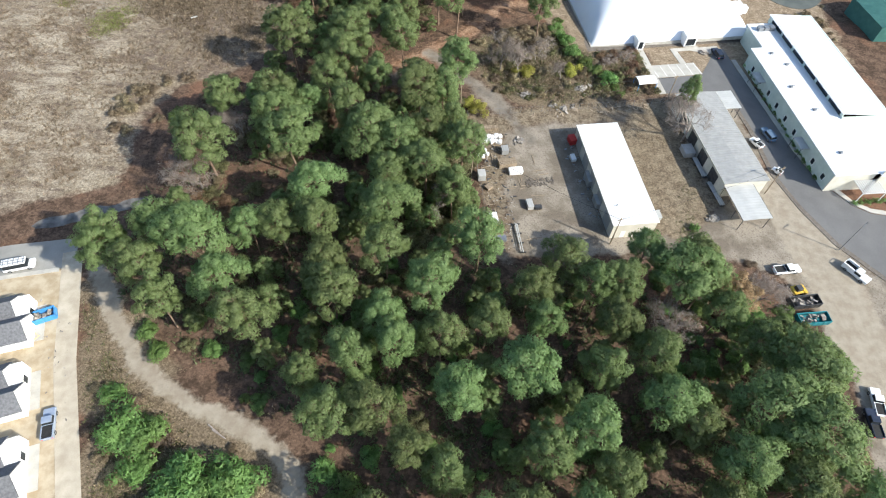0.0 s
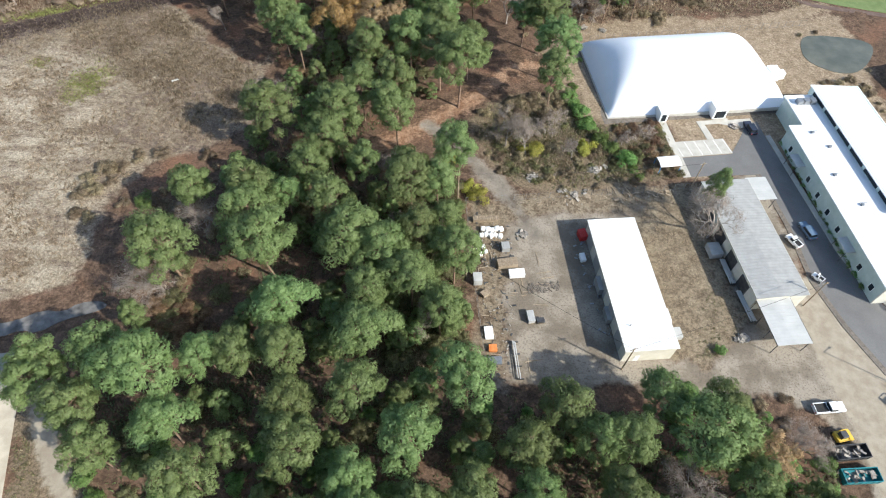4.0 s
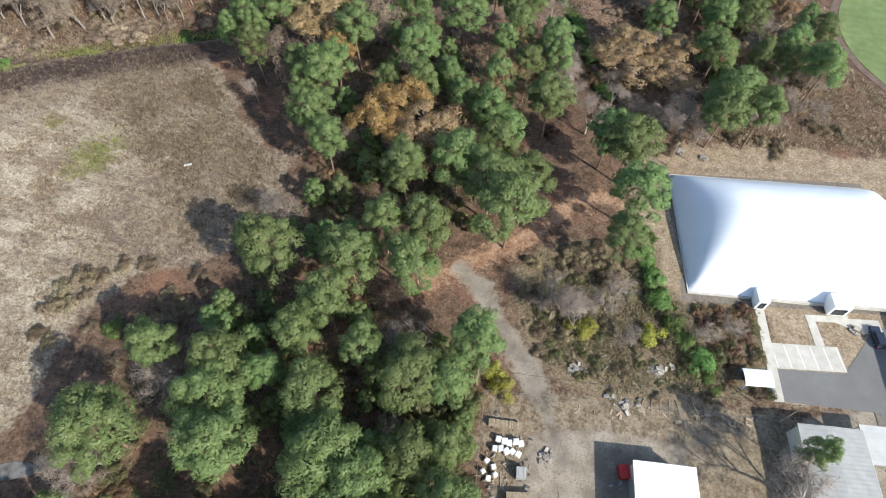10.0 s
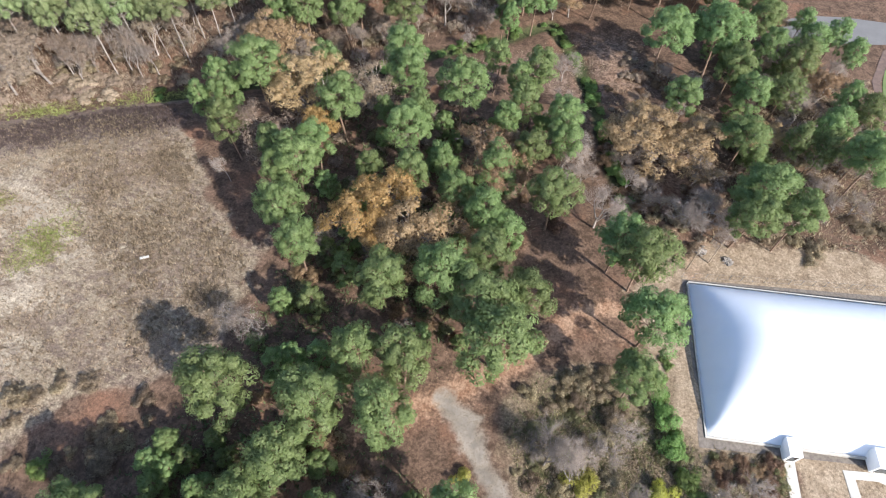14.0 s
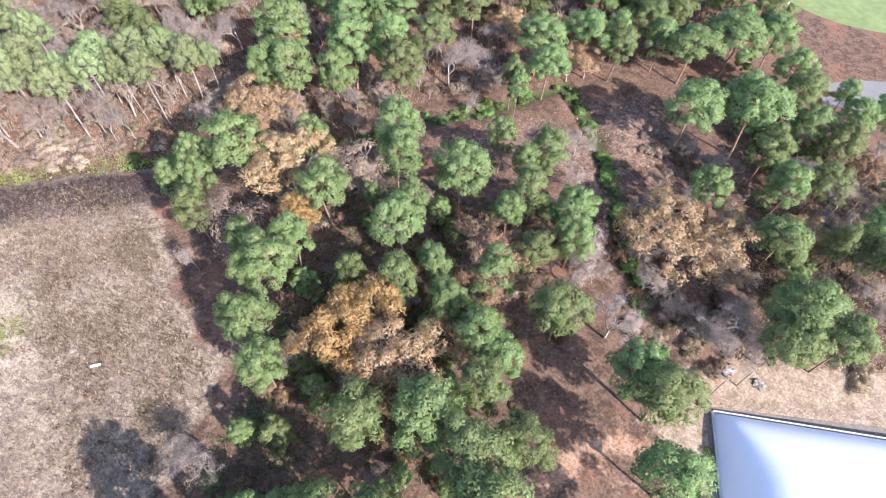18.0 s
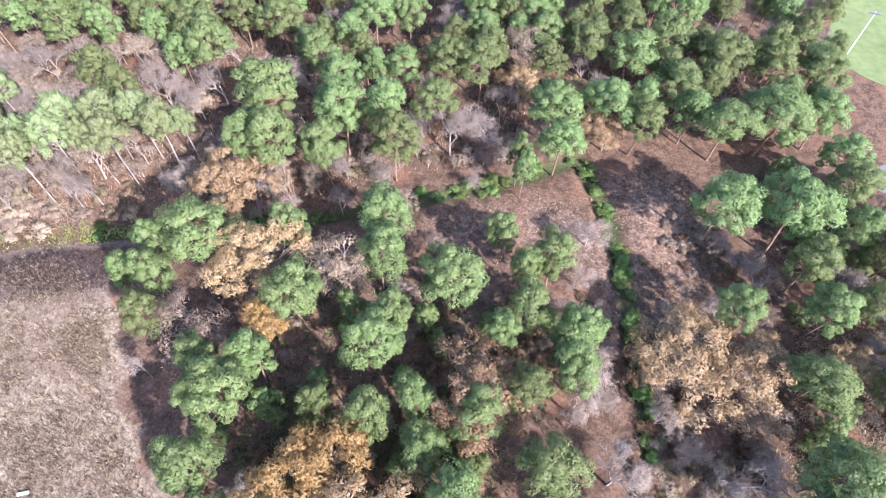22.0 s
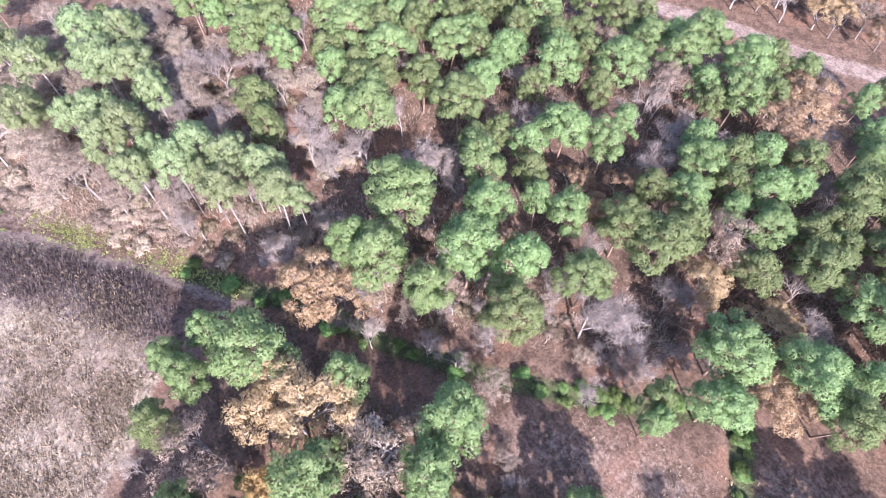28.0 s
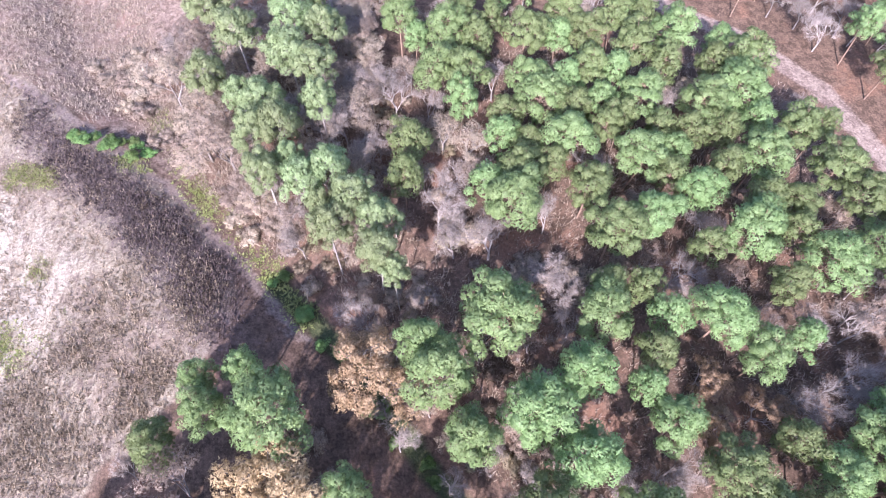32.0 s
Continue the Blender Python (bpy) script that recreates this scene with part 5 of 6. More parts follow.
# ---- buildings ----
def shed(name, x, y, turn, wide, long, high, roof_material, wall_material, label, rib=0.0, fall=0.35, over=0.25, open_sides=False):
    """A low metal building with its south-west corner at (x, y): walls, a single-pitch ribbed roof, trim."""
    b = thing(name, x, y, turn, label, "building")
    if open_sides:
        for px in (0.15, wide - 0.15):
            for k in range(4):
                part("post", boxes((px - 0.06, px + 0.06, 0.15 + k * (long - 0.3) / 3 - 0.06, 0.15 + k * (long - 0.3) / 3 + 0.06, -0.3, high)), M_DARKMETAL, b)
    else:
        part("wall", boxes((0, wide, 0, 0.2, -0.4, high)), wall_material, b)
        part("wall", boxes((0, wide, long - 0.2, long, -0.4, high)), wall_material, b)
        part("wall", boxes((0, 0.2, 0.2, long - 0.2, -0.4, high)), wall_material, b)
        part("wall", boxes((wide - 0.2, wide, 0.2, long - 0.2, -0.4, high)), wall_material, b)
    bm = bmesh.new()
    prof = [(-over, high), (wide / 2, high + fall), (wide + over, high)]
    rows = [[bm.verts.new((x, y, z)) for x, z in prof] for y in (-over, long + over)]
    for k in range(2):
        bm.faces.new((rows[0][k], rows[0][k + 1], rows[1][k + 1], rows[1][k]))
    roof = part("roof", bm, roof_material, b)
    solid = roof.modifiers.new("depth", "SOLIDIFY")
    solid.thickness, solid.offset = 0.1, -1
    if rib:
        slope = math.hypot(wide / 2 + over, fall)
        tilt = math.degrees(math.atan2(fall, wide / 2 + over))
        seam = None
        for y in np.arange(-over + 0.1, long + over, 0.75):
            for m in (pose(-over, y, high + 0.004, 0, -tilt, 0), pose(wide / 2, y, high + fall + 0.004, 0, tilt, 0)):
                if seam is None:
                    seam = part("roof_seam", boxes((0, slope, -0.04, 0.04, 0, rib)), roof_material, roof)
                    seam.matrix_local = m
                else:
                    again("roof_seam", seam, roof, m)
    for x0, x1 in ((-over - 0.06, -over), (wide + over, wide + over + 0.06)):
        part("gutter", boxes((x0, x1, -over, long + over, high - 0.14, high + 0.02)), wall_material, b)
    return b


white_shed = shed("white_shed", 38.2, 75.2, 7.6, 9.7, 30.4, 4.6, M_WHITE_ROOF, M_CREAM, "long low workshop with white flat roof and cream walls", 0.0, 0.06)
for k in range(5):
    part("roller_door", boxes((-0.05, 0.0, 2.0 + k * 5.8, 5.2 + k * 5.8, 0.0, 3.4)), M_GREY_ROOF, white_shed)
part("door", boxes((2.2, 3.2, -0.06, 0.0, 0.0, 2.1)), M_WHITE_METAL, white_shed)
bm = bmesh.new()
tube(bm, (2, 5, 4.4), (2, 5, 5.2), 0.12, sides=8)
part("roof_vent", bm, M_STEEL, white_shed)
grey_shed = shed("grey_shed", 65.9, 88.6, 8.2, 10.4, 30.6, 4.6, M_GREY_ROOF, M_CREAM, "long shed with weathered grey ribbed metal roof", 0.05, 0.3)
for k in range(4):
    part("roller_door", boxes((-0.05, 0.0, 3.0 + k * 6.2, 6.4 + k * 6.2, 0.0, 3.6)), M_DARKMETAL, grey_shed)
part("window", boxes((3.0, 4.4, -0.05, 0.0, 1.2, 2.2)), M_GLASS, grey_shed)
carport = shed("carport", 67.6, 78.9, 8.2, 6.6, 10.0, 3.7, M_PALE_ROOF, M_DARKMETAL, "open carport with pale ribbed metal roof on posts", 0.04, 0.12, 0.15, True)
lean_to = shed("lean_to", 73.4, 115.6, 8.2, 4.8, 6.6, 3.4, M_PALE_ROOF, M_DARKMETAL, "small open lean-to with pale metal roof", 0.03, 0.05, 0.1, True)


def long_building():
    """The white two-level building: a low west wing, a clerestory and a higher east roof."""
    b = thing("office_building", 92.3, 92.0, 6.6, "large white-roofed two-level building with pale green walls", "building")
    wall = mat("pale_green_cladding", (0.42, 0.50, 0.46), (0.50, 0.57, 0.53), 1.2, 0.6, stain=0.06)
    low, high, long = 5.6, 7.4, 47.0
    part("wall", boxes((0, 10.6, 0, 0.25, -0.8, low)), M_CREAM, b)
    part("wall", boxes((0, 10.6, long - 0.25, long, -0.8, low)), wall, b)
    part("wall", boxes((0, 0.25, 0.25, long - 0.25, -0.8, low)), wall, b)
    part("wall", boxes((10.6, 10.9, 18.0, 60.0, low - 0.5, high)), wall, b, "pale clerestory wall")
    part("wall", boxes((23.0, 23.3, -1.0, 60.0, -0.8, high - 0.9)), wall, b)
    part("wall", boxes((10.9, 23.0, -1.0, -0.75, -0.8, high - 0.6)), M_CREAM, b)
    part("wall", boxes((10.9, 23.0, 59.75, 60.0, -0.8, high - 0.6)), wall, b)
    part("wall", boxes((3.6, 10.6, 47.0, 58.0, -0.8, low - 0.1)), wall, b)
    part("roof", boxes((-0.4, 10.6, -0.5, long + 0.3, low, low + 0.25), bevel=0.05), M_WHITE_ROOF, b)
    part("roof", boxes((3.2, 10.6, long + 0.32, 58.4, low - 0.1, low + 0.2), bevel=0.05), M_WHITE_ROOF, b)
    for corners in (((10.3, 18.0, high), (23.6, 18.0, high - 1.0), (23.6, 60.3, high - 1.0), (10.3, 60.3, high)),
                    ((10.6, -1.3, low + 0.25), (23.6, -1.3, high - 1.0), (23.6, 18.0, high - 1.0), (10.6, 18.0, low + 0.25))):
        bm = bmesh.new()
        bm.faces.new([bm.verts.new(v) for v in corners])
        roof = part("roof", bm, M_WHITE_ROOF, b)
        solid = roof.modifiers.new("depth", "SOLIDIFY")
        solid.thickness, solid.offset = 0.25, -1
    part("wall", boxes((10.6, 23.0, 17.75, 17.99, low - 0.5, high - 1.05)), wall, b)
    for k in range(6):
        part("clerestory_window", boxes((10.5, 10.6, 19.0 + k * 6.7, 24.6 + k * 6.7, low + 0.45, high - 0.35)), M_GLASS, b)
    for k in range(9):
        w = part("window", boxes((-0.04, 0.0, 2.0 + k * 5.0, 3.1 + k * 5.0, 1.6, 3.0)), M_GLASS, b)
        part("window_frame", boxes((-0.07, -0.02, 1.9 + k * 5.0, 2.0 + k * 5.0, 1.5, 3.1), (-0.07, -0.02, 3.1 + k * 5.0, 3.2 + k * 5.0, 1.5, 3.1)), M_WHITE_METAL, w)
    for k in (10.5, 35.5):
        c = part("canopy", boxes((-2.2, -0.02, k, k + 4.2, 3.4, 3.6), bevel=0.03), M_PALE_ROOF, b, "pale metal entrance canopy")
        part("canopy_post", boxes((-2.1, -2.0, k + 0.1, k + 0.2, 0, 3.4)), M_DARKMETAL, c)
        part("canopy_post", boxes((-2.1, -2.0, k + 4.0, k + 4.1, 0, 3.4)), M_DARKMETAL, c)
    for px, py in ((4, 6), (5, 21), (3, 30), (6, 39), (4, 44)):
        part("roof_vent", boxes((px, px + 0.6, py, py + 0.6, low + 0.25, low + 0.75), (px + 0.1, px + 1.8, py + 0.9, py + 1.0, low + 0.25, low + 0.4)), M_STEEL, b)
    pergola = part("pergola_beam", boxes((5.9, 11.9, -4.2, -4.05, 3.05, 3.2)), M_WHITE_METAL, b, "white slatted pergola")
    slat = part("slat", boxes((0, 0.15, -4.2, -0.05, 3.2, 3.4)), M_WHITE_METAL, pergola)
    slat.matrix_local = pose(6.0, 0, 0)
    for k in range(1, 11):
        again("slat", slat, pergola, pose(6.0 + k * 0.55, 0, 0))
    for px in (5.9, 11.75):
        part("post", boxes((px, px + 0.15, -4.2, -4.05, -0.3, 3.05)), M_WHITE_METAL, pergola)
    for k in range(3):
        part("air_unit", boxes((5.0 + k * 1.7, 6.4 + k * 1.7, 54.5, 56.0, low + 0.1, low + 1.3), bevel=0.05), M_STEEL, b)
    return b


long_building()
HEDGE = shrub_mesh(107, M_LEAF, 1.0, 26, 10, 0.16)
for k in range(7):
    ob = thing("hedge_plant", 98.6 + k * 1.7, 88.4 + k * 0.25, k * 50, "low clipped dark green hedge plant in a bed", "shrub", "hedge")
    ob.scale = (0.8, 0.8, 0.7)
    new("crown", HEDGE).parent = ob


for k in range(16):
    ob = thing("hedge_plant", 87.6 + k * 0.30, 138.0 - k * 2.8, k * 50, "low dark green shrub against the building's wall", "shrub", "hedge")
    ob.scale = (1.0, 1.2, 0.8)
    new("crown", HEDGE).parent = ob


def air_dome():
    """An air-supported fabric hall: arched across and along, its base a rectangle."""
    d = thing("air_dome", 43.9, 143.6, 9.0, "large white inflated fabric sports dome", "sports dome")
    long, deep, high = 49.0, 31.5, 9.2
    us, vs = np.linspace(0, 1, 49), np.linspace(0, 1, 33)
    verts, faces = [], []
    for v in vs:
        for u in us:
            ex, ey = (0.5 - abs(u - 0.5)) * long, (0.5 - abs(v - 0.5)) * deep
            a = math.sin(math.pi / 2 * min(1, ex / 12.0)) ** 0.8
            b = math.sin(math.pi / 2 * min(1, ey / 15.5)) ** 0.75
            z = high * (max(a, 1e-4) ** -3.5 + max(b, 1e-4) ** -3.5 - 1) ** (-1 / 3.5)
            east = max(0.0, u - 0.5) * 2
            x, y = u * long, v * deep
            if u > 0.5 and v > 0.5:
                x -= 4.5 * east ** 3 * ((v - 0.5) * 2) ** 2
            verts.append((x, y, z - 0.15))
    n = len(us)
    faces = [(j * n + i, j * n + i + 1, (j + 1) * n + i + 1, (j + 1) * n + i) for j in range(len(vs) - 1) for i in range(n - 1)]
    skin = raw("fabric_skin", verts, faces, M_FABRIC, d)
    skin.data.polygons.foreach_set("use_smooth", np.ones(len(faces), bool))
    part("base_beam", boxes((-0.35, long - 0.5, -0.35, 0.0, -0.6, 0.25), (-0.35, -0.02, 0.0, deep, -0.6, 0.25), (0, long - 5, deep, deep + 0.35, -0.6, 0.25)), M_CONCRETE, d, "concrete perimeter beam")
    for x0, w, h in ((12.6, 2.2, 2.6), (27.0, 3.6, 3.0)):
        lock = part("airlock", boxes((x0, x0 + w, -2.4, 0.9, -0.3, h), bevel=0.08), M_WHITE_METAL, d, "white boxed airlock entrance")
        part("door", boxes((x0 + 0.5, x0 + w - 0.5, -2.46, -2.4, 0.0, 2.1)), M_GLASS, lock)
    blower = part("blower_unit", boxes((long - 0.5, long + 2.4, 11, 14.5, -0.4, 2.4), (long + 2.4, long + 4.2, 11.6, 13.6, -0.4, 1.6), bevel=0.06), M_WHITE_METAL, d, "white inflation unit with ducts")
    bm = bmesh.new()
    tube(bm, (long - 1.5, 12.5, 1.0), (long + 0.2, 12.5, 1.0), 0.6, sides=12)
    part("duct", bm, M_STEEL, blower)
    return d


air_dome()
canopy = thing("shade_canopy", 53.6, 124.8, 10, "small white fabric canopy on posts beside the footpath", "canopy")
bm = bmesh.new()
for k in range(9):
    t0, t1 = k / 9 * math.pi, (k + 1) / 9 * math.pi
    vs = [bm.verts.new((x, 1.7 - 1.7 * math.cos(t), 2.3 + 0.5 * math.sin(t))) for x, t in ((0, t0), (5.2, t0), (5.2, t1), (0, t1))]
    bm.faces.new(vs)
bmesh.ops.remove_doubles(bm, verts=bm.verts, dist=0.001)
cover = part("cover", bm, M_WHITE_METAL, canopy)
cover.modifiers.new("depth", "SOLIDIFY").thickness = 0.05
for px in (0.1, 5.1):
    for py in (0.1, 3.3):
        part("post", boxes((px - 0.05, px + 0.05, py - 0.05, py + 0.05, -0.3, 2.35)), M_BLUE, canopy)
far_barn = shed("green_barn", 131.5, 154, 8, 20, 16, 5, M_GREENROOF, M_GREENROOF, "dark green metal barn beyond the white building", 0.05, 1.6)


def house(x, y, turn, wide, deep, label):
    """A new single-storey house with a hipped gable roof; its east end faces the dusty road."""
    h = thing("house", x, y, turn, label, "house", "new houses")
    part("wall", boxes((-wide, 0, 0, deep, -0.5, 3.0)), M_WHITE_METAL, h, "white siding")
    for y0, y1, x0, z1 in ((-0.5, deep * 0.55, 0.5, 2.5), (deep * 0.45, deep + 0.5, -1.6, 2.3)):
        bm = bmesh.new()
        mid = (y0 + y1) / 2
        pts = [(x0, y0, 2.95), (x0, y1, 2.95), (-wide - 0.5, y1, 2.95), (-wide - 0.5, y0, 2.95), (x0 - 0.2, mid, 2.95 + z1), (-wide - 0.5, mid, 2.95 + z1)]
        v = [bm.verts.new(p) for p in pts]
        bm.faces.new((v[0], v[4], v[5], v[3]))
        bm.faces.new((v[1], v[2], v[5], v[4]))
        roof = part("roof", bm, M_SHINGLE, h)
        roof.modifiers.new("depth", "SOLIDIFY").thickness = 0.15
        bm = bmesh.new()
        g = [bm.verts.new(p) for p in ((x0 - 0.3, y0 + 0.3, 2.9), (x0 - 0.3, y1 - 0.3, 2.9), (x0 - 0.3, mid, 2.75 + z1))]
        bm.faces.new(g)
        gable = part("gable", bm, M_WHITE_METAL, h)
        gable.modifiers.new("depth", "SOLIDIFY").thickness = 0.2
    part("porch_slab", boxes((0, 1.6, deep * 0.1, deep * 0.9, -0.4, 0.12)), M_CONCRETE, h)
    part("garage_door", boxes((0.0, 0.06, 1.0, 4.4, 0.12, 2.3)), M_WHITE_METAL, h)
    part("window", boxes((0.0, 0.05, deep * 0.62, deep * 0.62 + 1.2, 1.0, 2.2)), M_GLASS, h)
    return h


house(-71.2, 45.2, 18, 14, 9.5, "new white house with grey shingle roof beside the street")
house(-66.8, 32.6, 20, 14, 9.0, "new white house with grey shingle roof and sandy drive")
house(-61.8, 19.6, 20, 14, 9.5, "new white house with dark grey shingle roof")
house(-57.2, 5.6, 20, 14, 9.5, "new white house with grey shingle roof at the row's end")


# ---- vehicles ----
def car(name, x, y, turn, paint, label, shape="suv", long=4.8, wide=1.9):
    """Body in two tiers with glass, lamps and four wheels; the front looks along local +x."""
    c = thing(name, x, y, turn, label, "car" if shape == "suv" else shape, "", 0.0)
    bm = boxes((-long / 2, long / 2, -wide / 2, wide / 2, 0.35, 1.0), bevel=0.14)
    part("body", bm, paint, c, smooth=False)
    if shape == "suv":
        cab = (-long / 2 + 0.25, long * 0.18)
    elif shape == "pickup":
        cab = (-long * 0.06, long * 0.22)
    else:
        cab = (-long / 2 + 0.05, long * 0.33)
    top = 1.72 if shape != "van" else 2.15
    for name_, ma, inset, z0, z1 in (("window_band", M_GLASS, 0.08, 0.98, top - 0.18), ("roof", paint, 0.16, top - 0.2, top)):
        bm = bmesh.new()
        vs = box(bm, cab[0] + inset, cab[1] - inset, -wide / 2 + inset, wide / 2 - inset, z0, z1, 0.06)
        for v in bm.verts:
            if v.co.z > (z0 + z1) / 2 and name_ == "window_band":
                v.co.x = (v.co.x - (cab[0] + cab[1]) / 2) * 0.86 + (cab[0] + cab[1]) / 2
                v.co.y *= 0.9
        part(name_, bm, ma, c)
    if shape == "pickup":
        bed = part("load_bed", boxes((-long / 2 + 0.1, cab[0] - 0.05, -wide / 2 + 0.12, wide / 2 - 0.12, 0.98, 1.03)), M_BLACK, c)
        part("bed_rail", boxes((-long / 2, cab[0], -wide / 2, -wide / 2 + 0.12, 0.95, 1.22), (-long / 2, cab[0], wide / 2 - 0.12, wide / 2, 0.95, 1.22),
                               (-long / 2, -long / 2 + 0.1, -wide / 2 + 0.12, wide / 2 - 0.12, 0.95, 1.22)), paint, bed)
    for sx in (-0.31, 0.31):
        for sy in (-1, 1):
            bm = bmesh.new()
            tube(bm, (sx * long, sy * (wide / 2 - 0.24), 0.35), (sx * long, sy * (wide / 2 + 0.02), 0.35), 0.36, sides=14)
            w = part("wheel", bm, M_BLACK, c)
            bm = bmesh.new()
            tube(bm, (sx * long, sy * (wide / 2 + 0.021), 0.35), (sx * long, sy * (wide / 2 + 0.035), 0.35), 0.2, sides=10)
            part("rim", bm, M_STEEL, w)
    for sy in (-1, 1):
        part("headlight", boxes((long / 2 - 0.02, long / 2 + 0.02, sy * wide * 0.36 - 0.18, sy * wide * 0.36 + 0.18, 0.68, 0.84)), M_WHITE_METAL, c)
        part("tail_light", boxes((-long / 2 - 0.02, -long / 2 + 0.02, sy * wide * 0.4 - 0.12, sy * wide * 0.4 + 0.12, 0.7, 0.9)), M_RED, c)
    return c


car("pickup_truck", -62.6, 31.2, 107, M_SILVERPAINT, "silver blue pickup parked on the sandy lot", "pickup", 5.4)
van = car("van", -80.3, 61.8, 16, M_WHITEPAINT, "white work van with ladders on its roof rack", "van", 5.6, 2.0)
part("roof_rack", boxes(*[(-2.2 + k * 0.9, -2.12 + k * 0.9, -0.85, 0.85, 2.2, 2.28) for k in range(5)], (-2.4, 1.8, -0.5, -0.42, 2.28, 2.36), (-2.4, 1.8, 0.1, 0.18, 2.28, 2.36)), M_STEEL, van)
car("suv", 84.6, 109.9, 105, M_BLUEPAINT, "blue grey car parked on the asphalt drive", "suv", 4.9)
car("pickup_truck", 80.5, 106.6, 118, M_WHITEPAINT, "small white pickup parked beside the grey shed", "pickup", 3.7, 1.6)
car("suv", 80.3, 142.8, 100, M_DARKPAINT, "dark blue car parked before the dome", "suv", 4.7)
utility = car("utility_truck", 90.4, 68.4, -55, M_WHITEPAINT, "white work truck with open tool body on gravel", "pickup", 5.9, 2.1)
part("tool_rack", boxes((-2.9, -0.4, -1.05, -0.75, 1.2, 1.7), (-2.9, -0.4, 0.75, 1.05, 1.2, 1.7), (-2.9, -2.8, -0.75, 0.75, 1.7, 1.78)), M_WHITEPAINT, utility)
car("pickup_truck", 75.2, 68.4, 8, M_WHITEPAINT, "white flatbed pickup parked by the trees", "pickup", 5.8)
car("pickup_truck", 82.4, 39.6, 80, M_WHITEPAINT, "white pickup parked in the trees' shade", "pickup", 5.4)
car("pickup_truck", 80.0, 35.6, 85, M_DARKPAINT, "dark pickup parked in the trees' shade", "pickup", 5.4)
car("utility_cart", 82.7, 97.2, 130, M_WHITEPAINT, "small white utility cart on gravel", "pickup", 2.4, 1.2)


def skip(x, y, turn, long, wide, high, material, label):
    """An open rubbish container with ribbed sides and a load inside."""
    s = thing("skip", x, y, turn, label, "skip", "skips")
    part("floor_plate", boxes((0, long, 0, wide, 0.05, 0.2)), material, s)
    for a in ((0, long, 0, 0.1, 0.2, high), (0, long, wide - 0.1, wide, 0.2, high), (0, 0.1, 0.1, wide - 0.1, 0.2, high), (long - 0.1, long, 0.1, wide - 0.1, 0.2, high)):
        part("side_panel", boxes(a), material, s)
    rib = part("rib", boxes((0.4, 0.5, -0.06, 0.0, 0.2, high)), material, s)
    for k in range(1, 6):
        again("rib", rib, s, pose(k * (long - 0.9) / 5, 0, 0))
        again("rib", rib, s, pose(k * (long - 0.9) / 5, wide + 0.06, 0))
    rng = random.Random(int(x * 7))
    bm = bmesh.new()
    for k in range(26):
        w = rng.uniform(0.2, 0.7)
        box(bm, -w, w, -w * 0.4, w * 0.4, -0.05, 0.05, 0, pose(rng.uniform(0.6, long - 0.6), rng.uniform(0.5, wide - 0.5), rng.uniform(0.5, high - 0.1), rng.uniform(-30, 30), rng.uniform(-30, 30), rng.uniform(0, 180)))
    heap = tagged(part("rubbish", bm, M_RUBBLE, s), "mixed pale building rubbish", kind="stuff")
    return s


skip(73.4, 55.0, 6, 6.4, 2.4, 1.4, M_TEAL, "teal steel skip filled with rubbish on gravel")
skip(73.2, 58.8, 8, 6.2, 2.4, 1.5, M_DARKMETAL, "dark slatted steel skip filled with rubbish")
skip(-73.2, 49.0, 25, 4.6, 2.2, 1.4, M_BLUE, "blue steel skip of building waste beside a house")
loader = thing("skid_loader", 75.6, 63.2, 15, "yellow compact loader parked by the skips", "loader")
part("body", boxes((-1.2, 0.8, -0.8, 0.8, 0.4, 1.2), bevel=0.1), M_YELLOWPAINT, loader)
part("cab", boxes((-0.7, 0.5, -0.6, 0.6, 1.2, 2.1), bevel=0.08), M_DARKMETAL, loader)
part("arm", boxes((-1.2, 1.4, -0.98, -0.84, 1.0, 1.2), (-1.2, 1.4, 0.84, 0.98, 1.0, 1.2), bevel=0.03), M_YELLOWPAINT, loader)
part("bucket", boxes((1.4, 2.1, -1.0, 1.0, 0.1, 0.7), bevel=0.05), M_YELLOWPAINT, loader)
for sx in (-0.8, 0.5):
    for sy in (-1, 1):
        bm = bmesh.new()
        tube(bm, (sx, sy * 0.8, 0.42), (sx, sy * 1.1, 0.42), 0.42, sides=12)
        part("wheel", bm, M_BLACK, loader)


# ---- the yard ----
def fence(points, label, high=1.8, step=2.6):
    f = thing("chain_fence", *points[0], 0, label, "fence")
    ox, oy = points[0]
    oz = land(ox, oy)
    post = None
    for (ax, ay), (bx, by) in zip(points, points[1:]):
        count = max(1, round(math.hypot(bx - ax, by - ay) / step))
        for k in range(count):
            x, y = ax + (bx - ax) * k / count, ay + (by - ay) * k / count
            if post is None:
                pm = bmesh.new()
                tube(pm, (0, 0, -0.3), (0, 0, high), 0.04, sides=6)
                post = part("post", pm, M_FENCE, f)
                post.matrix_local = pose(x - ox, y - oy, land(x, y) - oz)
            else:
                again("post", post, f, pose(x - ox, y - oy, land(x, y) - oz))
        for h in (0.15, high):
            bm = bmesh.new()
            tube(bm, (ax - ox, ay - oy, land(ax, ay) - oz + h), (bx - ox, by - oy, land(bx, by) - oz + h), 0.016, sides=4)
            part("rail", bm, M_FENCE, f)
    return f


fence([(13.1, 69), (10.5, 88.4), (7.8, 111.8), (27, 115), (49, 118.6), (64, 121.6)], "thin galvanised wire fence round the yard")
fence([(37.6, 176), (52, 179.5), (84, 187), (112, 194)], "thin galvanised wire fence behind the dome")
fence([(88.5, 74.6), (96.5, 65.8), (110, 60)], "low wire fence along the asphalt road")


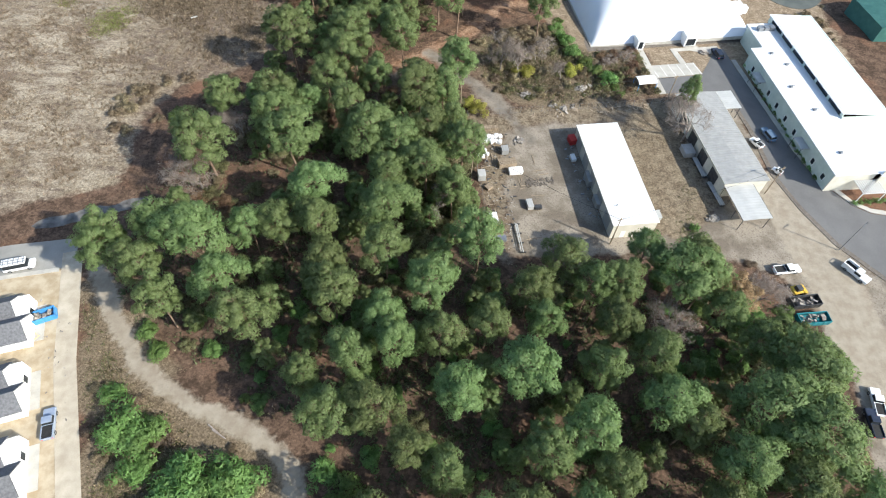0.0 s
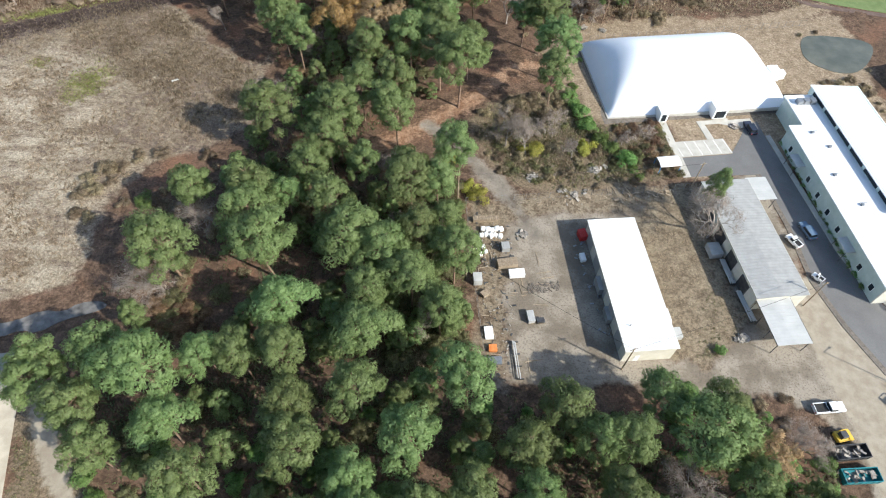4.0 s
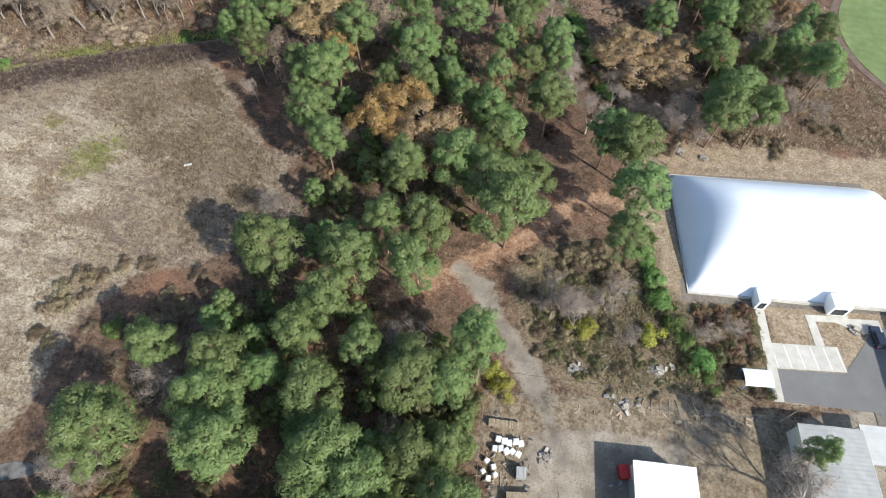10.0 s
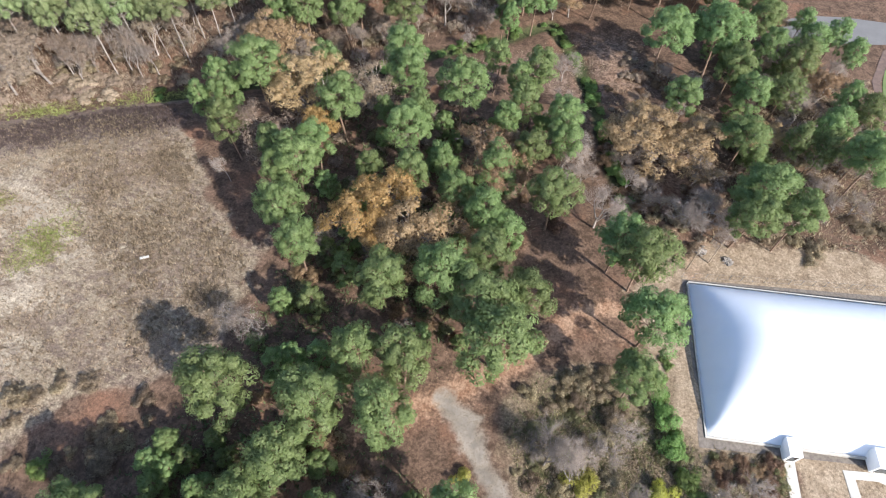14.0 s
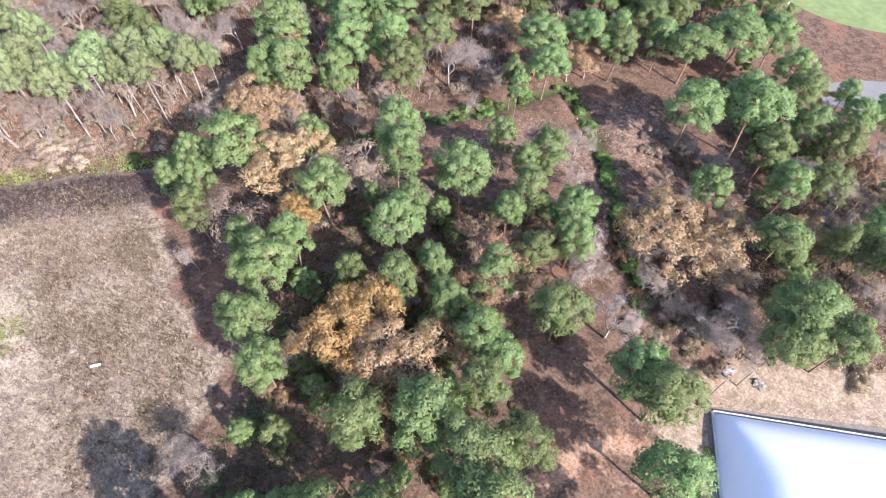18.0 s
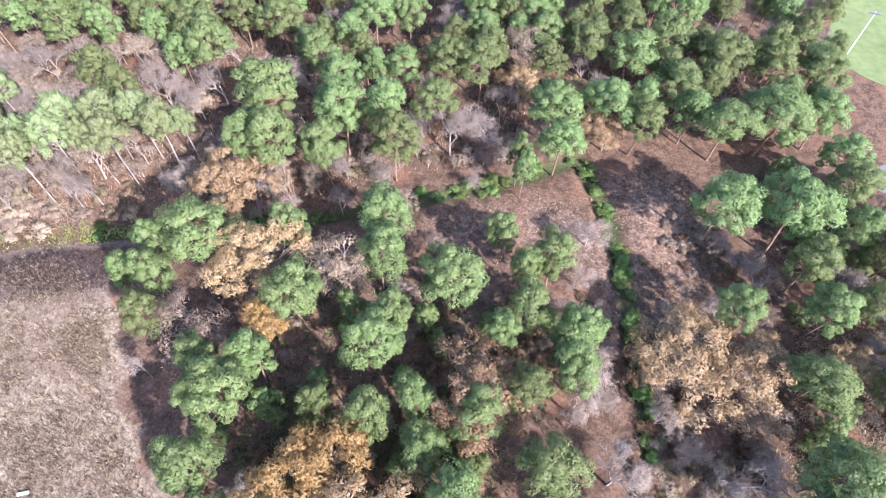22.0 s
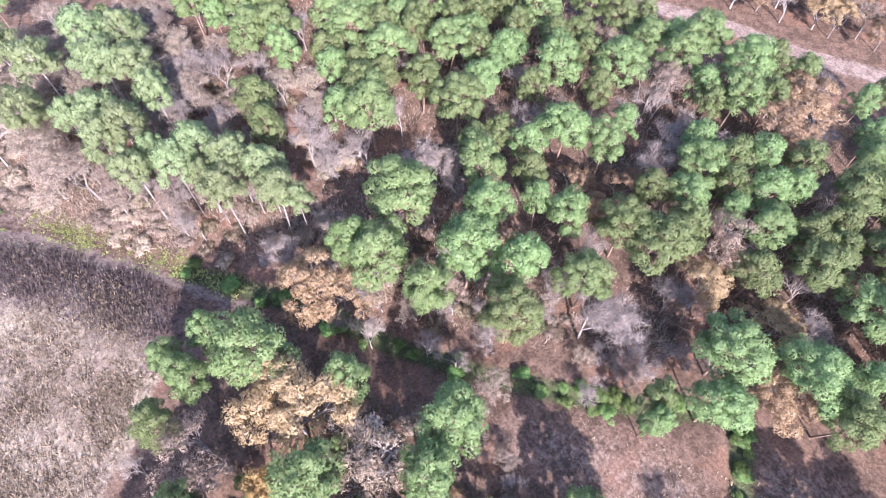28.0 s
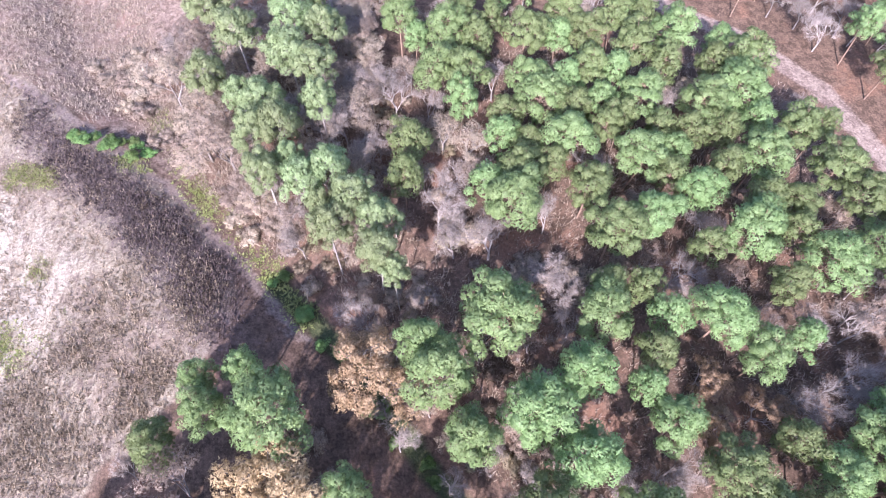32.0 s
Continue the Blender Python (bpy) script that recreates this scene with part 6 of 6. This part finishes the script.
def pallet_stack(x, y, turn, count, material, label, name="pallet_stack", w=1.1, h=0.35):
    s = thing(name, x, y, turn, label, "stack", "yard goods")
    deck = runner = None
    for k in range(count):
        shift, z = random.Random(k).uniform(-.05, .05) if k else 0.0, 0.1 + k * 0.24
        for n in range(5):
            m = pose(shift + n * w / 5, 0, z)
            deck = again("board", deck, s, m) if deck else part("board", boxes((0, w / 6, 0, w, 0.0, 0.12)), material, s)
            deck.matrix_local = m
        for y0 in (0.05, w - 0.15):
            m = pose(shift, y0, z - 0.1)
            runner = again("runner", runner, s, m) if runner else part("runner", boxes((0, w, 0, 0.1, 0, 0.1)), material, s)
            runner.matrix_local = m
    return s


def big_bag(x, y, turn, s=1.0, label="white woven bulk bag on a pallet"):
    b = thing("bulk_bag", x, y, turn, label, "bag", "bulk bags")
    bm = boxes((-0.5 * s, 0.5 * s, -0.5 * s, 0.5 * s, 0.12, 1.0 * s), bevel=0.16)
    rng = random.Random(int(x * 31 + y * 17))
    for v in bm.verts:
        v.co += Vector((rng.uniform(-.05, .05), rng.uniform(-.05, .05), rng.uniform(-.06, .06)))
    part("sack", bm, M_WHITEBAG, b, smooth=True)
    part("pallet", boxes((-0.55, 0.55, -0.55, 0.55, 0.0, 0.1)), M_TIMBER, b)
    return b


for k in range(5):
    big_bag(11.8 + k * 0.98 + 0.1 * (k % 2), 104.3 + k * 0.1 - 0.2 * (k % 3), k * 5, 0.98 + 0.06 * (k % 2))
    big_bag(11.5 + k * 1.02, 102.6 + 0.25 * (k % 2), 6 + k * 17, 0.9 + 0.07 * (k % 3))
    pallet_stack(9.7 + k * 1.15, 106.2 + k * 0.15, 8, 4, M_TIMBER, "stack of weathered timber pallets")
for x, y in ((10.6, 100.3), (11.9, 99.6), (10.3, 98.4), (12.4, 98.4), (11.4, 97.6)):
    big_bag(x, y, x * 40, 0.8)


def crate(name, x, y, turn, w, d, h, material, label, category, slats=True):
    c = thing(name, x, y, turn, label, category, "yard goods")
    part("case", boxes((-w / 2, w / 2, -d / 2, d / 2, 0.14, h), bevel=0.04), material, c)
    part("skid", boxes((-w / 2, w / 2, -d / 2, -d / 2 + 0.12, 0, 0.14), (-w / 2, w / 2, d / 2 - 0.12, d / 2, 0, 0.14)), M_TIMBER, c)
    if slats:
        lid = part("lid", boxes((-w / 2 - 0.03, w / 2 + 0.03, -d / 2 - 0.03, d / 2 + 0.03, h, h + 0.06), bevel=0.02), material, c)
        part("batten", boxes((-w / 4 - 0.05, -w / 4 + 0.05, -d / 2, d / 2, h + 0.06, h + 0.1), (w / 4 - 0.05, w / 4 + 0.05, -d / 2, d / 2, h + 0.06, h + 0.1)), material, lid)
    return c


crate("crate", 17.0, 95.6, 12, 4.2, 1.9, 1.2, M_TIMBER, "long weathered timber crate on the yard", "crate")
crate("white_container", 18.9, 93.2, 8, 3.2, 1.7, 1.1, M_WHITE_METAL, "white covered container on the yard", "container")
crate("machine_case", 16.6, 99.6, 8, 1.6, 1.8, 1.5, M_GREY_ROOF, "grey machine cabinet with a lid", "cabinet")
crate("cabinet", 10.8, 91.0, 6, 1.7, 2.1, 1.8, M_PALE_ROOF, "pale metal cabinet by the fence", "cabinet")
crate("small_crate", 12.4, 88.0, 40, 1.5, 1.3, 0.7, M_TIMBER, "small timber crate on the ground", "crate")
crate("blue_bundle", 21.4, 83.2, 10, 1.3, 2.4, 1.1, M_PALE_ROOF, "bundle of pale blue-white wrapped goods", "bundle")
crate("dark_bundle", 23.3, 82.6, 10, 1.5, 1.0, 0.8, M_DARKMETAL, "dark covered bundle on gravel", "bundle")
crate("orange_bin", 14.0, 76.0, 5, 1.5, 1.4, 0.7, M_ORANGE, "orange plastic bin beside the fence", "bin")
crate("steel_bin", 14.4, 73.4, 5, 2.4, 1.5, 0.8, M_STEEL, "grey steel bin full of metal", "bin")
crate("white_bundle", 13.2, 79.2, 8, 1.6, 2.6, 0.6, M_WHITE_METAL, "stack of white boards beside the fence", "boards")
crate("red_machine", 33.4, 104.2, 15, 1.6, 2.2, 1.6, M_RED, "red machine in the shade of the shed", "machine")
crate("cooler", 33.0, 98.4, 10, 1.1, 1.9, 0.9, M_WHITE_METAL, "white appliance in the shade of the shed", "appliance")
crate("shed_locker", 36.0, 91.4, 7.6, 1.8, 3.4, 2.0, M_GREY_ROOF, "grey locker against the shed", "locker")
crate("shed_locker", 36.9, 84.6, 7.6, 1.6, 3.0, 1.8, M_GREY_ROOF, "grey locker against the shed", "locker")
crate("white_tank", 48.6, 85.4, 7.6, 1.0, 3.0, 1.0, M_WHITE_METAL, "white storage box beside the shed", "storage box")
crate("blue_tank", 49.8, 81.6, 7.6, 1.7, 2.2, 1.2, M_PALE_ROOF, "pale blue covered box beside the shed", "storage box")
crate("wall_box", 45.2, 102.2, 7.6, 0.9, 1.4, 1.8, M_WHITE_METAL, "white unit on the shed's east side", "unit")
crate("green_bin", 61.0, 103.6, 20, 0.9, 0.9, 1.1, M_GREENPAINT, "bright green bin on the grass", "bin")
crate("trailer_box", 61.8, 102.4, 8.2, 2.6, 3.2, 1.6, M_GREY_ROOF, "grey box trailer beside the grey shed", "trailer")


def pipe_rack(x, y, turn, long, label, count=12):
    r = thing("pipe_rack", x, y, turn, label, "pipe rack", "pipe racks")
    for k in range(4):
        part("trestle", boxes((k * long / 3 - 0.05, k * long / 3 + 0.05, 0, 1.2, 0, 0.5)), M_DARKMETAL, r)
    pm = bmesh.new()
    tube(pm, (0, 0, 0), (long, 0, 0), 0.08, sides=7)
    first = part("pipe", pm, M_PALE_ROOF, r)
    first.matrix_local = pose(-0.2, 0.1, 0.58)
    for k in range(1, count):
        again("pipe", first, r, pose(-0.2 + 0.1 * (k % 4), 0.1 + 0.17 * (k % 7), 0.58 + 0.16 * (k // 7), 0, 0, random.Random(k).uniform(-1.5, 1.5)))
    return r


pipe_rack(62.6, 100.2, -82, 6.0, "rack of long pale pipes beside the grey shed")
pipe_rack(64.2, 92.4, -80, 7.0, "rack of long pale pipes beside the carport")
pipe_rack(17.6, 77.6, -83, 7.5, "long pale poles lying on the yard", 4)
rng = random.Random(14)
for x, y, spread_, count, label in ((23.4, 120.8, 1.8, 60, "heap of broken pale concrete and timber"), (38.4, 124.6, 2.2, 70, "heap of broken pale concrete and timber"),
                                    (63.2, 81.8, 1.4, 60, "heap of pale stones and rubble"), (33, 116, 2.6, 26, "scattered boards and scrap"), (30.6, 117.2, 2.0, 16, "scattered boards and scrap"),
                                    (20.4, 103.6, 1.6, 18, "dark scrap metal on the ground"), (40.8, 184, 1.8, 50, "heap of pale rubble beside the track"),
                                    (47, 183, 1.4, 30, "heap of pale rubble beside the track"), (76.5, 143.6, 1.6, 40, "ring of brown stones round a bed"), (-46, 203.4, 2.6, 40, "line of grey stones in the ditch"),
                                    (-41.5, 208, 2.4, 30, "line of grey stones in the ditch")):
    bm = bmesh.new()
    for k in range(count):
        w, a, d = rng.uniform(0.15, 0.55), rng.uniform(0, 6.28), abs(rng.gauss(0, spread_ * 0.5))
        px, py = d * math.cos(a), d * math.sin(a) * 0.8
        box(bm, -w, w, -w * 0.6, w * 0.6, -0.12, 0.12, 0, pose(px, py, 0.1 + max(0, 0.5 - d * 0.25) * rng.random(), rng.uniform(-25, 25), rng.uniform(-25, 25), rng.uniform(0, 180)))
    heap = part("rubble", bm, M_RUBBLE)
    heap.matrix_basis = pose(x, y, land(x, y))
    tagged(heap, label, "rubble", kind="stuff")
for k in range(26):
    x, y = rng.uniform(10, 26), rng.uniform(73, 100)
    w = rng.uniform(0.5, 1.6)
    ob = part("plank", boxes((-w, w, -0.08, 0.08, 0.0, 0.07)), M_TIMBER)
    ob.matrix_basis = pose(x, y, land(x, y) + 0.02, 0, 0, rng.choice((8, 98, 8, 12)) + rng.uniform(-8, 8))
    tagged(ob, "weathered board lying on the yard", "plank", "loose planks")
for k in range(7):
    x, y = 36 + k * 1.6, 117.2 + k * 0.25
    ob = part("plank", boxes((-0.06, 0.06, -1.4, 1.4, 0.0, 0.1)), M_TIMBER)
    ob.matrix_basis = pose(x, y, land(x, y) + 0.02, 0, 0, rng.uniform(-20, 30))
    tagged(ob, "weathered beam lying on bare soil", "plank", "loose planks")


ob = part("sheet_of_board", boxes((-0.9, 0.9, -0.28, 0.28, 0.0, 0.05), bevel=0.01), M_CONCRETE)
ob.matrix_basis = pose(-68.6, 146.3, land(-68.6, 146.3) + 0.35, 4, 3, 35)
tagged(ob, "pale loose board lying in the dry field", "board")


def utility_pole(x, y, high, label, arm=0.0, turn=0.0):
    p = thing("utility_pole", x, y, turn, label, "pole", "poles")
    bm = bmesh.new()
    tube(bm, (0, 0, -0.5), (0, 0, high), 0.15, 0.1, 8)
    part("shaft", bm, M_TIMBER, p)
    if arm:
        part("arm", boxes((-arm / 2, arm / 2, -0.06, 0.06, high - 0.6, high - 0.48)), M_TIMBER, p)
        part("insulator", boxes((-arm / 2 + 0.1, -arm / 2 + 0.2, -0.05, 0.05, high - 0.48, high - 0.3), (arm / 2 - 0.2, arm / 2 - 0.1, -0.05, 0.05, high - 0.48, high - 0.3)), M_STEEL, p)
    return p


utility_pole(38.2, 73.6, 9, "timber utility pole at the white shed's corner", 1.6, 20)
utility_pole(77.8, 90.4, 9, "timber utility pole beside the carport", 1.6, 20)
utility_pole(60.5, 120.6, 9, "timber utility pole at the yard's fence", 1.6, 20)
utility_pole(38.5, 178.2, 8, "timber pole behind the dome", 1.2, 50)
utility_pole(43, 181.5, 8, "timber pole behind the dome", 1.2, 50)
lamp = thing("street_lamp", 89.4, 74.6, 35, "tall steel street lamp at the asphalt's edge", "street lamp")
bm = bmesh.new()
tube(bm, (0, 0, -0.3), (0, 0, 8.5), 0.1, 0.07, 8)
part("pole", bm, M_STEEL, lamp)
part("arm", boxes((0, 1.8, -0.04, 0.04, 8.4, 8.5)), M_STEEL, lamp)
part("head", boxes((1.5, 2.1, -0.14, 0.14, 8.34, 8.5), bevel=0.03), M_DARKMETAL, lamp)
flood = thing("floodlight_mast", 53, 314, 0, "tall white floodlight mast at the sports turf", "mast")
bm = bmesh.new()
tube(bm, (0, 0, -0.3), (0, 0, 18), 0.22, 0.12, 8)
part("pole", bm, M_WHITE_METAL, flood)
part("lamp_bar", boxes((-1.4, 1.4, -0.15, 0.15, 17.4, 17.9)), M_STEEL, flood)


def wire(a, b, sag, label):
    """A hanging cable between two poles."""
    a, b = Vector(a), Vector(b)
    pts = [a.lerp(b, k / 14) - Vector((0, 0, sag * 4 * (k / 14) * (1 - k / 14))) for k in range(15)]
    side = (b - a).cross(Vector((0, 0, 1))).normalized() * 0.03
    verts = [tuple(p + o) for p in pts for o in (side, Vector((0, 0, 0.045)), -side)]
    faces = [(k * 3 + c, k * 3 + (c + 1) % 3, k * 3 + 3 + (c + 1) % 3, k * 3 + 3 + c) for k in range(14) for c in range(3)]
    tagged(raw("cable", verts, faces, M_BLACK), label, "cable", "cables")


wire((38.2, 73.6, land(38.2, 73.6) + 8.5), (77.8, 90.4, land(77.8, 90.4) + 8.5), 0.8, "thin black overhead cable between poles")
wire((38.2, 73.6, land(38.2, 73.6) + 8.5), (8.5, 92, land(8.5, 92) + 8.5), 0.8, "thin black overhead cable over the yard")
wire((60.5, 120.6, land(60.5, 120.6) + 8.5), (6, 113, land(6, 113) + 8.0), 1.0, "thin black overhead cable along the fence")
utility_pole(8.5, 92, 9, "timber utility pole among the trees", 1.6, 60)
utility_pole(6, 113, 9, "timber utility pole at the wood's edge", 1.6, 80)

# the white-barked snag, a fallen log, and things round the new houses
for x, y, s, lean in ((-7, 100, 0.6, 3), (0.5, 78, 0.7, -2), (22, 128, 0.55, 20), (-62, 170, 0.5, 12)):
    plant("dead_tree", placing.choice(BARES), x, y, s * 0.7, s * 1.3, "dead white-grey snag with broken limbs", "dead trees", lean)
for x, y, turn, long in ((-37, 32, -35, 3.4), (-36.2, 31.2, -30, 3.0), (26, 123.5, 30, 3.0), (28, 121, 60, 2.4)):
    bm = bmesh.new()
    tube(bm, (0, 0, 0.15), (long, 0, 0.15), 0.15, 0.09, 8)
    ob = part("log", bm, M_GREYBARK)
    ob.matrix_basis = pose(x, y, land(x, y), 0, 0, turn)
    tagged(ob, "pale fallen log on the ground", "log", "logs")
frame_ = thing("timber_frame", -72.6, 44.4, 60, "fresh yellow timber frame lying on sandy soil", "timber frame")
part("rail", boxes((0, 3.4, 0, 0.12, 0.05, 0.15), (0, 3.4, 1.2, 1.32, 0.05, 0.15)), M_NEWTIMBER, frame_)
for k in range(5):
    part("rung", boxes((0.2 + k * 0.75, 0.3 + k * 0.75, 0.12, 1.2, 0.05, 0.14)), M_NEWTIMBER, frame_)


def debris(name, outline, count, material, label, seed, small=0.06, large=0.3):
    """Small scraps strewn on the ground, joined."""
    pick = np.random.default_rng(seed)
    low, high = np.min(outline, 0), np.max(outline, 0)
    pts = pick.uniform(low, high, (count, 2))
    pts = pts[inside(outline, pts[:, 0], pts[:, 1]) > 0.2]
    bm = bmesh.new()
    for x, y in pts:
        w = pick.uniform(small, large)
        box(bm, -w, w, -w * pick.uniform(0.15, 0.7), w * 0.3, -0.04, 0.08, 0, pose(x, y, land(x, y) + 0.05, pick.uniform(-15, 15), pick.uniform(-15, 15), pick.uniform(0, 180)))
    tagged(part(name, bm, material), label, "debris", kind="stuff")


WEST_YARD = [(9.5, 110), (11, 90), (13.5, 70), (18, 71), (19, 90), (18, 106)]
NORTH_YARD = [(20, 112), (34, 113), (58, 118), (58, 120.5), (30, 116)]
SHADE_YARD = [(30, 105), (34, 104), (38.6, 78), (35, 80)]
debris("scrap", WEST_YARD, 220, M_RUBBLE, "pale scraps and broken pieces strewn on the yard", 41)
debris("scrap", WEST_YARD, 120, M_DARKMETAL, "dark metal scraps strewn on the yard", 42, 0.1, 0.4)
debris("scrap", NORTH_YARD, 160, M_TIMBER, "broken timber strewn along the fence", 43, 0.15, 0.7)
debris("scrap", NORTH_YARD, 80, M_RUBBLE, "pale scraps strewn along the fence", 44)
debris("scrap", SHADE_YARD, 120, M_STEEL, "metal parts lying beside the shed", 45, 0.1, 0.45)
debris("dark_stones", [(21, 88.5), (28, 90), (28, 92.5), (21, 91.5)], 260, M_DARKGRAVEL_SHADE, "band of dark broken stone on the gravel", 46, 0.08, 0.3)
debris("site_rubbish", [(-74, 56), (-66, 50), (-60, 32), (-63, 30), (-70, 44), (-78, 54)], 120, M_RUBBLE, "building rubbish on the sandy lots", 47)
